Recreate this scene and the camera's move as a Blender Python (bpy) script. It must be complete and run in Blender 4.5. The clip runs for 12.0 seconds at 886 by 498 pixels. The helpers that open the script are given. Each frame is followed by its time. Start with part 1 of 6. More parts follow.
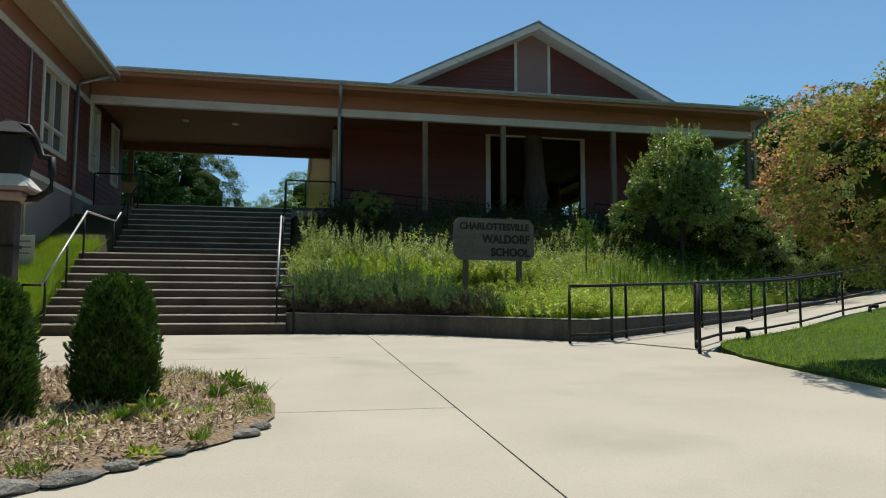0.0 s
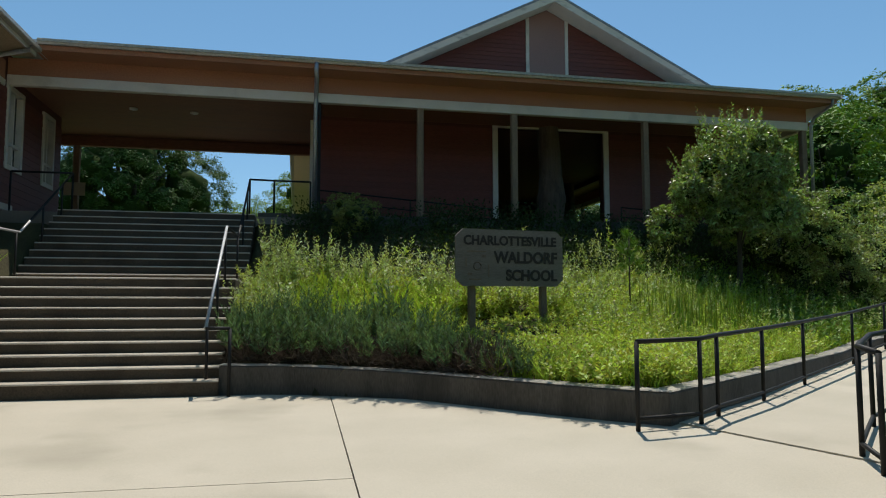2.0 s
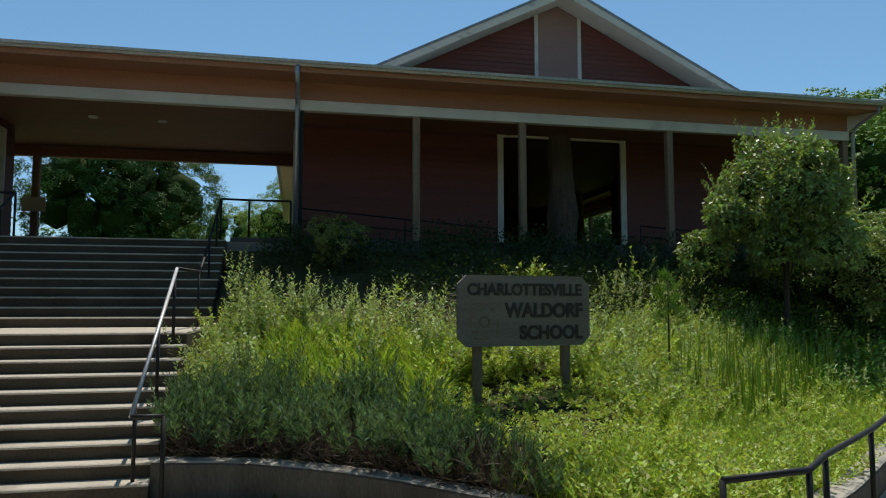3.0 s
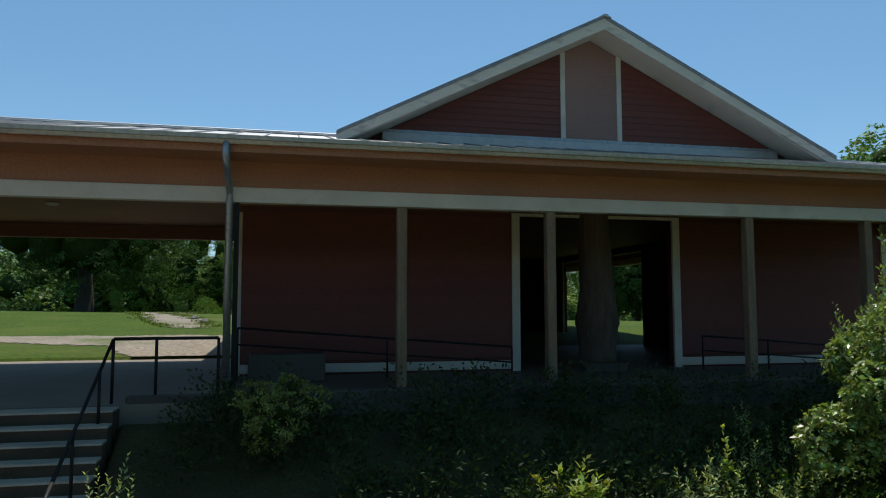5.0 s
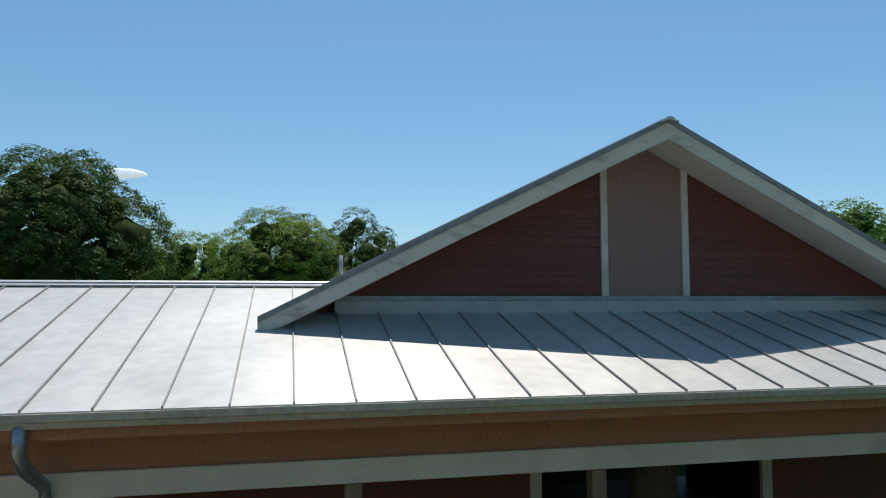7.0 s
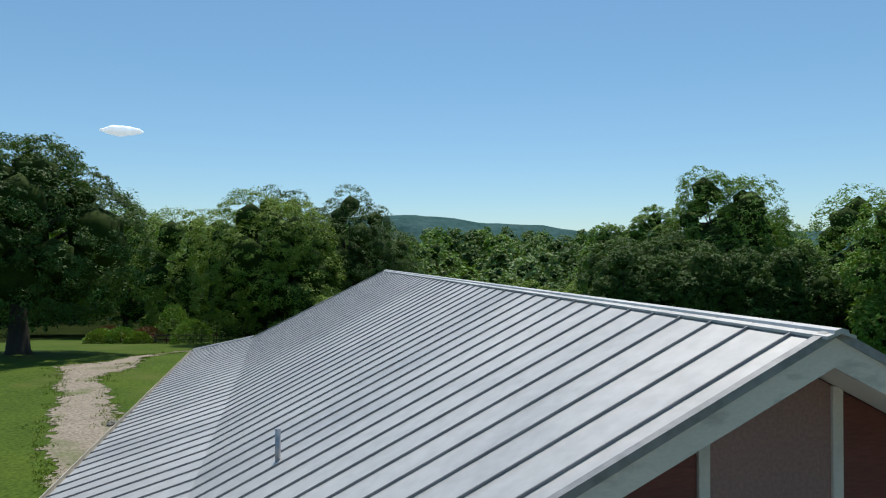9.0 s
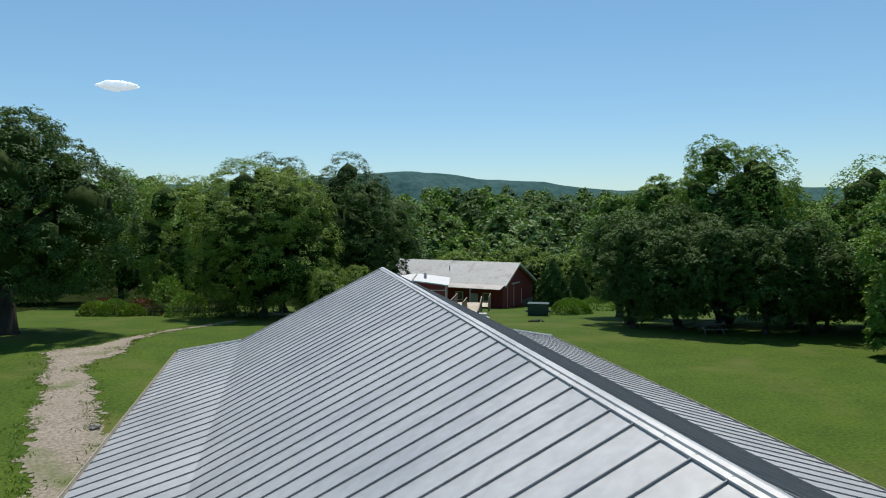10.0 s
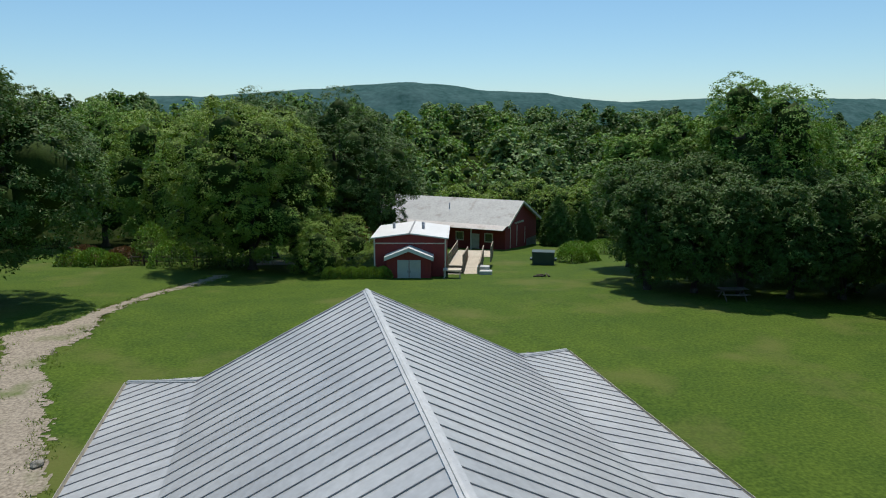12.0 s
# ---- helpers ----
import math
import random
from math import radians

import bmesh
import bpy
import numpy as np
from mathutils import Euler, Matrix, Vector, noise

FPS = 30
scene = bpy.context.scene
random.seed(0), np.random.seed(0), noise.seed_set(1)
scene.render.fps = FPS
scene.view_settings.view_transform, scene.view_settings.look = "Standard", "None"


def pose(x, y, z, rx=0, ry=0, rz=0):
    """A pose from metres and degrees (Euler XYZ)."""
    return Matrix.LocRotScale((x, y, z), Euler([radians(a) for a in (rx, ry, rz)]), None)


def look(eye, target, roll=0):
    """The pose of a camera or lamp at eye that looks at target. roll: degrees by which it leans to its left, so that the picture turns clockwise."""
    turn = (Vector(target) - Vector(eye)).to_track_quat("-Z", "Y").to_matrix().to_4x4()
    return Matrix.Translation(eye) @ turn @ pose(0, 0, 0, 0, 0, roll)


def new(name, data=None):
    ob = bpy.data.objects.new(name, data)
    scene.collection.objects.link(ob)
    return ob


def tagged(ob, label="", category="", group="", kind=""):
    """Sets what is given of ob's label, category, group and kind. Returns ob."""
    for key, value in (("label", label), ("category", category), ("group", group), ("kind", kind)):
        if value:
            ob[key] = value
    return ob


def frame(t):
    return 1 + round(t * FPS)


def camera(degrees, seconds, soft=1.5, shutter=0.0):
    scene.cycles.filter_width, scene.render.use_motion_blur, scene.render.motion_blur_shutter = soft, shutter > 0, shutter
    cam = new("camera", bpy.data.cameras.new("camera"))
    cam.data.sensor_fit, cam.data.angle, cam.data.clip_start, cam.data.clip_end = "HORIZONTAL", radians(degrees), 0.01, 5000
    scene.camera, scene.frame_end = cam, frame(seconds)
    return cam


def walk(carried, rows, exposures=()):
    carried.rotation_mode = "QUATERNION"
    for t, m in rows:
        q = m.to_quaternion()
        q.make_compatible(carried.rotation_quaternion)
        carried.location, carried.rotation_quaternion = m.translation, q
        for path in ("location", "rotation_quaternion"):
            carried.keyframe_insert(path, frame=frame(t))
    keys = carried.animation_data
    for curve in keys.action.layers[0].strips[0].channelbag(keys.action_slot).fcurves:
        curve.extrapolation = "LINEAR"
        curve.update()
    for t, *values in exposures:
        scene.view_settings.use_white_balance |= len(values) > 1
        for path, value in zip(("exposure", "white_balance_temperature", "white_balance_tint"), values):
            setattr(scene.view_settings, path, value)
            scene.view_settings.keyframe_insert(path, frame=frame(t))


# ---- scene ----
# Camera: seconds, place in metres, pitch, roll and yaw in degrees.
cam = camera(64.44, 12.0, soft=1.1)
EXPOSURES = [(0.0, 0.0)]
ROWS = [
    (0, 0.284, 1.250, 0.504, 4.66, -0.02, -11.76),
    (0.5, 0.432, 2.078, 0.646, 4.67, -0.02, -11.87),
    (1, 0.645, 2.956, 0.788, 4.71, 0.00, -11.78),
    (1.5, 0.851, 3.875, 0.936, 4.73, 0.02, -11.74),
    (2, 1.064, 4.837, 1.121, 4.77, 0.02, -11.74),
    (2.5, 1.292, 5.852, 1.429, 4.81, -0.01, -11.74),
    (3, 1.489, 6.828, 1.925, 4.69, 0.01, -11.78),
    (5, 2.345, 11.163, 4.626, 4.55, 0.03, -12.30),
    (5.5, 2.597, 12.219, 5.423, 4.65, 0.05, -12.37),
    (6, 2.868, 13.273, 6.253, 4.58, 0.07, -12.43),
    (6.5, 3.135, 14.298, 7.072, 4.41, 0.09, -12.49),
    (7, 3.435, 15.307, 7.896, 4.08, 0.06, -12.45),
    (7.5, 3.736, 16.341, 8.668, 3.96, 0.02, -12.34),
    (7.7, 3.848, 16.775, 8.973, 4.02, 0.02, -12.35),
    (9.3, 4.573, 19.775, 11.191, -0.49, 0.03, -12.53),
    (9.5, 4.643, 20.154, 11.491, -1.17, 0.03, -12.52),
    (10, 4.872, 21.114, 12.231, -2.94, 0.03, -12.51),
    (10.5, 5.131, 22.154, 12.927, -4.73, 0.05, -12.47),
    (11, 5.404, 23.295, 13.672, -6.47, 0.04, -12.47),
    (11.5, 5.716, 24.572, 14.400, -8.25, 0.04, -12.48),
    (12, 6.044, 25.922, 15.126, -10.05, 0.06, -12.48),
]
walk(cam, [(t, pose(x, y, z, 90 + pitch, roll, yaw)) for t, x, y, z, pitch, roll, yaw in ROWS], EXPOSURES)

# ==== world and light ====
SUN_FROM = Vector((0.35, 1.2, 2.8)).normalized()
world = bpy.data.worlds.new("sky")
scene.world = world
world.use_nodes = True
wn, wl = world.node_tree.nodes, world.node_tree.links
sky = wn.new("ShaderNodeTexSky")
sky.sky_type = "NISHITA"
sky.sun_disc = False
sky.sun_elevation = math.asin(SUN_FROM.z)
sky.sun_rotation = math.atan2(SUN_FROM.x, SUN_FROM.y)
sky.air_density, sky.dust_density, sky.ozone_density = 1.0, 0.2, 5.0
tint = wn.new("ShaderNodeMix")
tint.data_type, tint.blend_type = "RGBA", "MULTIPLY"
tint.inputs[0].default_value = 1.0
tint.inputs[7].default_value = (0.82, 0.88, 0.93, 1)
wl.new(sky.outputs[0], tint.inputs[6])
haze = wn.new("ShaderNodeMix")
haze.data_type, haze.blend_type = "RGBA", "ADD"
haze.inputs[0].default_value = 1.0
haze.inputs[7].default_value = (0.19, 0.79, 0.76, 1)
wl.new(tint.outputs[2], haze.inputs[6])
wl.new(haze.outputs[2], wn["Background"].inputs[0])
wn["Background"].inputs[1].default_value = 0.107
sun_data = bpy.data.lights.new("sun", "SUN")
sun_data.energy, sun_data.angle, sun_data.color = 4.5, radians(0.53), (1.0, 0.94, 0.84)
sun = new("sun", sun_data)
sun.matrix_world = look(SUN_FROM * 60, (0, 0, 0))


# ==== materials ====
def material(name, dark, light, rough=0.8, scale=3.0, fine=40.0, bump=0.3, metal=0.0, island=0.0, random_tint=0.0,
             stretch=(1, 1, 1), through_light=0.0, spec=0.5, stain=None, stain_scale=0.6, fine_mix=0.35):
    """Two scales of variation between two colours, with relief, and tints per leaf or per piece."""
    m = bpy.data.materials.new(name)
    m.use_nodes = True
    n, l = m.node_tree.nodes, m.node_tree.links
    bsdf = n["Principled BSDF"]
    co = n.new("ShaderNodeTexCoord")
    mp = n.new("ShaderNodeMapping")
    mp.inputs["Scale"].default_value = stretch
    l.new(co.outputs["Object"], mp.inputs[0])

    def noise_tex(s, detail):
        t = n.new("ShaderNodeTexNoise")
        t.inputs["Scale"].default_value, t.inputs["Detail"].default_value = s, detail
        l.new(mp.outputs[0], t.inputs["Vector"])
        return t.outputs["Fac"]

    def mix(a, b, f, kind="MIX"):
        x = n.new("ShaderNodeMix")
        x.data_type, x.blend_type = "RGBA", kind
        for sock, v in ((0, f), (6, a), (7, b)):
            if hasattr(v, "links"):
                l.new(v, x.inputs[sock])
            else:
                x.inputs[sock].default_value = v
        return x.outputs[2]

    def ramp(v, lo, hi):
        r = n.new("ShaderNodeMapRange")
        r.inputs[1].default_value, r.inputs[2].default_value = lo, hi
        l.new(v, r.inputs[0])
        return r.outputs[0]

    big, small = noise_tex(scale, 4), noise_tex(fine, 3)
    col = mix((*dark, 1), (*light, 1), ramp(big, 0.3, 0.7))
    col = mix(col, mix((*[c * 0.6 for c in dark], 1), (*[min(1, c * 1.25) for c in light], 1), ramp(small, 0.3, 0.7)), fine_mix)
    if stain:
        col = mix(col, (*stain, 1), ramp(noise_tex(stain_scale, 6), 0.55, 0.75))
    if island or random_tint:
        if island:
            src = n.new("ShaderNodeNewGeometry").outputs["Random Per Island"]
        else:
            src = n.new("ShaderNodeObjectInfo").outputs["Random"]
        k = max(island, random_tint)
        r = n.new("ShaderNodeMapRange")
        r.inputs[3].default_value, r.inputs[4].default_value = 1 - k, 1 + k
        l.new(src, r.inputs[0])
        h = n.new("ShaderNodeHueSaturation")
        l.new(r.outputs[0], h.inputs["Value"])
        if island:
            r2 = n.new("ShaderNodeMapRange")
            r2.inputs[3].default_value, r2.inputs[4].default_value = 0.5 - 0.035 * k / 0.4, 0.5 + 0.02 * k / 0.4
            l.new(src, r2.inputs[0])
            l.new(r2.outputs[0], h.inputs["Hue"])
        l.new(col, h.inputs["Color"])
        col = h.outputs[0]
    l.new(col, bsdf.inputs["Base Color"])
    bsdf.inputs["Metallic"].default_value = metal
    bsdf.inputs["Specular IOR Level"].default_value = spec
    rr = n.new("ShaderNodeMapRange")
    rr.inputs[3].default_value, rr.inputs[4].default_value = max(0.02, rough - 0.1), min(1, rough + 0.1)
    l.new(big, rr.inputs[0])
    l.new(rr.outputs[0], bsdf.inputs["Roughness"])
    if bump:
        b = n.new("ShaderNodeBump")
        b.inputs["Strength"].default_value, b.inputs["Distance"].default_value = bump, 0.02
        l.new(small, b.inputs["Height"])
        l.new(b.outputs[0], bsdf.inputs["Normal"])
    if through_light:
        tr = n.new("ShaderNodeBsdfTranslucent")
        tint = mix(col, (1.0, 1.0, 0.35, 1), 1.0, "MULTIPLY")
        l.new(tint, tr.inputs[0])
        ms = n.new("ShaderNodeMixShader")
        ms.inputs[0].default_value = through_light
        l.new(bsdf.outputs[0], ms.inputs[1])
        l.new(tr.outputs[0], ms.inputs[2])
        l.new(ms.outputs[0], n["Material Output"].inputs[0])
    return m


def glass_material(name, tint):
    m = bpy.data.materials.new(name)
    m.use_nodes = True
    b = m.node_tree.nodes["Principled BSDF"]
    b.inputs["Base Color"].default_value = (*tint, 1)
    b.inputs["Roughness"].default_value = 0.03
    b.inputs["Specular IOR Level"].default_value = 0.8
    return m


CONCRETE = material("concrete_paving", (0.415, 0.37, 0.285), (0.497, 0.445, 0.355), 0.85, 0.9, 90, 0.06, stain=(0.33, 0.295, 0.225), random_tint=0.03, fine_mix=0.18)
STEP_CON = material("pale_concrete_tread", (0.37, 0.325, 0.26), (0.47, 0.415, 0.335), 0.9, 2.5, 50, 0.2, stain=(0.26, 0.225, 0.18), stain_scale=1.5)
# Riser base is darkened to paint in shade; only its patches are stains.
RISER_CON = material("shaded_concrete_riser", (0.068, 0.054, 0.04), (0.112, 0.092, 0.068), 0.95, 1.8, 50, 0.25, stain=(0.06, 0.048, 0.036), stain_scale=1.5, spec=0.1)
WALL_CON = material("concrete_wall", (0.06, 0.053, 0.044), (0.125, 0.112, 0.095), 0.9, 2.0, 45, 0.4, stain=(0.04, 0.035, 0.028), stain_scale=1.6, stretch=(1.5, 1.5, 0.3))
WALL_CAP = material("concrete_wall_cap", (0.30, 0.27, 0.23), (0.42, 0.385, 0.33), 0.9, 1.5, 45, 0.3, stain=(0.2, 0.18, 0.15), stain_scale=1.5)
# Base colour is set dark to stand in for shade under the porch.
FLOOR_CON = material("shaded_porch_concrete", (0.058, 0.048, 0.038), (0.095, 0.08, 0.064), 0.6, 1.2, 40, 0.1)
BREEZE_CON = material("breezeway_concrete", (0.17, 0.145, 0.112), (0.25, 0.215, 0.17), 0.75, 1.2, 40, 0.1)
TAN_SOFFIT = material("tan_soffit", (0.36, 0.27, 0.17), (0.44, 0.335, 0.215), 0.75, 0.9, 30, 0.08)
SIDING = material("red_siding", (0.138, 0.037, 0.026), (0.178, 0.05, 0.036), 0.65, 1.0, 25, 0.1, stretch=(0.3, 0.3, 2), random_tint=0.07)
BRICKRED = material("red_panel", (0.10, 0.028, 0.02), (0.13, 0.038, 0.027), 0.7, 1.2, 40, 0.1)
FASCIA = material("orange_fascia", (0.33, 0.145, 0.08), (0.40, 0.185, 0.105), 0.7, 0.8, 30, 0.08)
MAUVE = material("mauve_panel", (0.27, 0.155, 0.13), (0.32, 0.19, 0.16), 0.75, 0.9, 30, 0.08)
TRIM = material("white_trim", (0.57, 0.525, 0.45), (0.67, 0.615, 0.53), 0.6, 1.5, 30, 0.06, stain=(0.46, 0.43, 0.37), stain_scale=2.0, fine_mix=0.1)
PEELING = material("peeling_white_paint", (0.57, 0.525, 0.45), (0.67, 0.615, 0.53), 0.65, 1.5, 30, 0.1, stain=(0.27, 0.235, 0.19), stain_scale=2.6, stretch=(0.8, 1, 2.2), fine_mix=0.12)
CREAM = material("cream_stucco", (0.55, 0.46, 0.29), (0.62, 0.53, 0.35), 0.85, 1.0, 50, 0.2)
STUCCO = material("grey_pink_stucco", (0.26, 0.20, 0.185), (0.33, 0.255, 0.235), 0.9, 1.0, 60, 0.25)
ROOF = material("zinc_roof", (0.44, 0.435, 0.435), (0.53, 0.525, 0.52), 0.46, 0.5, 6, 0.05, metal=0.42, random_tint=0.04, spec=0.3, fine_mix=0.2)
SEAM = material("roof_seam", (0.20, 0.20, 0.205), (0.28, 0.28, 0.285), 0.5, 1.0, 10, 0.05, metal=0.3)
GUTTER = material("gutter_metal", (0.36, 0.33, 0.27), (0.46, 0.42, 0.35), 0.5, 1.0, 15, 0.05, metal=0.2)
SPOUT = material("galvanised_pipe", (0.30, 0.31, 0.33), (0.42, 0.43, 0.46), 0.4, 2.0, 20, 0.05, metal=0.7)
SOFFIT = material("wood_soffit", (0.19, 0.075, 0.038), (0.26, 0.108, 0.056), 0.7, 1.0, 20, 0.15, stretch=(0.2, 3, 1))
POST_WOOD = material("weathered_post", (0.18, 0.12, 0.075), (0.29, 0.20, 0.125), 0.85, 3.0, 40, 0.4, stretch=(3, 3, 0.4), stain=(0.12, 0.085, 0.055))
TRUNK_WOOD = material("bare_trunk", (0.06, 0.043, 0.032), (0.17, 0.125, 0.09), 0.9, 3.5, 30, 1.0, stretch=(3, 3, 0.35))
BLACK = material("black_iron", (0.009, 0.009, 0.009), (0.016, 0.016, 0.016), 0.6, 3, 60, 0.1, spec=0.3)
RAIL_TOP = material("worn_sunlit_steel", (0.34, 0.34, 0.34), (0.5, 0.5, 0.5), 0.5, 3, 40, 0.05, metal=0.5)
SIGN = material("grey_signboard", (0.12, 0.105, 0.09), (0.20, 0.18, 0.16), 0.85, 1.2, 30, 0.35, stretch=(0.5, 1, 5))
LETTER = material("sign_letters", (0.022, 0.018, 0.016), (0.04, 0.033, 0.03), 0.8, 6, 60, 0.1)
SIGN_POST = material("sign_post_wood", (0.12, 0.09, 0.065), (0.2, 0.155, 0.115), 0.85, 3, 40, 0.4, stretch=(3, 3, 0.4))
BARN = material("barn_red", (0.20, 0.022, 0.022), (0.27, 0.035, 0.032), 0.75, 1.0, 20, 0.15, stretch=(4, 4, 0.3))
BARN_ROOF = material("old_tin_roof", (0.34, 0.34, 0.335), (0.45, 0.45, 0.44), 0.7, 0.5, 5, 0.1, metal=0.1, stain=(0.24, 0.215, 0.19), stain_scale=0.8, spec=0.25)
LEAN_ROOF = material("pale_tin_roof", (0.44, 0.41, 0.39), (0.54, 0.50, 0.47), 0.7, 0.6, 6, 0.1, spec=0.25, stain=(0.33, 0.27, 0.23), stain_scale=0.7)
WHITE_ROOF = material("white_roof", (0.58, 0.58, 0.58), (0.66, 0.66, 0.66), 0.6, 0.8, 20, 0.05, spec=0.3)
GREY_DOOR = material("grey_door", (0.42, 0.42, 0.40), (0.5, 0.5, 0.48), 0.6, 2, 30, 0.1)
DECK = material("deck_timber", (0.42, 0.36, 0.28), (0.55, 0.48, 0.38), 0.8, 2, 30, 0.2, stretch=(4, 1, 1))
DUMPSTER = material("green_steel_box", (0.02, 0.045, 0.04), (0.035, 0.065, 0.055), 0.5, 1, 30, 0.1)
GLASS = glass_material("window_glass", (0.03, 0.04, 0.05))
GROUND = material("lawn_ground", (0.030, 0.066, 0.0075), (0.078, 0.120, 0.016), 0.95, 0.35, 7, 0.8, stain=(0.10, 0.115, 0.03), stain_scale=0.2, spec=0.1, fine_mix=0.55)
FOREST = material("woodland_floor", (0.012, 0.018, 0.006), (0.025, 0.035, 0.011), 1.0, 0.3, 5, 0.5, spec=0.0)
SOIL = material("bank_soil", (0.035, 0.03, 0.018), (0.075, 0.07, 0.03), 0.95, 1.5, 25, 0.7, spec=0.1)
GRAVEL = material("gravel", (0.18, 0.145, 0.105), (0.31, 0.265, 0.21), 0.95, 0.9, 8, 0.9, stain=(0.085, 0.115, 0.022), stain_scale=0.45, fine_mix=0.7)
MULCH = material("bark_mulch", (0.14, 0.09, 0.05), (0.34, 0.245, 0.145), 0.95, 6, 45, 1.0, fine_mix=0.7)
DECK_RAIL = material("weathered_rail_timber", (0.24, 0.19, 0.14), (0.36, 0.30, 0.23), 0.85, 3, 40, 0.3)
# Weathered grey, set darker to put the grove's shade into the table.
OLD_WOOD = material("weathered_shaded_wood", (0.10, 0.085, 0.07), (0.17, 0.15, 0.125), 0.85, 3, 40, 0.3)
BARK = material("tree_bark", (0.035, 0.028, 0.022), (0.085, 0.07, 0.055), 0.95, 2, 18, 0.9, stretch=(3, 3, 0.5))
STONE = material("edging_stone", (0.13, 0.12, 0.10), (0.28, 0.265, 0.235), 0.9, 7, 60, 0.9, stain=(0.12, 0.12, 0.07), stain_scale=5, random_tint=0.15)
CHIP = material("bark_chips", (0.31, 0.22, 0.13), (0.60, 0.48, 0.32), 0.95, 6, 60, 0.3, island=0.6)


def leafy(name, dark, light, k=0.38, tl=0.3, rough=0.6, spec=0.22):
    return material(name, dark, light, rough, 0.6, 8, 0.0, island=k, through_light=tl, spec=spec)


LEAF = leafy("leaves_green", (0.095, 0.20, 0.028), (0.17, 0.30, 0.045), 0.28, 0.2)
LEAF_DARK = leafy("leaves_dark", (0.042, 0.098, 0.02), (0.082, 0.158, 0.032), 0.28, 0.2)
LEAF_LIGHT = leafy("leaves_light", (0.13, 0.225, 0.03), (0.215, 0.325, 0.05), 0.28, 0.2)
# Greyer, bluer green that puts distance haze into the far leaves.
LEAF_HAZE = leafy("leaves_hazed", (0.095, 0.18, 0.05), (0.17, 0.27, 0.08), 0.28, 0.2)
LEAF_GREY = leafy("leaves_grey", (0.25, 0.34, 0.14), (0.40, 0.48, 0.22), 0.48, 0.4, 0.5, 0.3)
LEAF_RED = leafy("leaves_reddish", (0.40, 0.22, 0.16), (0.52, 0.33, 0.25), 0.45, 0.5)
LEAF_OLIVE = leafy("leaves_olive", (0.20, 0.25, 0.07), (0.34, 0.37, 0.13), 0.4, 0.45)
WEED = leafy("weeds_bright", (0.29, 0.385, 0.085), (0.45, 0.545, 0.13), 0.48, 0.42, 0.5, 0.3)
LAVENDER = leafy("lavender", (0.085, 0.155, 0.08), (0.155, 0.24, 0.13), 0.45, 0.3)
LEAF_COPPER = leafy("leaves_copper", (0.10, 0.055, 0.03), (0.17, 0.09, 0.05), 0.3, 0.2)
FEATHER = leafy("feathery_leaves", (0.27, 0.39, 0.08), (0.42, 0.54, 0.13), 0.42, 0.45, 0.5, 0.3)
LEAF_GLOSS = leafy("leaves_shiny", (0.165, 0.25, 0.075), (0.29, 0.39, 0.14), 0.55, 0.36, 0.4, 0.5)
TWIG = leafy("dead_twigs", (0.07, 0.05, 0.035), (0.14, 0.11, 0.08), 0.4, 0.0)
BOX = leafy("boxwood", (0.04, 0.10, 0.024), (0.085, 0.165, 0.036), 0.35, 0.2)
GRASS = leafy("grass_blades", (0.215, 0.345, 0.05), (0.325, 0.465, 0.08), 0.3, 0.4)
# Dark cores paint the shade between leaves into closed lumps.
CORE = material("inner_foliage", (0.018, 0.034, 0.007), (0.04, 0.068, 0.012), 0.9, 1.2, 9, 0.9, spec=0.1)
LAWN_BLADE = leafy("lawn_tufts", (0.10, 0.17, 0.018), (0.16, 0.23, 0.03), 0.3, 0.2)
# Leaf colour is lowered to put the porch's shade into these plants.
SHADE_LEAF = leafy("shade_darkened_leaves", (0.028, 0.052, 0.016), (0.055, 0.085, 0.026), 0.4, 0.2)
YELLOW = leafy("yellow_petals", (0.6, 0.45, 0.02), (0.7, 0.55, 0.05), 0.2, 0.2)


# ==== mesh helpers ====
def mesh_from(name, bm, *mats):
    me = bpy.data.meshes.new(name)
    bm.to_mesh(me)
    bm.free()
    for m in mats:
        me.materials.append(m)
    return me


def part(name, bm, mat, parent=None, label=""):
    ob = new(name, mesh_from(name, bm, mat) if isinstance(bm, bmesh.types.BMesh) else bm)
    if parent:
        ob.parent = parent
        ob.matrix_parent_inverse = parent.matrix_basis.inverted()
    if label:
        ob["label"] = label
    return ob


def thing(name, label, category, base=(0, 0, 0), group="", kind=""):
    ob = new(name)
    ob.location = base
    ob.empty_display_size = 0.2
    return tagged(ob, label, category, group, kind)


def box(bm, x0, x1, y0, y1, z0, z1, bevel=0.0):
    m = Matrix.LocRotScale(((x0 + x1) / 2, (y0 + y1) / 2, (z0 + z1) / 2), None, (abs(x1 - x0), abs(y1 - y0), abs(z1 - z0)))
    r = bmesh.ops.create_cube(bm, size=1, matrix=m)
    if bevel:
        es = list({e for v in r["verts"] for e in v.link_edges})
        bmesh.ops.bevel(bm, geom=es, offset=bevel, segments=1, affect="EDGES")
    return bm


def a_box(*a, **k):
    return box(bmesh.new(), *a, **k)


def poly(bm, pts):
    return bm.faces.new([bm.verts.new(p) for p in pts])


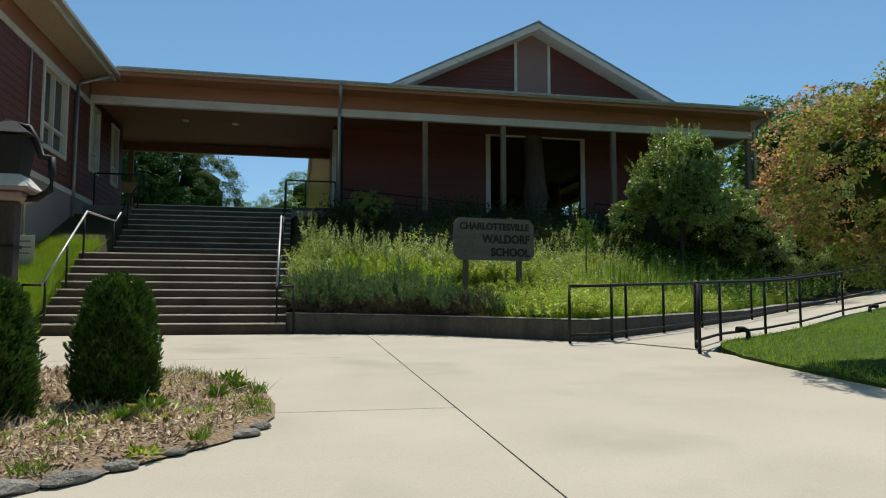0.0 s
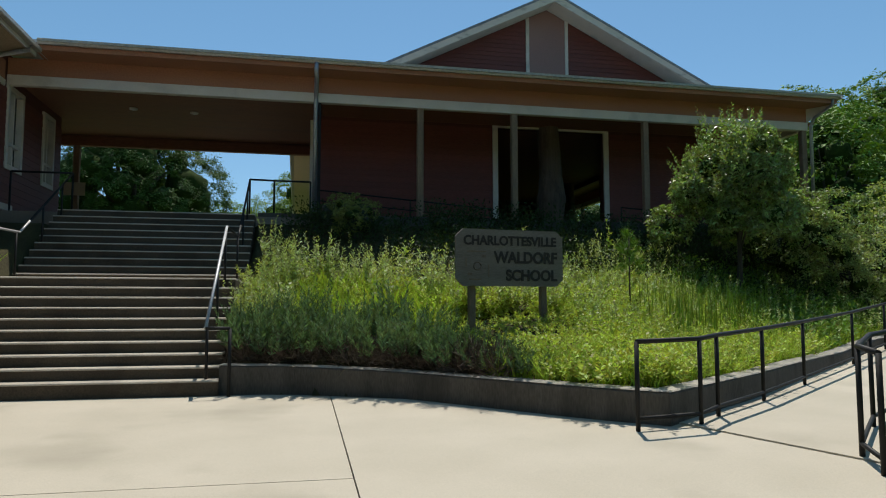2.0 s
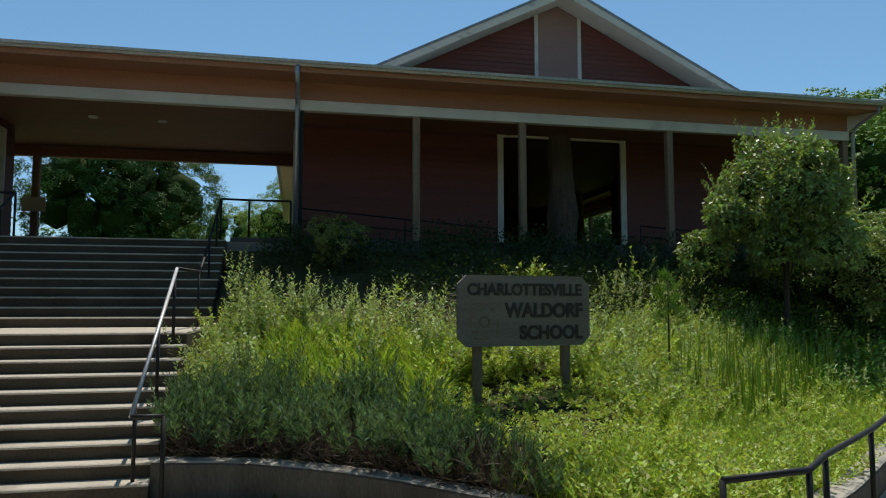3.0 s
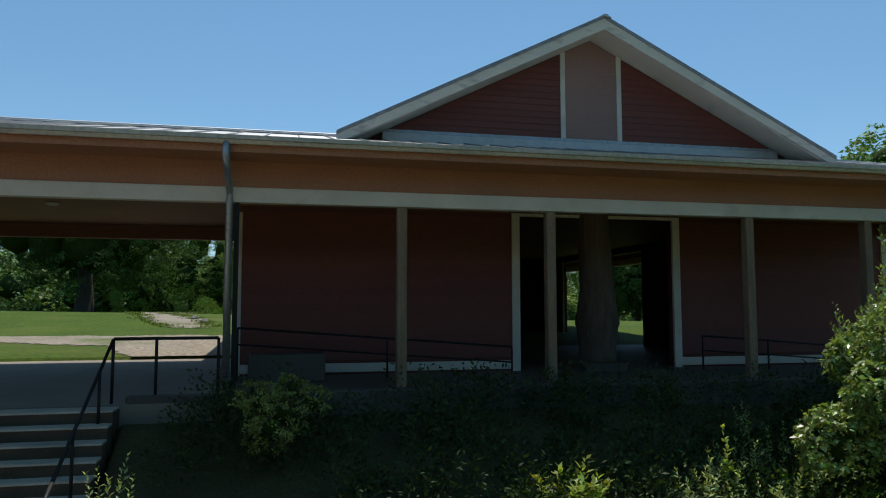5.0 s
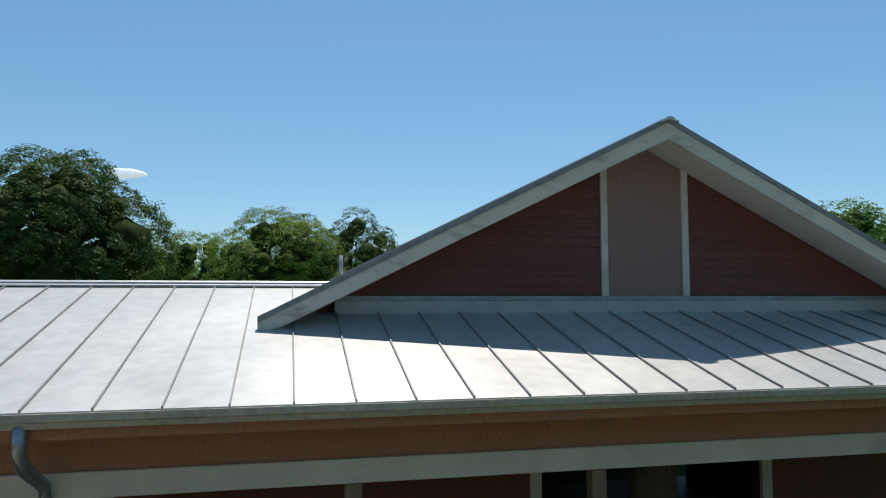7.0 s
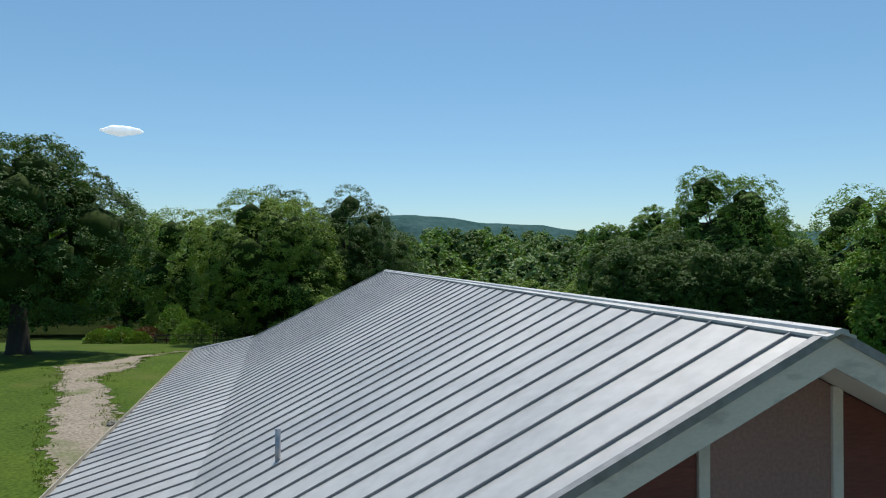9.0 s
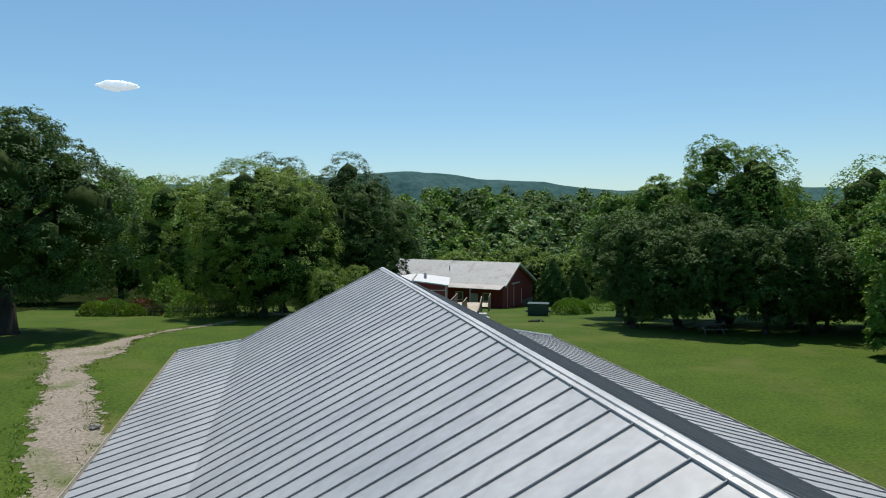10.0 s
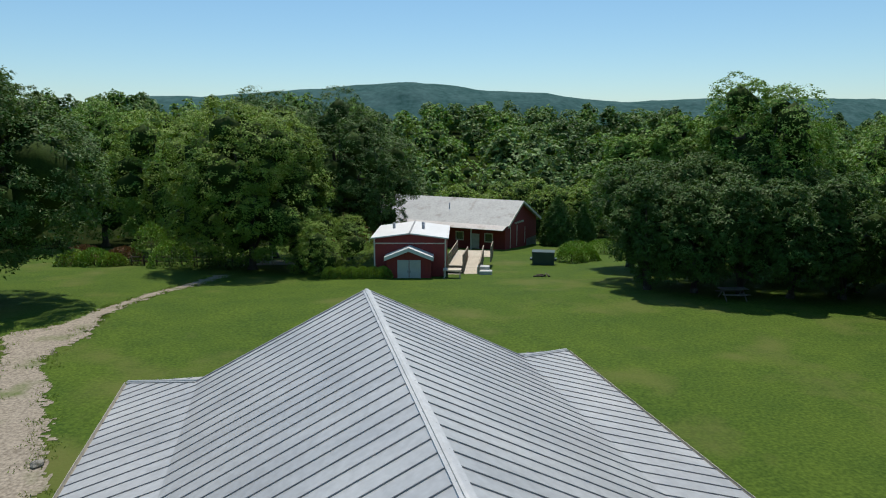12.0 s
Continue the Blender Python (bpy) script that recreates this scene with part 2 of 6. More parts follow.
def slab(pts, down):
    """A plate of the given outline, thickened by the vector down."""
    bm = bmesh.new()
    f = poly(bm, pts)
    bm.normal_update()
    r = bmesh.ops.extrude_face_region(bm, geom=[f])
    bmesh.ops.translate(bm, vec=down, verts=[v for v in r["geom"] if isinstance(v, bmesh.types.BMVert)])
    bmesh.ops.recalc_face_normals(bm, faces=bm.faces)
    return bm


def tube(bm, pts, radii, sides=8, cap=True):
    """A round bar along points; radii one number or one per point."""
    pts = [Vector(p) for p in pts]
    if not isinstance(radii, (list, tuple)):
        radii = [radii] * len(pts)
    rings = []
    for i, p in enumerate(pts):
        d = (pts[min(i + 1, len(pts) - 1)] - pts[max(i - 1, 0)]).normalized()
        u = d.cross(Vector((0.13, 0.31, 1)) if abs(d.z) < 0.9 else Vector((1, 0.2, 0))).normalized()
        v = d.cross(u)
        rings.append([bm.verts.new(p + (u * math.cos(a) + v * math.sin(a)) * radii[i]) for a in [2 * math.pi * k / sides for k in range(sides)]])
    for a, b in zip(rings, rings[1:]):
        for k in range(sides):
            f = bm.faces.new((a[k], a[(k + 1) % sides], b[(k + 1) % sides], b[k]))
            f.smooth = True
    if cap:
        bm.faces.new(rings[0][::-1])
        bm.faces.new(rings[-1])
    return bm


def a_tube(pts, radii, sides=8):
    return tube(bmesh.new(), pts, radii, sides)


def quads_mesh(name, verts, mat, per=4):
    """One mesh out of an array of loose quads or triangles."""
    verts = np.asarray(verts, dtype=np.float32).reshape(-1, 3)
    k = len(verts) // per
    me = bpy.data.meshes.new(name)
    me.vertices.add(len(verts))
    me.vertices.foreach_set("co", verts.ravel())
    me.loops.add(len(verts))
    me.loops.foreach_set("vertex_index", np.arange(len(verts), dtype=np.int32))
    me.polygons.add(k)
    me.polygons.foreach_set("loop_start", np.arange(0, len(verts), per, dtype=np.int32))
    me.update(calc_edges=True)
    me.materials.append(mat)
    return me


def leaves(rng, at, out, size, wide=0.5, droop=0.25, spread=0.8, flat=0.0):
    """Leaf quads at points; out: the way that each leaf roughly grows."""
    k = len(at)
    d = out + rng.normal(0, spread, (k, 3))
    d /= np.linalg.norm(d, axis=1, keepdims=True) + 1e-9
    side = np.cross(d, rng.normal(0, 1, (k, 3)) * (1 - flat) + np.array([0, 0, 1.0]) * flat * 1.5)
    side /= np.linalg.norm(side, axis=1, keepdims=True) + 1e-9
    s = size * rng.uniform(0.65, 1.35, (k, 1))
    mid = at + d * s * 0.45
    tip = at + d * s - np.array([0, 0, droop]) * s
    return np.stack([at, mid + side * s * wide * 0.5, tip, mid - side * s * wide * 0.5], axis=1)


def blades(rng, at, height, width, lean=0.3):
    """Grass blades: slim triangles."""
    k = len(at)
    a = rng.uniform(0, 2 * math.pi, k)
    w = np.stack([np.cos(a), np.sin(a), np.zeros(k)], 1) * width * 0.5
    h = height * rng.uniform(0.5, 1.3, (k, 1))
    tip = at + np.concatenate([rng.normal(0, lean, (k, 2)) * h, h], axis=1)
    return np.stack([at - w, at + w, tip], axis=1)


# ==== terrain ====
RISE, TREAD, STAIR_Y = 0.16, 0.25, 14.3
WALL_LINE = [(0.10, 14.40), (0.9, 14.28), (1.6, 13.95), (2.3, 13.45), (2.95, 12.80), (3.6, 12.10), (4.15, 11.55), (4.62, 11.14),
             (6.2, 12.15), (7.6, 13.2), (9.7, 14.7), (11.6, 16.1), (13.6, 16.9), (18.0, 18.0), (24.0, 19.0)]
WX, WY = [p[0] for p in WALL_LINE], [p[1] for p in WALL_LINE]
RX, RZ = [5.5, 6.3, 7.75, 9.8, 11.7, 13.6, 18.0, 26.0], [0.0, 0.01, 0.03, 0.13, 0.27, 0.49, 1.11, 1.9]
SX = [0, 4.6, 6.2, 9.7, 13.6, 18]
ST = [0.36, 0.28, 0.32, 0.39, 0.62, 1.2]


def clamp(v, lo=0.0, hi=1.0):
    return max(lo, min(hi, v))


def front_z(x, y):
    """Forecourt falling gently from the stairs, and the ground that climbs with the ramp."""
    z = -0.04 * clamp(13.4 - y, 0, 10.35) + 0.022 * clamp(x - 1.5, 0, 4)
    return z + float(np.interp(x, RX, RZ)) * clamp((y - 3) / 6)


def lawn_z(x, y):
    z = 3.3 + 0.7 * clamp((y - 30) / 23)
    z -= 0.022 * (x + 5) * clamp((y - 40) / 20)
    z -= 0.087 * max(0.0, min(y, 135) - 70)
    z += 0.066 * max(0.0, min(y, 480) - 150)
    return z


def ground_z(x, y):
    if y >= 30.3:
        return max(lawn_z(x, y), -9)
    if y > 21.6:
        return 2.9 if -12 < x < 16.4 else 2.9 + 0.4 * clamp((y - 26) / 4)
    if x < -4.08:
        return front_z(x, y) - 0.05 if y < 13.6 else clamp((y - 13.6) * 0.40 - 0.05, -0.05, 2.9)
    if x < 0.12:
        return front_z(x, y) - 0.05 if y < 14.3 else clamp((y - 14.6) * 0.40 - 0.3, -0.05, 2.4)
    wy = float(np.interp(x, WX, WY))
    if y < wy + 0.14:
        return front_z(x, y) - (0.05 if y < wy - 0.6 else 0.2)
    top = float(np.interp(x, SX, ST))
    return top + (3.22 - top) * clamp((y - wy) / (21.7 - wy)) ** 1.6


def build_ground():
    def axis(fine_lo, fine_hi, fine, lo, hi):
        v, step = list(np.arange(fine_lo, fine_hi + 1e-6, fine)), fine
        a = fine_hi
        while a < hi:
            step *= 1.22
            a += step
            v.append(min(a, hi))
        a, step = fine_lo, fine
        while a > lo:
            step *= 1.22
            a -= step
            v.insert(0, max(a, lo))
        return v
    xs, ys = axis(-8, 20, 0.2, -4000, 4000), axis(2, 32, 0.2, -2000, 4500)
    me = bpy.data.meshes.new("ground")
    vs = [(x, y, ground_z(x, y)) for y in ys for x in xs]
    w = len(xs)
    fs = [(j * w + i, j * w + i + 1, (j + 1) * w + i + 1, (j + 1) * w + i) for j in range(len(ys) - 1) for i in range(w - 1)]
    me.from_pydata(vs, [], fs)
    me.materials.append(GROUND)
    me.materials.append(SOIL)
    me.materials.append(FOREST)
    for p in me.polygons:
        c = p.center
        p.use_smooth = True
        if 0 < c.x < 24 and 10 < c.y < 21.8 and c.y > np.interp(c.x, WX, WY):
            p.material_index = 1
        elif (c.x < -5.1 and 13 < c.y < 21.8) or (c.x < -4.0 and 18.3 < c.y < 21.8):
            p.material_index = 1
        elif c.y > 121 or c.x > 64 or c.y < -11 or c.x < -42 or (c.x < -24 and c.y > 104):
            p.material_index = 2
    tagged(new("ground", me), "mown green lawn with a planted bank of dark soil", "ground", kind="structure")


build_ground()

# Plaza: poured concrete bays with open joints between them.
plaza = thing("pavement_plaza", "pale sunlit concrete forecourt with straight joints", "pavement", kind="structure")


def bay(pts):
    part("slab", slab([(x, y, front_z(x, y)) for x, y in pts], Vector((0, 0, -0.14))), CONCRETE, plaza)


GAP, JX = 0.006, 1.5
ROWS_Y = (-14, -7, -0.5, 3.05, 6.6, 10.15)
for y0, y1 in zip(ROWS_Y, ROWS_Y[1:]):
    a, b = y0 + GAP, y1 - GAP
    bay([(-14, a), (JX - GAP, a), (JX - GAP, b), (-14, b)])
for y0, y1 in zip(ROWS_Y, ROWS_Y[1:]):
    bay([(JX + GAP, y0), (5.5, y0), (5.5, y1), (JX + GAP, y1)])
    if y1 < 7:
        bay([(5.5, y0), (12, y0), (12, y1), (5.5, y1)])
bay([(-14, 10.15 + GAP), (JX - GAP, 10.15 + GAP), (JX - GAP, 13.4), (-14, 13.4)])
bay([(-14, 13.4), (JX - GAP, 13.4), (JX - GAP, 14.02), (0.9, 14.34), (-14, 14.34)])
bay([(JX + GAP, 10.15), (5.5, 10.15), (5.5, 11.0), (4.95, 11.3), (4.58, 11.22), (4.1, 11.68), (3.3, 12.5), (2.35, 13.4), (JX + GAP, 13.4)])
bay([(JX + GAP, 13.4), (2.35, 13.4), (JX + GAP, 14.0)])
part("joint_bed", slab([(-14, -14, front_z(-14, -14) - 0.02), (5.5, -14, front_z(-14, -14) - 0.02), (5.5, 3.05, front_z(1, 3.05) - 0.02), (-14, 3.05, front_z(1, 3.05) - 0.02)], Vector((0, 0, -0.03))), RISER_CON, plaza)
part("joint_bed", slab([(-14, 3.05, front_z(1, 3.05) - 0.02), (JX + 0.1, 3.05, front_z(1, 3.05) - 0.02), (JX + 0.1, 13.4, -0.02), (-14, 13.4, -0.02)], Vector((0, 0, -0.03))), RISER_CON, plaza)

# Ramp path rising to the right behind its rails.
R1 = [(4.75, 11.25), (6.2, 12.15), (7.6, 13.2), (9.7, 14.7), (11.6, 16.1), (13.6, 16.9), (18.0, 18.0), (24.0, 19.0)]
R2 = [(5.5, 9.4), (6.5, 10.6), (7.8, 11.4), (9.0, 12.1), (11.1, 13.5), (13.2, 14.4), (18.0, 15.6), (24.0, 16.6)]
ramp_path = thing("pavement_ramp", "pale concrete ramp path climbing the bank", "pavement", kind="structure")
for i in range(len(R1) - 1):
    q = [R2[i], R2[i + 1], R1[i + 1], R1[i]]
    part("slab", slab([(x, y, front_z(x, y) + 0.015) for x, y in q], Vector((0, 0, -0.15))), CONCRETE, ramp_path)

# Grass island right of the plaza.
lawn_edge = [(6.1, 10.15), (5.7, 9.5), (5.42, 8.7), (5.32, 7.9), (5.26, 7.0), (5.22, 6.2), (5.3, 5.0), (5.8, 3.0), (7.0, 0.5), (14, -2), (24, 4), (24, 16.5), (13.2, 14.3), (9.0, 12.0), (6.9, 10.7)]


def lawn_patch():
    bm = bmesh.new()
    vs = [bm.verts.new((x, y, front_z(x, y) + 0.035)) for x, y in lawn_edge]
    c = bm.verts.new((9, 8, front_z(9, 8) + 0.06))
    for a, b in zip(vs, vs[1:] + vs[:1]):
        bm.faces.new((a, b, c))
    r = bmesh.ops.extrude_edge_only(bm, edges=[e for e in bm.edges if len(e.link_faces) == 1])
    bmesh.ops.translate(bm, vec=(0, 0, -0.15), verts=[v for v in r["geom"] if isinstance(v, bmesh.types.BMVert)])
    bmesh.ops.recalc_face_normals(bm, faces=bm.faces)
    return bm


tagged(part("lawn_patch", lawn_patch(), GROUND), "bright mown grass beside the ramp path", "lawn", kind="structure")

# Retaining wall in cast lengths.
ret = thing("retaining_wall", "low curved grey concrete retaining wall below the planted bank", "retaining wall", kind="structure")


def wall_rings(profile):
    """One run of wall along its line, rounded at the bends but for the sharp corner."""
    line = [Vector((x, y, 0)) for x, y in WALL_LINE[:-1]]
    fine = []
    for k in range(len(line) - 1):
        p0, p1, p2, p3 = line[max(k - 1, 0)], line[k], line[k + 1], line[min(k + 2, len(line) - 1)]
        sharp = k in (6, 7)
        for s in range(6):
            t = s / 6
            if sharp:
                fine.append(p1.lerp(p2, t))
            else:
                fine.append(0.5 * (2 * p1 + (p2 - p0) * t + (2 * p0 - 5 * p1 + 4 * p2 - p3) * t * t + (3 * p1 - p0 - 3 * p2 + p3) * t ** 3))
    fine.append(line[-1])
    bm, prev, n_ = bmesh.new(), None, len(profile)
    for k, p in enumerate(fine):
        d = (fine[min(k + 1, len(fine) - 1)] - fine[max(k - 1, 0)]).normalized()
        nrm = Vector((-d.y, d.x, 0))
        tp = float(np.interp(p.x, SX, ST))
        rough = 0.006 * noise.noise((p.x * 3, p.y * 3, 0))
        ring = [bm.verts.new(p + nrm * (w + rough) + Vector((0, 0, (tp + z) if z > -0.2 else -0.3))) for w, z in profile]
        if prev:
            for q in range(n_):
                bm.faces.new((prev[q], ring[q], ring[(q + 1) % n_], prev[(q + 1) % n_]))
        else:
            bm.faces.new(ring[::-1])
        prev = ring
    bm.faces.new(prev)
    bmesh.ops.recalc_face_normals(bm, faces=bm.faces)
    return bm


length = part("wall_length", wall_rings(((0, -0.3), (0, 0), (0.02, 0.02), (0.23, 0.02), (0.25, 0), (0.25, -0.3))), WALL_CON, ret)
part("cap", wall_rings(((0.004, 0.021), (0.02, 0.033), (0.23, 0.033), (0.246, 0.021))), WALL_CAP, length, "paler top strip of the wall")

# Stairs: two flights of ten with a landing.
stairs = thing("stairs", "wide weathered concrete stairs in two flights with a landing", "stairs", kind="structure")
SL, SR = -4.02, 0.10
LAND = 19.0
BASE, LOW_TOP, FLOOR = 0.05, 1.595, 3.25
PORCH = 3.36


def step_z(k):
    """Height of the k-th tread."""
    return BASE + (LOW_TOP - BASE) * k / 10 if k <= 10 else LOW_TOP + (FLOOR - LOW_TOP) * (k - 10) / 10


def tread_mesh(y0, y1, z):
    """A tread whose front edge is worn round and a little uneven along its length."""
    bm = bmesh.new()
    prev = None
    for i in range(13):
        x = SL + (SR - SL) * i / 12
        w = 0.004 * noise.noise((x * 1.3, y0, 2))
        prof = ((y1, z - 0.03), (y0 + 0.003, z - 0.03), (y0, z - 0.026 + w), (y0 + 0.008, z - 0.011 + w), (y0 + 0.026, z - 0.002), (y0 + 0.05, z), (y1, z))
        ring = [bm.verts.new((x, a, b)) for a, b in prof]
        if prev:
            for q in range(len(ring)):
                bm.faces.new((prev[q], ring[q], ring[(q + 1) % len(ring)], prev[(q + 1) % len(ring)]))
        else:
            bm.faces.new(ring[::-1])
        prev = ring
    bm.faces.new(prev)
    bmesh.ops.recalc_face_normals(bm, faces=bm.faces)
    return bm


for k in range(20):
    y0 = STAIR_Y + TREAD * k if k < 10 else LAND + TREAD * (k - 10)
    y1 = y0 + TREAD + 0.05
    if k == 9:
        y1 = LAND + 0.05
    if k == 19:
        y1 = y0 + 0.4
    z = step_z(k + 1)
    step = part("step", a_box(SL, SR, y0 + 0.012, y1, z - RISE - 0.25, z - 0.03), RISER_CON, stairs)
    part("tread", tread_mesh(y0, y1 - 0.04, z), STEP_CON, step, "tread with a worn rounded nose, left paler than the darkened riser")

# Porch and breezeway floor.
porch_floor = thing("floor_porch", "smooth grey concrete floor, darkened under the porch for its shade", "floor", kind="structure")
part("slab", a_box(-8.2, -1.902, 21.75, 30.75, 2.6, FLOOR), BREEZE_CON, porch_floor)
part("slab", a_box(-1.898, 1.4, 21.75, 30.75, 2.6, FLOOR), BREEZE_CON, porch_floor)
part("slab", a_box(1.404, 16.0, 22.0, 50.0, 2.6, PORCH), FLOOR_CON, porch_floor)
part("kerb", a_box(0.14, 15.9, 21.78, 21.99, 2.3, PORCH - 0.01, bevel=0.01), WALL_CON, porch_floor)

# ==== school building ====
school = thing("school_building", "long red clapboard school with a zinc gable roof and porch", "building", (8, 30, 3.35))
RX0, RIDGE_Z, KL, KR, KZ = 8.25, 10.23, 3.26, 13.24, 7.75
GY0, GY1 = 23.52, 46.57
EX0, EX1, EY0, EY1, EZ = 0.82, 15.75, 21.4, 49.0, 7.02
SLOPE_F = 0.255
BR_Y, BR_Z = 25.58, 7.02 + 0.255 * 4.18
SLOPE_B = (BR_Z - 7.02) / (31.2 - BR_Y)
FX0 = -8.0
TH = Vector((0, 0, -0.07))


def front_roof_z(y):
    return EZ + SLOPE_F * (y - EY0)


# Walls.
def clad(x0, x1, z0, z1, y, board=0.17, parent=school, cut=None):
    """Overlapping boards on a wall that faces -y; cut(z) gives the ends at a height."""
    z = z0
    while z < z1 - 0.02:
        zt = min(z + board, z1)
        a0, a1 = (x0, x1) if cut is None else cut(z)
        b0, b1 = (x0, x1) if cut is None else cut(zt)
        if a1 - a0 > 0.06:
            b0, b1 = (b0, b1) if b1 > b0 else ((a0 + a1) / 2 - 0.01, (a0 + a1) / 2 + 0.01)
            bm = bmesh.new()
            lo = [bm.verts.new(p) for p in ((a0, y - 0.022, z), (a1, y - 0.022, z), (b1, y - 0.008, zt), (b0, y - 0.008, zt))]
            hi = [bm.verts.new((v.co.x, y + 0.02, v.co.z)) for v in lo]
            bm.faces.new(lo)
            for k in range(4):
                bm.faces.new((lo[k], hi[k], hi[(k + 1) % 4], lo[(k + 1) % 4]))
            bmesh.ops.recalc_face_normals(bm, faces=bm.faces)
            part("board", bm, SIDING, parent)
        z += board


DOOR0, DOOR1, DOOR_T = 6.72, 10.06, 6.36
WALL_Y = 24.3
part("wall", a_box(1.45, DOOR0, WALL_Y, WALL_Y + 0.2, 3.3, 7.6), BRICKRED, school)
part("wall", a_box(DOOR1, KR, WALL_Y, WALL_Y + 0.2, 3.3, 7.6), BRICKRED, school)
part("lintel", a_box(DOOR0, DOOR1, WALL_Y, WALL_Y + 0.2, DOOR_T, 7.6), BRICKRED, school)
clad(1.5, DOOR0 - 0.13, 3.62, 6.35, WALL_Y)
clad(DOOR1 + 0.13, 15.13, 3.62, 6.35, WALL_Y)
part("wall", a_box(KR, 15.15, WALL_Y, WALL_Y + 0.2, 3.3, 6.9), BRICKRED, school)
part("wall", a_box(14.95, 15.15, WALL_Y + 0.2, 31.2, 3.3, 6.9), BRICKRED, school)
part("corner_board", a_box(15.13, 15.25, WALL_Y - 0.05, WALL_Y + 0.12, 3.34, 6.3, bevel=0.005), TRIM, school, "white corner board")
part("skirting", a_box(1.45, DOOR0 - 0.14, WALL_Y - 0.04, WALL_Y, 3.40, 3.56, bevel=0.005), TRIM, school, "white painted base board")
part("skirting", a_box(DOOR1 + 0.14, 15.13, WALL_Y - 0.04, WALL_Y, 3.40, 3.56, bevel=0.005), TRIM, school, "white painted base board")
part("corner_board", a_box(1.36, 1.5, WALL_Y - 0.05, WALL_Y + 0.12, 3.34, 6.3, bevel=0.005), TRIM, school, "white corner board")
for x0, x1, z0, z1 in ((DOOR0 - 0.14, DOOR0 + 0.02, 3.34, DOOR_T), (DOOR1 - 0.02, DOOR1 + 0.14, 3.34, DOOR_T), (DOOR0 - 0.14, DOOR1 + 0.14, DOOR_T, DOOR_T + 0.17)):
    part("door_trim", a_box(x0, x1, WALL_Y - 0.05, WALL_Y + 0.02, z0, z1, bevel=0.005), TRIM, school, "white opening surround")
# Hall behind the opening, with a way out to the side porch.
part("wall", a_box(DOOR0 - 0.2, DOOR0, WALL_Y + 0.2, 40.0, 3.3, 7.6), BRICKRED, school)
part("wall", a_box(DOOR0, KR - 0.2, 40.0, 40.2, 3.3, 7.6), BRICKRED, school)
part("wall", a_box(KR - 0.2, KR, WALL_Y + 0.2, 31.2, 3.3, 7.6), BRICKRED, school)
part("wall", a_box(KR - 0.2, KR, 37.75, 47.0, 3.3, 7.6), BRICKRED, school)
part("wall", a_box(KR - 0.2, KR, 31.2, 37.75, 6.3, 7.6), BRICKRED, school)
part("door_trim", a_box(KR - 0.26, KR - 0.2, 37.55, 37.78, 3.34, 6.35, bevel=0.005), TRIM, school, "white opening surround")
part("wall", a_box(1.45, 1.65, WALL_Y + 0.2, 28.3, 3.3, 7.3), BRICKRED, school)
part("wall", a_box(1.65, KL + 0.2, 28.1, 28.3, 3.3, 7.4), BRICKRED, school)
part("side_wall", a_box(KL, KL + 0.2, 28.3, 47.0, 3.3, 7.6), CREAM, school, "cream stucco side wall")
part("wall", a_box(KL + 0.2, KR - 0.2, 46.8, 47.0, 3.3, 7.6), BRICKRED, school)
part("hall_ceiling", a_box(DOOR0, KR - 0.2, WALL_Y + 0.2, 40, 6.5, 6.6), SOFFIT, school)

# Gable.
GW = 24.18
part("gable_wall", slab([(KL + 0.2, GW + 0.02, 7.6), (KR - 0.2, GW + 0.02, 7.6), (RX0, GW + 0.02, RIDGE_Z - 0.1)], Vector((0, 0.16, 0))), BRICKRED, school)
PX0, PX1 = 7.64, 8.86


def rake_z(x):
    return RIDGE_Z - 0.24 - abs(x - RX0) * 0.503


def cut_left(z):
    return RX0 - (RIDGE_Z - 0.24 - z) / 0.503, PX0 - 0.06


def cut_right(z):
    return PX1 + 0.06, RX0 + (RIDGE_Z - 0.24 - z) / 0.503


clad(0, 0, 7.95, 9.86, GW, 0.13, school, cut_left)
clad(0, 0, 7.95, 9.86, GW, 0.13, school, cut_right)
part("gable_panel", slab([(PX0, GW - 0.012, 7.85), (PX1, GW - 0.012, 7.85), (PX1, GW - 0.012, rake_z(PX1)), (RX0, GW - 0.012, rake_z(RX0)), (PX0, GW - 0.012, rake_z(PX0))], Vector((0, 0.03, 0))), MAUVE, school, "flat mauve painted panel")
for x in (PX0, PX1):
    part("gable_strip", a_box(x - 0.05, x + 0.05, GW - 0.04, GW, 7.86, rake_z(x) + 0.02, bevel=0.004), TRIM, school, "white vertical strip")
part("flashing", a_box(KL + 0.75, KR - 0.75, GW - 0.05, GW, 7.875, 7.94, bevel=0.004), SPOUT, school, "grey metal flashing")
part("upstand", a_box(KL + 0.75, KR - 0.75, GW - 0.06, GW, 7.66, 7.873), ROOF, school, "turned-up edge of the zinc roof")


# Roof planes with standing seams.
def plane(pts, name="roof"):
    return part(name, slab(pts, TH), ROOF, school, "standing-seam zinc roof plane")


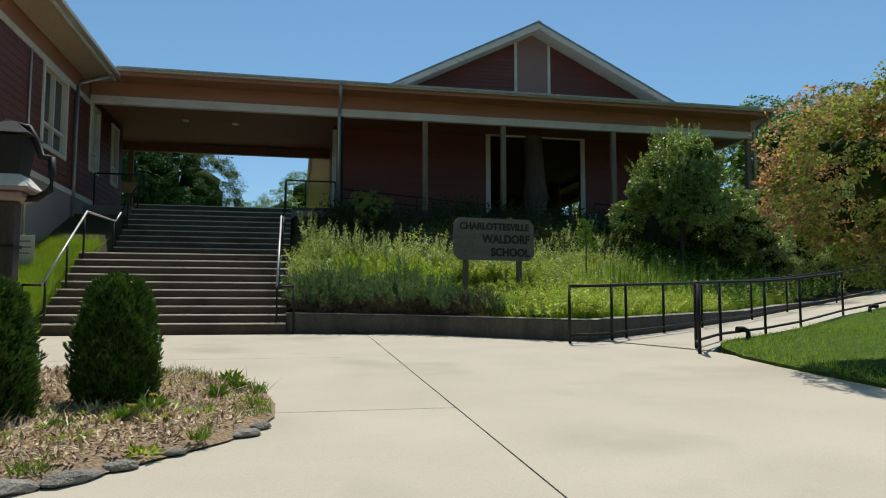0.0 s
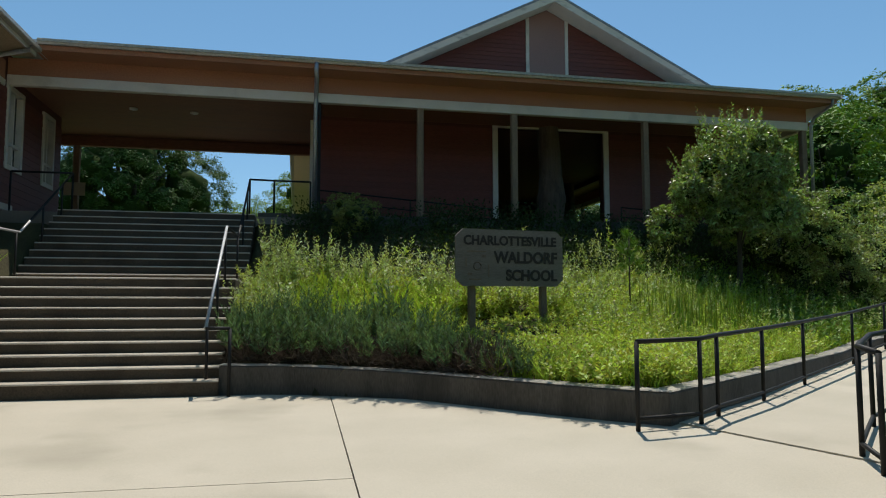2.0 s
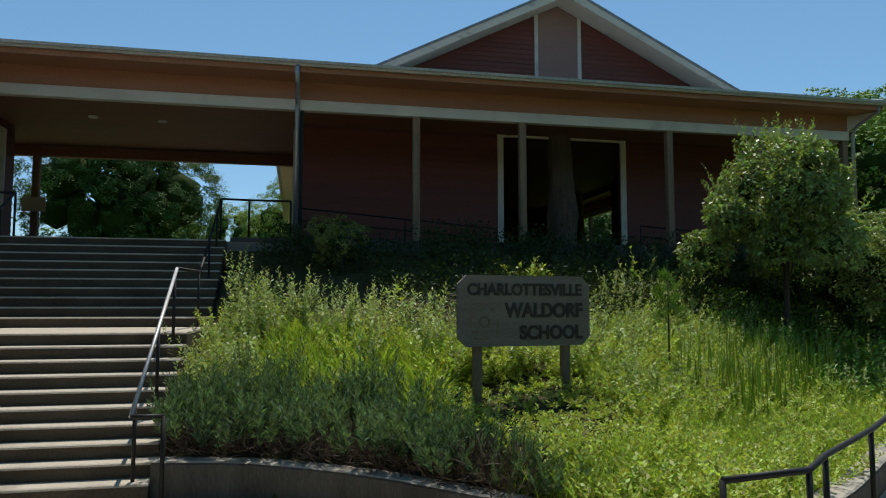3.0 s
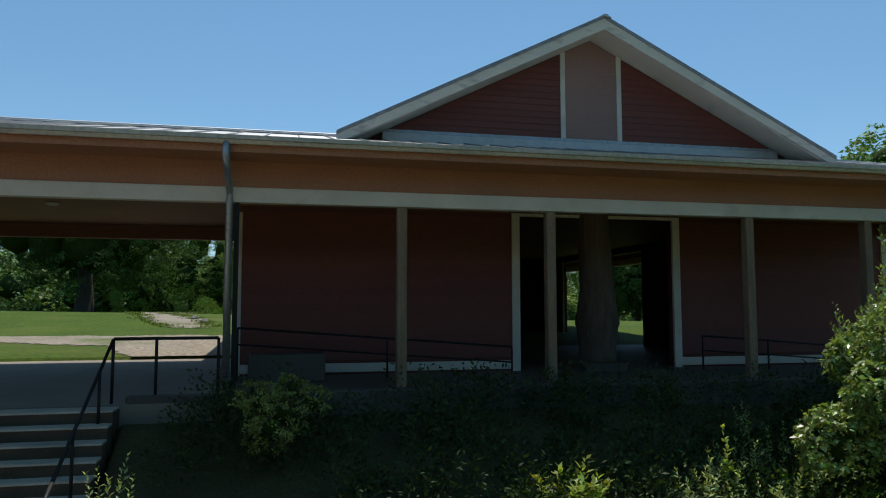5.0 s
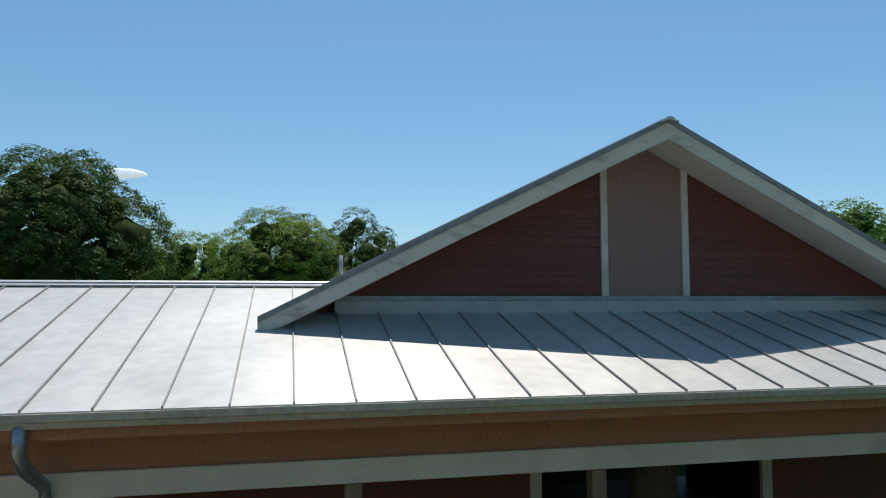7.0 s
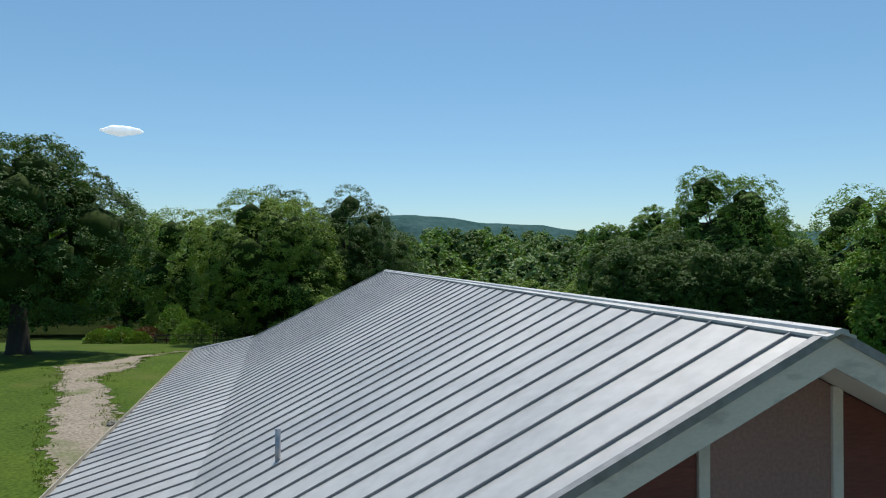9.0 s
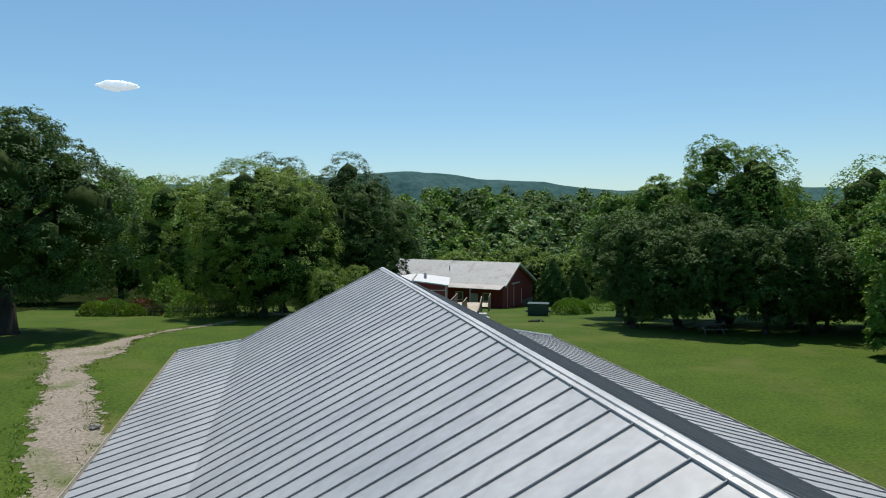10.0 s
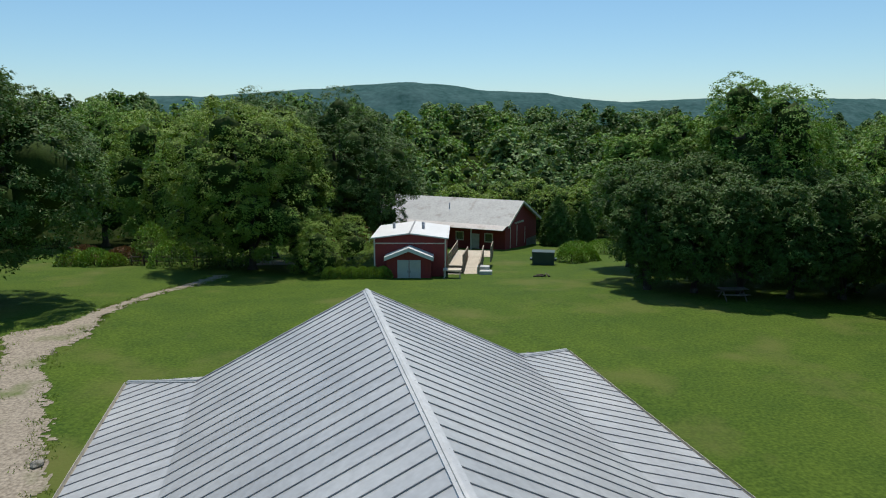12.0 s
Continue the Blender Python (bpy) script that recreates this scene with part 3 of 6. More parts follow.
roofs = [
    plane([(FX0, EY0, EZ), (EX1 + 0.0, EY0, EZ), (13.0, GW + 0.1, front_roof_z(GW + 0.1)), (4.0, GW + 0.1, front_roof_z(GW + 0.1)), (4.08, BR_Y, BR_Z), (FX0, BR_Y, BR_Z)]),
    plane([(FX0, BR_Y, BR_Z), (4.1, BR_Y, BR_Z), (4.1, 25.75, BR_Z - 0.04), (3.2, 27.4, BR_Z - 1.82 * SLOPE_B), (0.9, 31.2, EZ), (FX0, 31.2, EZ)]),
    plane([(RX0, GY0, RIDGE_Z), (KL, GY0, KZ), (KL, GY1, KZ), (RX0, GY1, RIDGE_Z)]),
    plane([(RX0, GY0, RIDGE_Z), (RX0, GY1, RIDGE_Z), (KR, GY1, KZ), (KR, GY0, KZ)]),
    plane([(KL, 26.2, KZ), (EX0, 28.6, EZ), (EX0, EY1, EZ), (KL, GY1, KZ)]),
    plane([(KR, 23.9, KZ), (KR, GY1, KZ), (EX1, EY1, EZ), (EX1, EY0, EZ)]),
    plane([(KL, GY1, KZ), (EX0, EY1, EZ), (EX1, EY1, EZ), (KR, GY1, KZ)]),
]


def seam_mesh(length):
    bm = bmesh.new()
    box(bm, -0.007, 0.007, 0, length, 0.0, 0.024)
    return mesh_from("seam", bm, SEAM)


def seam(me, a, b):
    """A raised seam from a up to b, on a mesh one metre long."""
    a, b = Vector(a), Vector(b)
    d = (b - a).normalized()
    side = d.cross(Vector((0, 0, 1))).normalized()
    up = side.cross(d)
    ob = new("seam", me)
    m = Matrix((side, d * (b - a).length, up)).transposed().to_4x4()
    m.translation = a
    ob.parent = school
    ob.matrix_parent_inverse = school.matrix_basis.inverted()
    ob.matrix_basis = m


UNIT_SEAM = seam_mesh(1.0)
PITCH, PITCH_SIDE = 0.521, 0.4985
x = 1.42 - PITCH * 20
while x < EX1 - 0.1:
    yt = BR_Y if x < 3.9 else GW
    if x > 13.0:
        yt = EY0 + (EX1 - x) * (GW - EY0) / (EX1 - 13.0)
    if x > FX0:
        seam(UNIT_SEAM, (x, EY0, EZ), (x, yt, front_roof_z(yt)))
    x += PITCH
x = 1.42 - PITCH * 20
while x < 3.6:
    if x > FX0:
        yb = 31.2 if x < 0.9 else 31.2 - (x - 0.9) * 1.65
        seam(UNIT_SEAM, (x, yb, BR_Z - (yb - BR_Y) * SLOPE_B), (x, BR_Y, BR_Z))
    x += PITCH
y = 23.79
while y < GY1:
    seam(UNIT_SEAM, (KL, y, KZ), (RX0, y, RIDGE_Z))
    seam(UNIT_SEAM, (KR, y, KZ), (RX0, y, RIDGE_Z))
    y += PITCH_SIDE
y = 23.79 + PITCH_SIDE * 5
while y < EY1 - 0.1:
    top = 1.0 if y < GY1 else (EY1 - y) / (EY1 - GY1)
    for e, k in ((EX0, KL), (EX1, KR)):
        if not (e == EX0 and y < 28.7):
            seam(UNIT_SEAM, (e, y, EZ), (e + (k - e) * top, y, EZ + (KZ - EZ) * top))
    y += PITCH_SIDE
x = EX0 + 0.4
while x < EX1 - 0.2:
    yt = GY1 if KL < x < KR else EY1 - (EY1 - GY1) * min((x - EX0) / (KL - EX0), (EX1 - x) / (EX1 - KR))
    seam(UNIT_SEAM, (x, EY1, EZ), (x, yt, EZ + (KZ - EZ) * (EY1 - yt) / (EY1 - GY1)))
    x += PITCH


def cap_strip(name, a, b, half, lift, mat=ROOF):
    """A folded metal cap over a ridge or hip."""
    a, b = Vector(a), Vector(b)
    side = (b - a).cross(Vector((0, 0, 1))).normalized()
    bm = bmesh.new()
    prof = [(-half, -half * 0.30), (-half, -half * 0.12), (-half * 0.52, half * 0.02), (-half * 0.46, half * 0.22), (0, lift), (half * 0.46, half * 0.22), (half * 0.52, half * 0.02), (half, -half * 0.12), (half, -half * 0.30), (0, half * 0.0)]
    r = [[bm.verts.new(p + side * s + Vector((0, 0, h))) for s, h in prof] for p in (a, b)]
    n_ = len(prof)
    for k in range(n_):
        bm.faces.new((r[0][k], r[1][k], r[1][(k + 1) % n_], r[0][(k + 1) % n_]))
    bm.faces.new(r[0][::-1])
    bm.faces.new(r[1])
    bmesh.ops.recalc_face_normals(bm, faces=bm.faces)
    return part(name, bm, mat, school)


cap_strip("ridge_cap", (RX0, GY0 - 0.10, RIDGE_Z - 0.01), (RX0, GY1 + 0.03, RIDGE_Z - 0.01), 0.12, 0.04)
cap_strip("ridge_cap", (FX0, BR_Y, BR_Z + 0.02), (4.12, BR_Y, BR_Z + 0.02), 0.12, 0.05)
for a, b in (((EX0, EY1, EZ), (KL, GY1, KZ)), ((EX1, EY1, EZ), (KR, GY1, KZ)), ((EX1, EY0, EZ), (13.0, GW, front_roof_z(GW)))):
    cap_strip("hip_cap", (a[0], a[1], a[2] + 0.02), (b[0], b[1], b[2] + 0.02), 0.09, 0.04)


# Rake boards and soffit of the gable overhang.
for s in (-1, 1):
    e = KL if s < 0 else KR
    e2, z2 = e + 0.15 * s, KZ - 0.075
    for y0, y1 in ((GY0 - 0.03, GY0 + 0.02), (GY1 - 0.02, GY1 + 0.03)):
        bm = slab([(RX0, y0, RIDGE_Z + 0.01), (e2, y0, z2 + 0.01), (e2, y0, z2 - 0.205), (RX0, y0, RIDGE_Z - 0.255)], Vector((0, y1 - y0, 0)))
        part("rake_board", bm, PEELING, school, "peeling white rake board")
        bm = slab([(RX0, y0 - 0.02, RIDGE_Z + 0.03), (e2, y0 - 0.02, z2 + 0.03), (e2, y0 - 0.02, z2 - 0.04), (RX0, y0 - 0.02, RIDGE_Z - 0.04)], Vector((0, y1 - y0 + 0.03, 0)))
        part("rake_edge", bm, SEAM, school)
    bm = slab([(RX0, GY0 + 0.02, RIDGE_Z - 0.20), (e, GY0 + 0.02, KZ - 0.20), (e, GW, KZ - 0.20), (RX0, GW, RIDGE_Z - 0.20)], Vector((0, 0, -0.03)))
    part("gable_soffit", bm, TRIM, school, "white painted soffit")


# Eaves: gutter, fascia, beam, soffit.
def gutter(a, b, outward):
    a, b, o = Vector(a), Vector(b), Vector(outward)
    prof = [(0.0, 0.0), (0.0, -0.11), (0.09, -0.12), (0.11, -0.07), (0.13, -0.06), (0.13, 0.0), (0.115, 0.0), (0.11, -0.04), (0.085, -0.10), (0.015, -0.09), (0.015, 0.0)]
    bm = bmesh.new()
    r = [[bm.verts.new(p + o * w + Vector((0, 0, h))) for w, h in prof] for p in (a, b)]
    k_ = len(prof)
    for k in range(k_):
        bm.faces.new((r[0][k], r[1][k], r[1][(k + 1) % k_], r[0][(k + 1) % k_]))
    bmesh.ops.recalc_face_normals(bm, faces=bm.faces)
    return part("gutter", bm, GUTTER, school)


gutter((-4.6, EY0 + 0.02, EZ - 0.0), (EX1 + 0.05, EY0 + 0.02, EZ - 0.0), (0, -1, 0))
gutter((EX1 - 0.02, EY0 - 0.1, EZ), (EX1 - 0.02, EY1, EZ), (1, 0, 0))
gutter((EX0 + 0.02, EY1, EZ), (EX0 + 0.02, 28.6, EZ), (-1, 0, 0))
BEAM_Y = 22.1
part("eave_board", a_box(-4.7, EX1, EY0 + 0.02, EY0 + 0.06, 6.80, 7.0), FASCIA, school)
part("eave_soffit", a_box(-4.7, EX1, EY0 + 0.06, BEAM_Y, 6.80, 6.83), FASCIA, school)
part("frieze", a_box(-5.45, 15.3, BEAM_Y, BEAM_Y + 0.1, 6.40, 6.80), FASCIA, school, "orange-brown painted frieze board")
part("beam", a_box(-5.45, 15.32, BEAM_Y - 0.03, BEAM_Y + 0.15, 6.17, 6.40, bevel=0.006), TRIM, school, "white painted porch beam")
part("porch_ceiling", a_box(1.46, 15.7, BEAM_Y + 0.15, WALL_Y - 0.03, 6.42, 6.45), SOFFIT, school)
part("breezeway_ceiling", a_box(-8.0, 1.45, BEAM_Y + 0.15, 28.0, 6.42, 6.45), SOFFIT, school, "stained wooden ceiling")
part("beam", a_box(-8.0, 1.7, 28.0, 28.2, 6.12, 6.42, bevel=0.006), SOFFIT, school)
part("frieze", a_box(-8.0, 1.7, 28.2, 28.25, 6.2, 7.0), FASCIA, school)
part("side_beam", a_box(15.15, 15.32, BEAM_Y + 0.15, 48.4, 6.17, 6.40), TRIM, school, "white painted porch beam")
part("side_frieze", a_box(15.2, 15.3, BEAM_Y + 0.15, 48.4, 6.40, 6.80), FASCIA, school)
part("side_soffit", a_box(KR, 15.7, WALL_Y, 48.9, 6.80, 6.83), SOFFIT, school)
part("side_soffit", a_box(EX0 + 0.05, KL, 28.7, 48.9, 6.80, 6.83), CREAM, school)
part("end_board", slab([(15.3, BEAM_Y, 6.40), (15.3, BEAM_Y, 6.83), (15.72, EY0 + 0.1, 6.83)], Vector((0.03, 0.03, 0))), TRIM, school)


def porch_post(x, y, z0, z1, w=0.16):
    bm = bmesh.new()
    box(bm, x - w / 2, x + w / 2, y - w / 2, y + w / 2, z0, z1, 0.012)
    return part("porch_post", bm, POST_WOOD, school, "weathered square wooden porch post")


for x in (4.07, 6.56, 10.28, 12.75, 15.2):
    porch_post(x, 22.16, PORCH - 0.02, 6.17)
porch_post(-5.65, 28.1, FLOOR - 0.02, 6.12, 0.18)
part("steel_post", a_box(1.515, 1.585, 22.1, 22.17, 3.1, 6.17), BLACK, school, "dark steel post")
for y in (28, 33, 38, 43, 48):
    porch_post(15.2, y, PORCH - 0.02, 6.17)


def downspout(pts, r=0.045, parent=school):
    part("downspout", a_tube(pts, r, 10), SPOUT, parent, "round galvanised downspout")


downspout([(1.44, 21.36, 6.93), (1.44, 21.36, 6.72), (1.45, 21.5, 6.55), (1.45, 21.95, 6.33), (1.45, 22.0, 6.2), (1.45, 22.0, 3.2)], 0.055)
downspout([(15.6, 21.4, 6.9), (15.6, 21.42, 6.75), (15.4, 21.9, 6.5), (15.36, 22.0, 6.3), (15.36, 22.02, 3.2)])
part("vent_pipe", a_tube([(4.36, 28.0, 8.1), (4.36, 28.0, 8.68)], 0.035, 10), SPOUT, school, "grey vent pipe")
part("plinth_box", a_box(1.7, 2.95, 23.1, 23.7, PORCH, PORCH + 0.45, bevel=0.02), FLOOR_CON, school, "grey utility box")

# Trunk columns in the hall.
def trunk_column(x, y, z0, z1, r, seed):
    rng_ = random.Random(seed)
    bm = bmesh.new()
    n_, m_ = 40, 22
    rings = []
    for i in range(n_ + 1):
        t = i / n_
        z = z0 + (z1 - z0) * t
        rr = r * (1.12 - 0.2 * t + 0.22 * math.exp(-((t - 0.28) / 0.10) ** 2)) * (1 + 0.03 * rng_.uniform(-1, 1))
        rings.append([bm.verts.new((x + 0.05 * math.sin(2.5 * t + seed) + math.cos(a) * rr * (1 + 0.14 * noise.noise((math.cos(a) * 2.6, math.sin(a) * 2.6, 0.8 * z + seed)) + 0.06 * noise.noise((math.cos(a) * 7, math.sin(a) * 7, 2 * z))),
                                    y + math.sin(a) * rr * (1 + 0.10 * noise.noise((math.cos(a) * 2, math.sin(a) * 2, z + seed + 9))), z)) for a in [2 * math.pi * k / m_ for k in range(m_)]])
    for a, b in zip(rings, rings[1:]):
        for k in range(m_):
            f = bm.faces.new((a[k], a[(k + 1) % m_], b[(k + 1) % m_], b[k]))
            f.smooth = True
    bm.faces.new(rings[0][::-1])
    bm.faces.new(rings[-1])
    return bm


for x, y, r, s, foot in ((8.32, 24.3, 0.33, 1, 3.5), (12.6, 33.4, 0.28, 2, PORCH + 0.12), (11.2, 38.6, 0.3, 4, PORCH + 0.12)):
    col = thing("trunk_column", "bare whole tree trunk standing as a column", "column", (x, y, PORCH), "trunk columns")
    part("plinth", a_box(x - r - 0.08, x + r + 0.14, y - r - 0.12, y + r + 0.12, PORCH - 0.02, foot, bevel=0.02), FLOOR_CON, col, "grey concrete plinth")
    part("trunk", trunk_column(x, y, foot, 6.5, r, s), TRUNK_WOOD, col)

# ==== left wing ====
wing = thing("wing_building", "red clapboard wing over a grey-pink stucco base", "building", (-8, 18, 0))
LX = -5.45
WINS = [(18.45, 20.05, 4.2, 6.02), (22.2, 23.0, 4.35, 6.1), (24.5, 25.2, 4.35, 6.1), (12.4, 14.0, 4.2, 6.02)]


def wing_wall():
    """The wall with its window openings, as courses between openings."""
    cuts_y = sorted({4.0, 25.9, *[w[0] for w in WINS], *[w[1] for w in WINS]})
    for a, b in zip(cuts_y, cuts_y[1:]):
        w = next((w for w in WINS if w[0] <= a and b <= w[1]), None)
        for z0, z1 in (((3.4, w[2]), (w[3], 6.9)) if w else ((3.4, 6.9),)):
            part("wall", a_box(LX - 0.2, LX - 0.01, a, b, z0, z1), BRICKRED, wing)
            z = z0
            while z < min(z1, 6.1) - 0.02:
                zt = min(z + 0.17, z1, 6.1)
                bm = slab([(LX + 0.02, a, z), (LX + 0.02, b, z), (LX + 0.006, b, zt), (LX + 0.006, a, zt)], Vector((-0.03, 0, 0)))
                part("board", bm, SIDING, wing)
                z += 0.17


wing_wall()
part("base_wall", a_box(LX - 0.2, LX + 0.03, 4.0, 25.9, -0.2, 3.32), STUCCO, wing, "grey-pink stucco base wall")
part("belt_course", a_box(LX - 0.05, LX + 0.06, 4.0, 22.6, 3.32, 3.46, bevel=0.006), TRIM, wing, "white belt board")
part("frieze", a_box(LX - 0.05, LX + 0.05, 4.0, 21.9, 6.08, 6.22, bevel=0.006), TRIM, wing, "white frieze board")
part("upper_frieze", a_box(LX - 0.02, LX + 0.03, 4.0, 21.9, 6.22, 6.66), FASCIA, wing)
part("end_wall", a_box(-14, LX - 0.2, 4.0, 4.2, -0.2, 6.9), BRICKRED, wing)
part("end_wall", a_box(-14, LX, 25.7, 25.9, -0.2, 6.9), BRICKRED, wing)
part("soffit", a_box(LX + 0.06, -4.66, 3.4, 21.42, 6.62, 6.66), TAN_SOFFIT, wing, "tan painted soffit boards")
part("roof", slab([(-4.62, 3.4, 6.86), (-4.62, 26.3, 6.86), (-9.7, 26.3, 9.3), (-9.7, 3.4, 9.3)], TH), ROOF, wing)
part("roof", slab([(-9.7, 3.4, 9.3), (-9.7, 26.3, 9.3), (-14.8, 26.3, 6.86), (-14.8, 3.4, 6.86)], TH), ROOF, wing)
part("eave_board", a_box(-4.68, -4.63, 3.4, 21.4, 6.62, 6.8), TRIM, wing)
bm_ = bmesh.new()
box(bm_, -4.63, -4.5, 3.4, 21.35, 6.70, 6.82, 0.02)
part("gutter", bm_, GUTTER, wing)
downspout([(-4.56, 20.9, 6.72), (-4.6, 20.9, 6.6), (-5.3, 20.75, 6.35), (-5.38, 20.72, 6.2), (-5.38, 20.7, 2.45)], 0.05, wing)
for k, (y0, y1, z0, z1) in enumerate(WINS):
    win = part("window", a_box(LX - 0.12, LX - 0.1, y0, y1, z0, z1), GLASS, wing, "dark window with white surround")
    for a, b, c, d in ((y0 - 0.09, y0 + 0.02, z0 - 0.09, z1 + 0.09), (y1 - 0.02, y1 + 0.09, z0 - 0.09, z1 + 0.09)):
        part("jamb", a_box(LX - 0.1, LX + 0.05, a, b, c, d, bevel=0.005), TRIM, win)
    for c, d in ((z0 - 0.09, z0 + 0.02), (z1 - 0.02, z1 + 0.09)):
        part("rail", a_box(LX - 0.1, LX + 0.055, y0 + 0.02, y1 - 0.02, c, d, bevel=0.005), TRIM, win)
    zr = z0 + 0.52
    part("mullion", a_box(LX - 0.1, LX + 0.0, (y0 + y1) / 2 - 0.035, (y0 + y1) / 2 + 0.035, z0, z1), TRIM, win)
    part("transom", a_box(LX - 0.1, LX - 0.002, y0, y1, zr - 0.035, zr + 0.035), TRIM, win)


# ==== trees and woods ====
def ball(level):
    bm = bmesh.new()
    bmesh.ops.create_icosphere(bm, subdivisions=level, radius=1.0)
    v = np.array([q.co[:] for q in bm.verts])
    f = np.array([[q.index for q in p.verts] for p in bm.faces], dtype=np.int32)
    bm.free()
    return v, f


BALL = ball(1)


def crown_points(rng, height, radius, low, clumps, count, shape=1.0, core=0.62, out=0.95, uneven=0.0):
    """Leaf places and facing ways on the sprays of an uneven crown of lobes, and the dark cores inside them that stand
    in for shade.
    """
    zc, hz = (height + low) / 2, (height - low) / 2
    lobes = max(7, clumps // 6)
    i = np.arange(lobes) + 0.5
    zz = 1 - 2 * i / lobes
    a = 2.39996 * i + rng.normal(0, 0.35, lobes)
    ring = np.sqrt(np.clip(1 - zz * zz, 0, 1))
    taper = np.ones(lobes) if shape == 1.0 else (np.clip((1 - (zz + 1) / 2) ** shape * 1.6, 0.25, 1.4))
    reach = rng.uniform(0.60 - uneven, 0.80 + uneven, lobes) * out
    mid = np.stack([np.cos(a) * ring * reach * radius * taper, np.sin(a) * ring * reach * radius * taper, zc + zz * hz * reach], 1)
    lr = (radius * radius * hz) ** (1 / 3) * rng.uniform(0.30, 0.48, lobes) * (1 - 1.4 * uneven) * np.where(zz > 0.55, 0.85, 1.0)
    lr = np.minimum(lr, np.maximum(radius, 0.2) * 0.46)
    mid = np.concatenate([mid, [[0, 0, zc]]])
    lr = np.append(lr, 0.55 * min(radius, hz))
    mid[:, 2] = np.maximum(mid[:, 2], lr * 0.6)
    per_lobe = 44 if lobes < 12 else 170
    own = np.repeat(np.arange(lobes + 1), per_lobe)
    d = rng.normal(0, 1, (len(own), 3))
    d /= np.linalg.norm(d, axis=1, keepdims=True)
    p = mid[own] + d * (lr[own] * rng.uniform(0.86, 1.10, len(own)))[:, None]
    gap = np.linalg.norm(p[:, None] - mid[None], axis=2) / lr[None]
    gap[np.arange(len(own)), own] = 9
    keep = (gap.min(1) > 0.9) & (d[:, 2] > -0.8) & (p[:, 2] > 0.05)
    p, d, size = p[keep], d[keep], lr[own][keep] * rng.uniform(0.12, 0.27, int(keep.sum())) * (1.5 if lobes < 12 else 1.0)
    m = max(4, count // max(1, len(p)))
    v = rng.normal(0, 1, (len(p), m, 3))
    v /= np.linalg.norm(v, axis=2, keepdims=True)
    up = d + np.array([0, 0, 0.55])
    dot = (v * up[:, None]).sum(2, keepdims=True)
    v = np.where(dot < -0.25, -v, v)
    at = p[:, None] + v * (size[:, None] * np.sqrt(rng.uniform(0.06, 1.35, (len(p), m))))[:, :, None] * np.array([1, 1, 0.62])
    face = v * 0.5 + d[:, None] * 0.3 + np.array([0, 0, 0.75])
    b = BALL[0]
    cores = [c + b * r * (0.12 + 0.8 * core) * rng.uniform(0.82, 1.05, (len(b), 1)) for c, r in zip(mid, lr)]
    return at.reshape(-1, 3), face.reshape(-1, 3), list(mid), cores


def leaf_cover(rng, at, facing, size, wide=0.6, droop=0.2, wild=0.6, quad=True):
    """Leaves that lie roughly square to the way that their clump faces."""
    k = len(at)
    n = facing + rng.normal(0, wild, (k, 3))
    n /= np.linalg.norm(n, axis=1, keepdims=True) + 1e-9
    d = np.cross(n, rng.normal(0, 1, (k, 3)))
    d /= np.linalg.norm(d, axis=1, keepdims=True) + 1e-9
    d = d + 0.35 * n
    side = np.cross(d, n)
    side /= np.linalg.norm(side, axis=1, keepdims=True) + 1e-9
    s = size * rng.uniform(0.6, 1.4, (k, 1))
    tip = at + d * s - np.array([0, 0, droop]) * s
    mid = at + d * s * 0.45
    if not quad:
        return np.stack([at + side * s * wide * 0.5, tip, at - side * s * wide * 0.5], axis=1)
    return np.stack([at, mid + side * s * wide * 0.5, tip, mid - side * s * wide * 0.5], axis=1)


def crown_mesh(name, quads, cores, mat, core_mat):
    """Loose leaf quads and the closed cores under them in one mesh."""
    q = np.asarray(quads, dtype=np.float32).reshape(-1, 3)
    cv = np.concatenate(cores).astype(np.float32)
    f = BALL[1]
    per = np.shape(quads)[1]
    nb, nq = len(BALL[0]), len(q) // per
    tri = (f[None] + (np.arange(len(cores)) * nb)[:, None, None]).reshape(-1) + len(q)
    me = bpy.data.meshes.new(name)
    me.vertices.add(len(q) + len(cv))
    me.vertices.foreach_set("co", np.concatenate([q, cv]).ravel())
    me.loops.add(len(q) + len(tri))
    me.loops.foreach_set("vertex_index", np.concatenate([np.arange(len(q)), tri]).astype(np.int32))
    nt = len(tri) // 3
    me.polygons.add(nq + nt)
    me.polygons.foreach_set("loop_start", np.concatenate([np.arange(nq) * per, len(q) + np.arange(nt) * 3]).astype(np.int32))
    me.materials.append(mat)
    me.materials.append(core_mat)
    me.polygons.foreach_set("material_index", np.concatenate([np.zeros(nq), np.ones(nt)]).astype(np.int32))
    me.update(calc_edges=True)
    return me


def trunk_and_limbs(rng, height, low, mids, r):
    bm = bmesh.new()
    lean = rng.normal(0, 0.02, 2) * height
    top = Vector((lean[0], lean[1], low + (height - low) * 0.6))
    axis_pts = [Vector((0, 0, -0.3)), Vector((lean[0] * 0.1, lean[1] * 0.1, 0.3)), Vector((lean[0] * 0.4, lean[1] * 0.4, low)), top]
    tube(bm, axis_pts, [r * 1.5, r * 1.1, r * 0.85, r * 0.3], 9)
    for c in mids[:12]:
        c = Vector(c)
        s = axis_pts[2].lerp(top, rng.uniform(0, 0.8)) if c.z > low else axis_pts[2]
        mid = s.lerp(c, 0.5) + Vector((0, 0, 0.06 * height * rng.uniform(0, 1)))
        tube(bm, [s, mid, s.lerp(c, 0.9)], [r * 0.4, r * 0.25, r * 0.08], 6)
    return bm


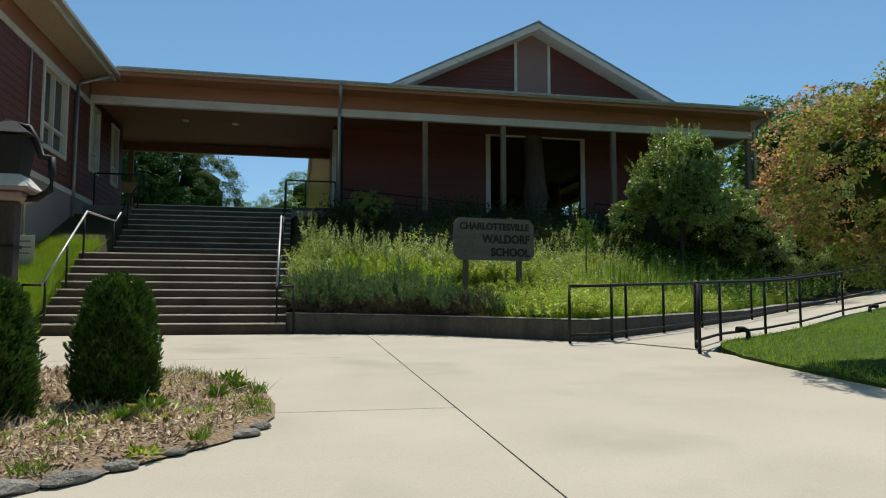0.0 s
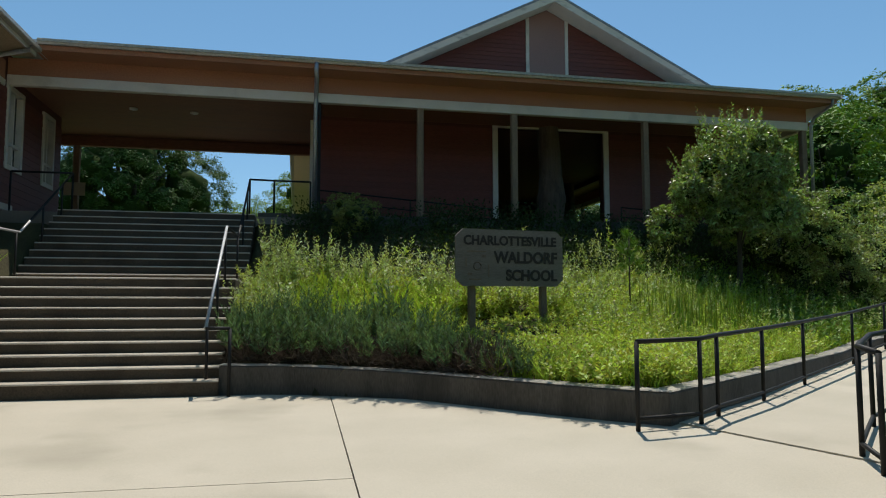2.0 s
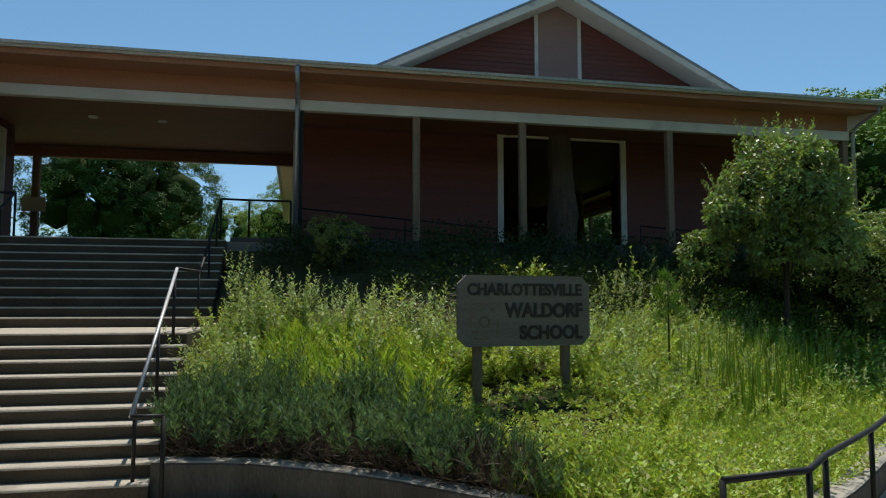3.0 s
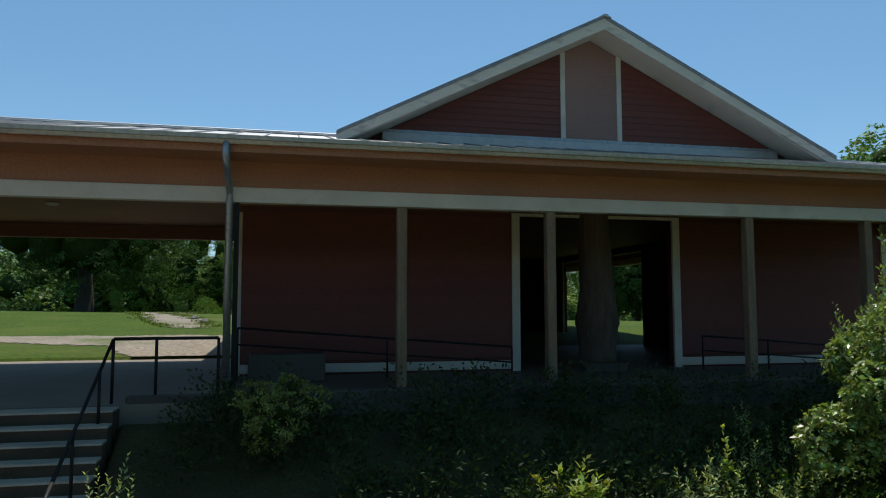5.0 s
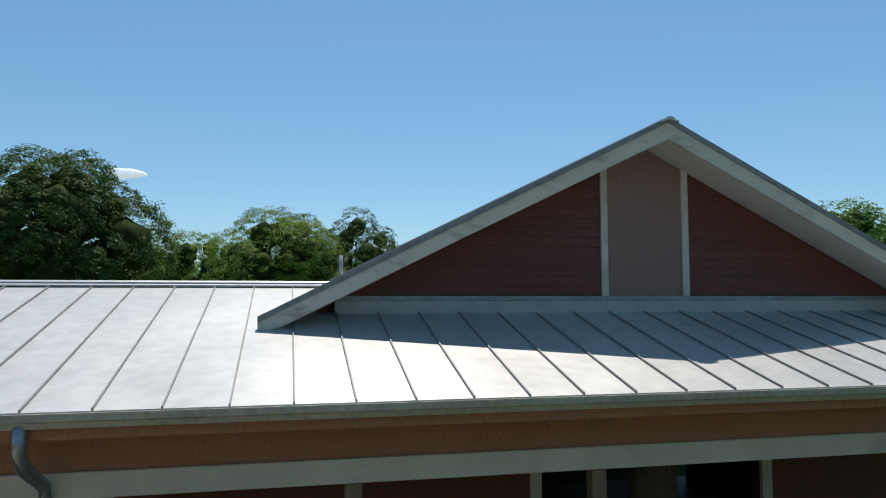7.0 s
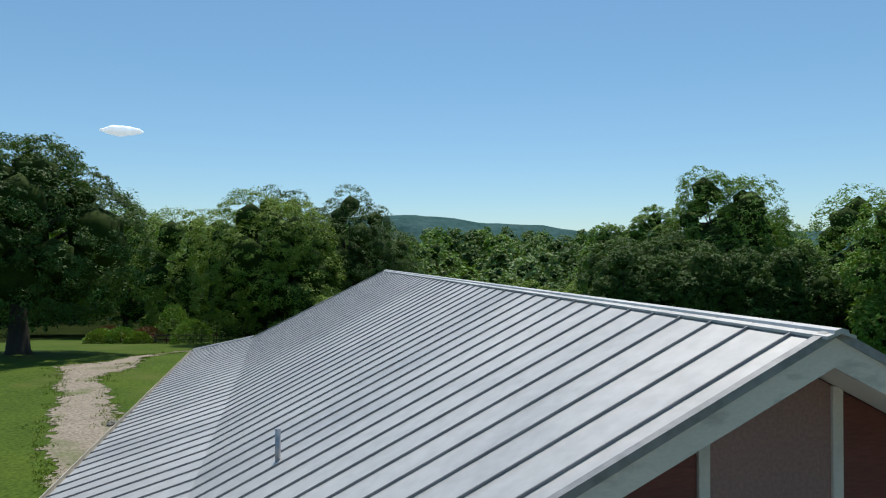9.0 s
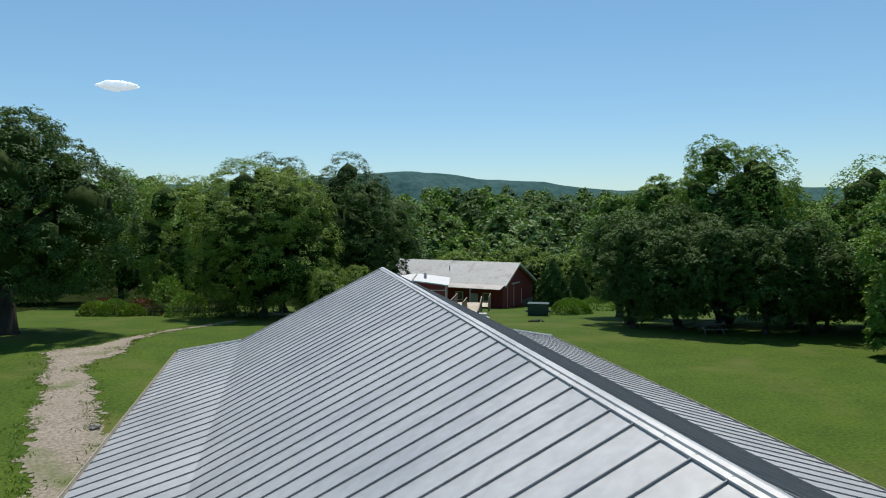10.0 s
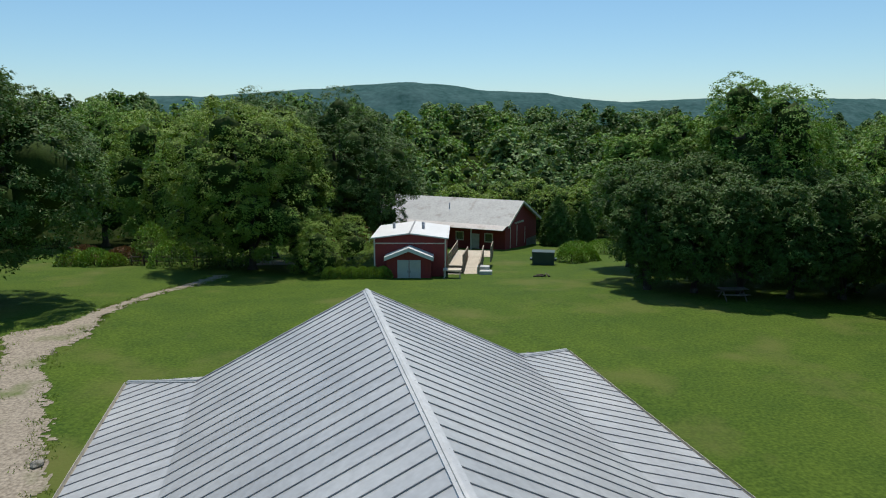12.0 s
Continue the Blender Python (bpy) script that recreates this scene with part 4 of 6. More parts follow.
def tree(name, label, base, height, radius, low, mat, clumps, count, size, seed, shape=1.0, r=None, category="tree", group="", bark=BARK, wide=0.6, droop=0.2, wild=0.42, quad=False, core=0.62, leaf=0.66, uneven=0.0):
    rng = np.random.default_rng(seed)
    t = thing(name, label, category, base, group)
    p, o, mids, cores = crown_points(rng, height, radius, low, clumps, count, shape, core=core, uneven=uneven)
    r = r or 0.022 * height + 0.05
    trunk = new("trunk", mesh_from("trunk", trunk_and_limbs(rng, height, low, mids, r), bark))
    trunk.parent = t
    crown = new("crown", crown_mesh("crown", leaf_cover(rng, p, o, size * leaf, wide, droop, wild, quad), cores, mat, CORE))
    crown.parent = t
    return t


def on_ground(x, y, dz=0.0):
    return (x, y, ground_z(x, y) + dz)


BROAD = "broad green deciduous tree on the lawn"
tree("tree", "huge dark green broad-crowned shade tree on the lawn", on_ground(-14.5, 75.5), 15.5, 8.2, 2.0, LEAF_DARK, 180, 76000, 0.28, 21, r=0.75)
tree("tree", "yellow-green maple with a full round crown", on_ground(2.6, 92), 15.0, 6.8, 0.5, LEAF_LIGHT, 160, 66000, 0.26, 12)
tree("tree", "tall dark oak with a ragged crown", on_ground(4.4, 103), 18.4, 6.0, 0.8, LEAF_DARK, 110, 30000, 0.30, 19)
tree("tree", "tall dark oak with a ragged crown", on_ground(11.8, 99), 17.8, 5.2, 0.8, LEAF_DARK, 120, 42000, 0.27, 13)
tree("tree", "tall dark oak with a ragged crown", on_ground(16.0, 104), 14.6, 4.6, 1.2, LEAF_DARK, 90, 30000, 0.27, 14)
tree("tree", "low spreading light green ornamental tree", on_ground(8.4, 89), 5.0, 5.4, 0.3, LEAF_LIGHT, 90, 32000, 0.17, 15)
tree("tree", BROAD, on_ground(-7.5, 112), 17.5, 6.5, 0.6, LEAF_LIGHT, 100, 37187, 0.32, 16)
tree("tree", BROAD, on_ground(-17, 122), 19.5, 7.0, 0.6, LEAF, 100, 37187, 0.34, 17)
GROVE = "dense dark green tree at the edge of the grove"
for k, (x, y, h, rad) in enumerate(((32.0, 72.6, 9.4, 2.9), (34.6, 70.6, 8.6, 3.0), (37.4, 69.2, 9.4, 3.2), (40.6, 68.0, 8.8, 3.3), (44.2, 67.2, 9.0, 3.4), (33.8, 77, 11.2, 3.8), (38, 76, 11.5, 4.2), (43, 76, 11, 4.2), (47.5, 74, 9.5, 3.8))):
    tree("tree", GROVE, on_ground(x, y), h, rad, 0.2, LEAF_DARK, 84, 22000, 0.26, 30 + k, group="grove trees")
for k, (x, y, h, rad) in enumerate(((45.4, 80, 18.2, 5.6), (41.2, 85, 14.4, 3.2), (52, 85, 15.4, 4.6), (38.0, 87, 13.0, 3.6), (57, 88, 14.5, 4.6))):
    tree("tree", "tall broadleaf tree rising over the grove", on_ground(x, y), h, rad, 3.5, LEAF, 110, 29000, 0.32, 50 + k, group="grove trees")
for k, (x, y, h, rad) in enumerate(((53.0, 71.0, 14.5, 4.8), (55.5, 66.0, 12.5, 4.8), (50.6, 68.2, 6.5, 3.2), (47.0, 69.0, 7.0, 2.6), (49.0, 65.4, 9.5, 3.0), (44.6, 58.6, 13.0, 3.6), (42.4, 57.4, 5.5, 2.0), (58, 59, 13, 5.2), (60, 51, 13, 5.4), (61, 42, 14, 5.6))):
    tree("tree", "mid-green tree at the lawn's wooded edge", on_ground(x, y), h, rad, 0.2, LEAF, 80, 17000, 0.32, 60 + k, group="edge trees")


for k, (x, y, h, rad) in enumerate(((31, 129, 8.5, 4.2), (37.5, 131, 8.0, 4.2), (44, 130, 9.0, 4.6), (50.5, 127, 8.5, 4.2))):
    tree("tree", "bright young green tree behind the barn", on_ground(x, y), h, rad, 0.2, LEAF_LIGHT, 80, 9000, 0.42, 140 + k, group="young trees")


def conifer(x, y, h, r, seed):
    """A dense cone of foliage from the ground to a pointed top."""
    rng = np.random.default_rng(seed)
    base = on_ground(x, y)
    t = thing("conifer", "dark cone-shaped evergreen with a pointed top", "conifer", base, "cone evergreens")
    part("trunk", a_tube([Vector(base) - Vector((0, 0, 0.2)), Vector(base) + Vector((0, 0, h * 0.9))], [0.16, 0.03], 7), BARK, t)
    k = 17000
    u = 1 - np.sqrt(rng.uniform(0, 1, k))
    a = rng.uniform(0, 2 * math.pi, k)
    prof = r * np.interp(u, [0, 0.12, 0.4, 0.75, 1], [0.8, 1.0, 0.82, 0.42, 0.03])
    lump = 1 + 0.09 * np.sin(a * 5 + u * 11) + 0.08 * np.sin(a * 9 - u * 23) + rng.normal(0, 0.06, k)
    at = np.stack([base[0] + np.cos(a) * prof * lump, base[1] + np.sin(a) * prof * lump, base[2] + 0.05 + u * h], 1)
    face = np.stack([np.cos(a), np.sin(a), np.full(k, 0.6)], 1)
    ring = [Vector(base) + Vector((0, 0, z * h)) for z in (0.02, 0.14, 0.4, 0.75, 0.96)]
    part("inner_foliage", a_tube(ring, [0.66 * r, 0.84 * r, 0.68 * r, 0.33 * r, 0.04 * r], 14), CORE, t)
    part("foliage", quads_mesh("foliage", leaf_cover(rng, at, face, 0.24, 0.6, -0.1, 0.5, False), LEAF_DARK, 3), None, t)


conifer(40.7, 112.5, 6.7, 2.2, 80)
conifer(46.1, 116.4, 5.6, 1.6, 81)


def woods(seed, count, y0, y1, power, mat, label):
    """Far woods: many crowns of leaf clumps in one mesh."""
    rng = np.random.default_rng(seed)
    out, kept, all_cores = [], [], []
    for _ in range(9000):
        y = y0 + (y1 - y0) * rng.uniform(0, 1) ** power
        s = (rng.uniform(-0.5, 1.08) * y, y)
        if (y < 132 and 20 < s[0] < 56) or len(kept) >= count:
            continue
        if all((s[0] - o[0]) ** 2 + (s[1] - o[1]) ** 2 > (4.0 + 0.012 * s[1]) ** 2 for o in kept):
            kept.append(s)
    for x, y in kept:
        h, rad = rng.uniform(11, 18.0), rng.uniform(4.2, 7.2)
        if rng.uniform() < 0.25:
            h *= 0.65
        p, o, _, cores = crown_points(rng, h, rad, 0.1, 18 if y < 200 else 9, 1500 if y < 200 else 560, 1.0, core=0.5)
        q = leaf_cover(rng, p, o, 0.6 if y < 200 else 1.0, 0.8, 0.15, 0.4, False)
        at = np.array([x, y, ground_z(x, y) - 0.3])
        out.append(q + at)
        all_cores += [c[:] + at for c in cores]
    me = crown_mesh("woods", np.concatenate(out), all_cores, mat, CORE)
    tagged(new("woods", me), label, "woods", kind="stuff")


woods(7, 170, 128, 440, 1.15, LEAF_HAZE, "mixed green woods closing the far side of the lawn")
woods(8, 130, 126, 430, 1.15, LEAF, "brighter green trees mixed through the far woods")
woods(9, 110, 130, 440, 1.15, LEAF_DARK, "darker trees mixed through the far woods")


def side_woods():
    rng = np.random.default_rng(31)
    out = []
    # Trees behind the forecourt are unseen, added to block skylight on the porch.
    for x0, x1, y0, y1, k in ((-80, -40, 40, 120, 26), (66, 105, 5, 110, 34), (-50, 60, -36, -15, 40)):
        for _ in range(k):
            x, y = rng.uniform(x0, x1), rng.uniform(y0, y1)
            p, o, _, cores = crown_points(rng, rng.uniform(10, 15) + (4 if y < 0 else 0), rng.uniform(4.5, 6.5), 0.1, 16, 420, 1.0, 0.36)
            out.append(leaf_cover(rng, p, o, 1.1, 0.9, 0.2, 0.5, False) + np.array([x, y, ground_z(x, y) - 0.3]))
    return np.concatenate(out)


tagged(new("woods", quads_mesh("woods", side_woods(), LEAF, 3)), "woods round the sides of the grounds, with unseen trees added behind the forecourt", "woods", kind="stuff")


HILL_X = [-2600, -900, -640, -550, -460, -245, 120, 280, 450, 610, 720, 940, 1050, 1265, 1530, 1705, 2500, 3800]
HILL_Z = [60, 66, 74, 96, 110, 108, 141, 154, 164, 155, 136, 132, 118, 98, 110, 118, 118, 90]


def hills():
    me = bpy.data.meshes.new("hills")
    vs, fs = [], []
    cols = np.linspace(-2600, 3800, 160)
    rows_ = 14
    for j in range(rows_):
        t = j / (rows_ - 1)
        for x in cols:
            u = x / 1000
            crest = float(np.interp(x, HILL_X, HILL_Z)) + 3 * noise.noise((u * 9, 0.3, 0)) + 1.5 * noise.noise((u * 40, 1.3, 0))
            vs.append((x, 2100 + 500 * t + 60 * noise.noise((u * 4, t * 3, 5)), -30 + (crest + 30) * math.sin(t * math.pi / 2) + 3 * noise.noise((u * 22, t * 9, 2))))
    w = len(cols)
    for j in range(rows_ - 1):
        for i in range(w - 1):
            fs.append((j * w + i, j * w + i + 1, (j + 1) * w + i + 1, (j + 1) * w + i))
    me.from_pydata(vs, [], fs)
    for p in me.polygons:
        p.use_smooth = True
    # Blue-green base colour paints distance haze into the hill woods.
    me.materials.append(material("hazed_hill_woods", (0.028, 0.072, 0.07), (0.07, 0.13, 0.13), 1.0, 0.012, 0.06, 0.0, spec=0.0))
    tagged(new("backdrop_hills", me), "wooded hills on the horizon, tinted blue-green for distance haze", "hills", kind="structure")


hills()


# ==== planted bank ====
def wy(x):
    return float(np.interp(x, WX, WY))


def scatter(rng, count, x0, x1, keep):
    got = []
    while len(got) < count:
        x, y = rng.uniform(x0, x1), rng.uniform(10.5, 21.6)
        if y > wy(x) + 0.28 and keep(x, y):
            got.append((x, y))
    return got


def tufts(rng, spots, height, radius, per, leaf, wide, up, spread=0.35, low=0.1, flat=0.0):
    """Plants as domes of leaves round each spot, growing outward and up."""
    out = []
    for x, y in spots:
        h, r = height * rng.uniform(0.65, 1.25), radius * rng.uniform(0.7, 1.25)
        a = rng.uniform(0, 2 * math.pi, per)
        q = np.sqrt(rng.uniform(0, 1, per))
        t = rng.uniform(low, 1, per) * np.sqrt(np.clip(1 - 0.75 * q * q, 0, 1))
        at = np.stack([x + np.cos(a) * q * r, y + np.sin(a) * q * r, ground_z(x, y) + t * h], 1)
        o = np.stack([np.cos(a) * (0.35 + 0.5 * q), np.sin(a) * (0.35 + 0.5 * q), np.full(per, up)], 1)
        out.append(leaves(rng, at, o, leaf, wide, 0.08, spread, flat))
    return np.concatenate(out)


def stems(rng, spots, height, leaf, per, wide=0.35, up=0.5):
    """Leafy upright stems: leaves in a spiral that shrink towards the tip."""
    out = []
    for x, y in spots:
        h = height * rng.uniform(0.6, 1.25)
        t = np.sort(rng.uniform(0.08, 1.0, per))
        lean = rng.normal(0, 0.08, 2)
        at = np.stack([x + lean[0] * t * h, y + lean[1] * t * h, ground_z(x, y) + t * h], 1)
        a = np.arange(per) * 2.4 + rng.uniform(0, 6)
        o = np.stack([np.cos(a), np.sin(a), np.full(per, up) + 1.2 * t ** 3], 1)
        q = leaves(rng, at, o, 1.0, wide, 0.12, 0.15, 0.6)
        out.append(at[:, None, :] + (q - at[:, None, :]) * (leaf * (1.2 - 0.75 * t))[:, None, None])
    return np.concatenate(out)


def stuff(name, arr, mat, label, category, per=4):
    return tagged(new(name, quads_mesh(name, arr, mat, per)), label, category, kind="stuff")


rb = np.random.default_rng(21)


def by_sign(x, y):
    return 3.0 < x < 5.3 and 13.3 < y < 15.65


def spaced(rng, gap, x0, x1, keep, tries=5000):
    """Places at least a gap apart."""
    got = []
    for _ in range(tries):
        x, y = rng.uniform(x0, x1), rng.uniform(10.5, 21.6)
        if y > wy(x) + 0.28 and keep(x, y) and all((x - a) ** 2 + (y - b) ** 2 > gap * gap for a, b in got):
            got.append((x, y))
    return got


def sprigs(rng, spots, height, radius, count, leaf, per, wide=0.3, fan=0.8, bare=0.3, along=0.8, flat=0.4, shrink=0.5):
    """Bushy plants: a fan of sprigs from each crown, every sprig set with a spiral of leaves."""
    out = []
    for x, y in spots:
        h, r = height * rng.uniform(0.72, 1.25), radius * rng.uniform(0.75, 1.25)
        a, q = rng.uniform(0, 2 * math.pi, count), np.sqrt(rng.uniform(0, 1, count))
        root = np.stack([x + np.cos(a) * q * r * 0.45, y + np.sin(a) * q * r * 0.45, np.full(count, ground_z(x, y))], 1)
        ln = h * (1 - 0.38 * q * q) * rng.uniform(0.72, 1.15, count)
        d = np.stack([np.cos(a) * q * fan * r / h, np.sin(a) * q * fan * r / h, np.ones(count)], 1) + rng.normal(0, 0.07, (count, 3))
        t = bare + (1 - bare) * (np.arange(per) + rng.uniform(0, 1, (count, per))) / per
        at = root[:, None] + d[:, None] * (ln[:, None] * t)[:, :, None]
        w = np.arange(per)[None] * 2.4 + rng.uniform(0, 6.28, (count, 1))
        o = np.stack([np.cos(w), np.sin(w), np.full_like(w, 0.25)], 2) + d[:, None] * along * (0.5 + t ** 2)[:, :, None]
        at, o = at.reshape(-1, 3), o.reshape(-1, 3)
        lf = leaves(rng, at, o / np.linalg.norm(o, axis=1, keepdims=True), 1.0, wide, 0.1, 0.18, flat)
        s_ = leaf * rng.uniform(0.8, 1.2) * (1.15 - shrink * t.reshape(-1) ** 2)
        out.append(at[:, None] + (lf - at[:, None]) * s_[:, None, None])
    return np.concatenate(out)


LAV1 = spaced(rb, 0.34, 0.25, 2.85, lambda x, y: 0.3 < y - wy(x) < 1.75)
LAV2 = spaced(rb, 0.30, 2.8, 3.7, lambda x, y: 0.3 < y - wy(x) < 1.3)
stuff("lavender_plants", np.concatenate([sprigs(rb, LAV1, 0.74, 0.40, 30, 0.085, 46, 0.24, 1.0, 0.34, 1.3, 0.0), sprigs(rb, LAV2, 0.5, 0.32, 26, 0.07, 36, 0.2, 1.0, 0.3, 1.3, 0.0)]), LAVENDER, "grey-green lavender massed in mounds along the retaining wall", "shrubs")
stuff("dry_stems", tufts(rb, scatter(rb, 150, 0.25, 3.5, lambda x, y: y < wy(x) + 0.9), 0.30, 0.2, 70, 0.2, 0.05, 1.0, 0.7, 0.0), TWIG, "dry brown woody stems under the lavender", "plants")
stuff("daylily_leaves", tufts(rb, spaced(rb, 0.34, 1.3, 3.6, lambda x, y: 1.7 < y - wy(x) < 3.9 and not by_sign(x, y)), 0.34, 0.2, 130, 0.40, 0.05, 0.9, 0.35, 0.0), GRASS, "arching bright green daylily leaves in clumps", "plants")
W1 = spaced(rb, 0.25, 0.3, 3.9, lambda x, y: 1.6 < y - wy(x) < 4.3 and y < 18.3 and not by_sign(x, y))
W2 = spaced(rb, 0.30, 3.6, 8.8, lambda x, y: y - wy(x) < 5.2 and y < 18.2 and not by_sign(x, y))
W3 = spaced(rb, 0.24, 2.8, 5.6, by_sign)
stuff("weeds", np.concatenate([
    sprigs(rb, W1[::2], 0.55, 0.36, 20, 0.075, 22, 0.42, 1.1, 0.25, 0.5, 0.6),
    sprigs(rb, W2[::2], 0.46, 0.36, 20, 0.066, 22, 0.42, 1.2, 0.2, 0.5, 0.6),
    sprigs(rb, W3, 0.17, 0.24, 14, 0.05, 16, 0.42, 1.1, 0.15, 0.5, 0.5)]), WEED, "bright green knee-high weeds and perennials on the bank", "plants")
stuff("feathery_weeds", np.concatenate([
    sprigs(rb, W1[1::2], 0.48, 0.32, 24, 0.05, 34, 0.26, 1.2, 0.15, 1.0, 0.3),
    sprigs(rb, W2[1::2], 0.42, 0.34, 24, 0.046, 34, 0.26, 1.2, 0.12, 1.0, 0.3)]), FEATHER, "feathery pale green perennials among the weeds", "plants")
T1 = spaced(rb, 0.26, 0.3, 4.4, lambda x, y: 3.3 < y - wy(x) < 5.0 and not by_sign(x, y))
T2 = spaced(rb, 0.26, 0.2, 1.0, lambda x, y: 1.6 < y - wy(x) < 3.4)
T3 = spaced(rb, 0.42, 4.5, 9.5, lambda x, y: 2.4 < y - wy(x) < 6.2 and not by_sign(x, y))
stuff("leafy_stems", np.concatenate([
    sprigs(rb, T1[::2], 0.92, 0.34, 10, 0.085, 36, 0.36, 1.0, 0.2, 0.6, 0.6),
    sprigs(rb, T2, 0.88, 0.30, 9, 0.08, 36, 0.36, 1.0, 0.2, 0.6, 0.6),
    sprigs(rb, T3, 0.66, 0.36, 9, 0.075, 30, 0.36, 1.0, 0.2, 0.6, 0.6),
    stems(rb, scatter(rb, 200, 9.0, 16, lambda x, y: y - wy(x) < 2.4), 0.6, 0.075, 50, 0.4)]), LEAF_GREY, "tall pale leafy stems standing above the weeds", "plants")
stuff("tall_weeds", np.concatenate([sprigs(rb, [(5.67, 19.2), (5.45, 19.1)], 0.72, 0.42, 9, 0.14, 16, 0.5, 1.2, 0.3, 0.5, 0.7), stems(rb, [(7.9, 19.4), (7.95, 19.35), (3.1, 18.3)], 1.0, 0.16, 30, 0.5)]), WEED, "tall broad-leaved weeds rising behind the sign", "plants")
stuff("shade_plants", tufts(rb, scatter(rb, 520, 0.9, 15.5, lambda x, y: y > 18.1 and (x > 2.9 or y > 20.2)), 0.62, 0.32, 80, 0.08, 0.4, 0.6, flat=0.3), SHADE_LEAF, "leafy plants below the porch, coloured dark for its shade", "plants")
stuff("underbrush", tufts(rb, scatter(rb, 170, 8.5, 17, lambda x, y: y - wy(x) > 0.5 and y < 19.5), 0.5, 0.4, 100, 0.085, 0.42, 0.6, flat=0.5), LEAF, "low leafy underbrush below the shrubs", "plants")
bg = np.array([(x, y, ground_z(x, y)) for x, y in scatter(rb, 26000, 3.2, 12.5, lambda x, y: y - wy(x) < 4.5 and y < 19 and not by_sign(x, y))])
stuff("bank_grass", blades(rb, bg, 0.26, 0.016, 0.35), GRASS, "long bright grass on the sunny part of the bank", "grass", 3)
spike = np.array([(x, y, ground_z(x, y)) for x, y in scatter(rb, 500, 6.5, 9.5, lambda x, y: 1.5 < y - wy(x) < 3.2)])
stuff("seed_spikes", blades(rb, spike, 0.75, 0.035, 0.06), LEAF_LIGHT, "slim upright green seed spikes", "grass", 3)
rg = np.random.default_rng(5)
sx, sy = rg.uniform(-5.15, -4.0, 17000), rg.uniform(14.1, 18.4, 17000)
stuff("strip_grass", blades(rg, np.array([(a, b, ground_z(a, b)) for a, b in zip(sx, sy)]), 0.26, 0.014, 0.45), GRASS, "tufts of long bright grass beside the stairs", "grass", 3)
gx, gy = rg.uniform(3.8, 16, 60000), rg.uniform(3.0, 14.0, 60000)


def in_lawn(x, y):
    inside = False
    for (x0, y0), (x1, y1) in zip(lawn_edge, lawn_edge[1:] + lawn_edge[:1]):
        if (y0 > y) != (y1 > y) and x < (x1 - x0) * (y - y0) / (y1 - y0) + x0:
            inside = not inside
    return inside


lawn_pts = np.array([(a, b, front_z(a, b) + 0.03) for a, b in zip(gx, gy) if in_lawn(a, b)])
stuff("lawn_grass", blades(rg, lawn_pts, 0.065, 0.014, 0.5), GRASS, "short mown grass blades beside the ramp path", "grass", 3)
SHRUB = dict(category="shrub", wild=1.0, quad=True, core=0.45, leaf=0.9)
big_shrub = tree("shrub", "large ragged leafy shrub on the bank", on_ground(10.36, 18.3), 4.1, 1.28, 0.85, LEAF_GLOSS, 150, 36000, 0.085, 103, shape=0.35, uneven=0.2, r=0.06, category="shrub", wild=0.95, quad=True, core=0.5, leaf=0.85)
def shoots(shrub, base, height, radius, count, leaf, seed, mat):
    """Upright leafy shoots breaking the outline of a shrub."""
    rng = np.random.default_rng(seed)
    out = []
    for _ in range(count):
        a, u = rng.uniform(0, 2 * math.pi), rng.uniform(0.1, 1.0)
        q = radius * math.sqrt(1 - u * u) * 0.92
        root = np.array([base[0] + math.cos(a) * q, base[1] + math.sin(a) * q, base[2] + height * (0.5 + 0.42 * u)])
        ln, per = rng.uniform(0.25, 0.75), 24
        d = np.array([math.cos(a) * 0.5 * (1 - u), math.sin(a) * 0.5 * (1 - u), 1.0]) + rng.normal(0, 0.12, 3)
        t = np.linspace(0.1, 1, per)
        w = np.arange(per) * 2.4 + rng.uniform(0, 6)
        at = root + d * (t * ln)[:, None]
        o = np.stack([np.cos(w), np.sin(w), 0.35 + t], 1)
        lf = leaves(rng, at, o, 1.0, 0.38, 0.1, 0.15, 0.4)
        out.append(at[:, None] + (lf - at[:, None]) * (leaf * (1.15 - 0.6 * t ** 2))[:, None, None])
    ob = new("shoot_foliage", quads_mesh("shoot_foliage", np.concatenate(out), mat))
    ob.parent = shrub
    ob.matrix_parent_inverse = Matrix.Translation(-Vector(base))


shoots(big_shrub, on_ground(10.36, 18.3), 3.95, 1.25, 150, 0.10, 7, LEAF_GLOSS)
tree("shrub", "rounded leafy shrub behind the larger one", on_ground(12.6, 19.4), 2.3, 1.6, 0.1, LEAF_GLOSS, 60, 18000, 0.06, 92, r=0.05, **SHRUB)
tree("shrub", "loose grey-green shrub above the ramp path", on_ground(13.4, 18.6), 2.1, 1.7, 0.0, LEAF_GREY, 60, 17000, 0.06, 93, r=0.05, **SHRUB)
tree("shrub", "loose grey-green shrub above the ramp path", on_ground(16.4, 19.6), 2.7, 2.2, 0.0, LEAF_GREY, 60, 14000, 0.085, 94, r=0.05, **SHRUB)
tree("shrub", "loose grey-green shrub above the ramp path", on_ground(19.6, 20.5), 2.7, 2.3, 0.0, LEAF_GLOSS, 60, 12000, 0.09, 96, r=0.05, **SHRUB)
tree("shrub", "dark shrub in the shade by the downspout", on_ground(2.3, 20.6), 1.1, 0.62, 0.1, LEAF_OLIVE, 30, 5000, 0.045, 95, r=0.03, **SHRUB)
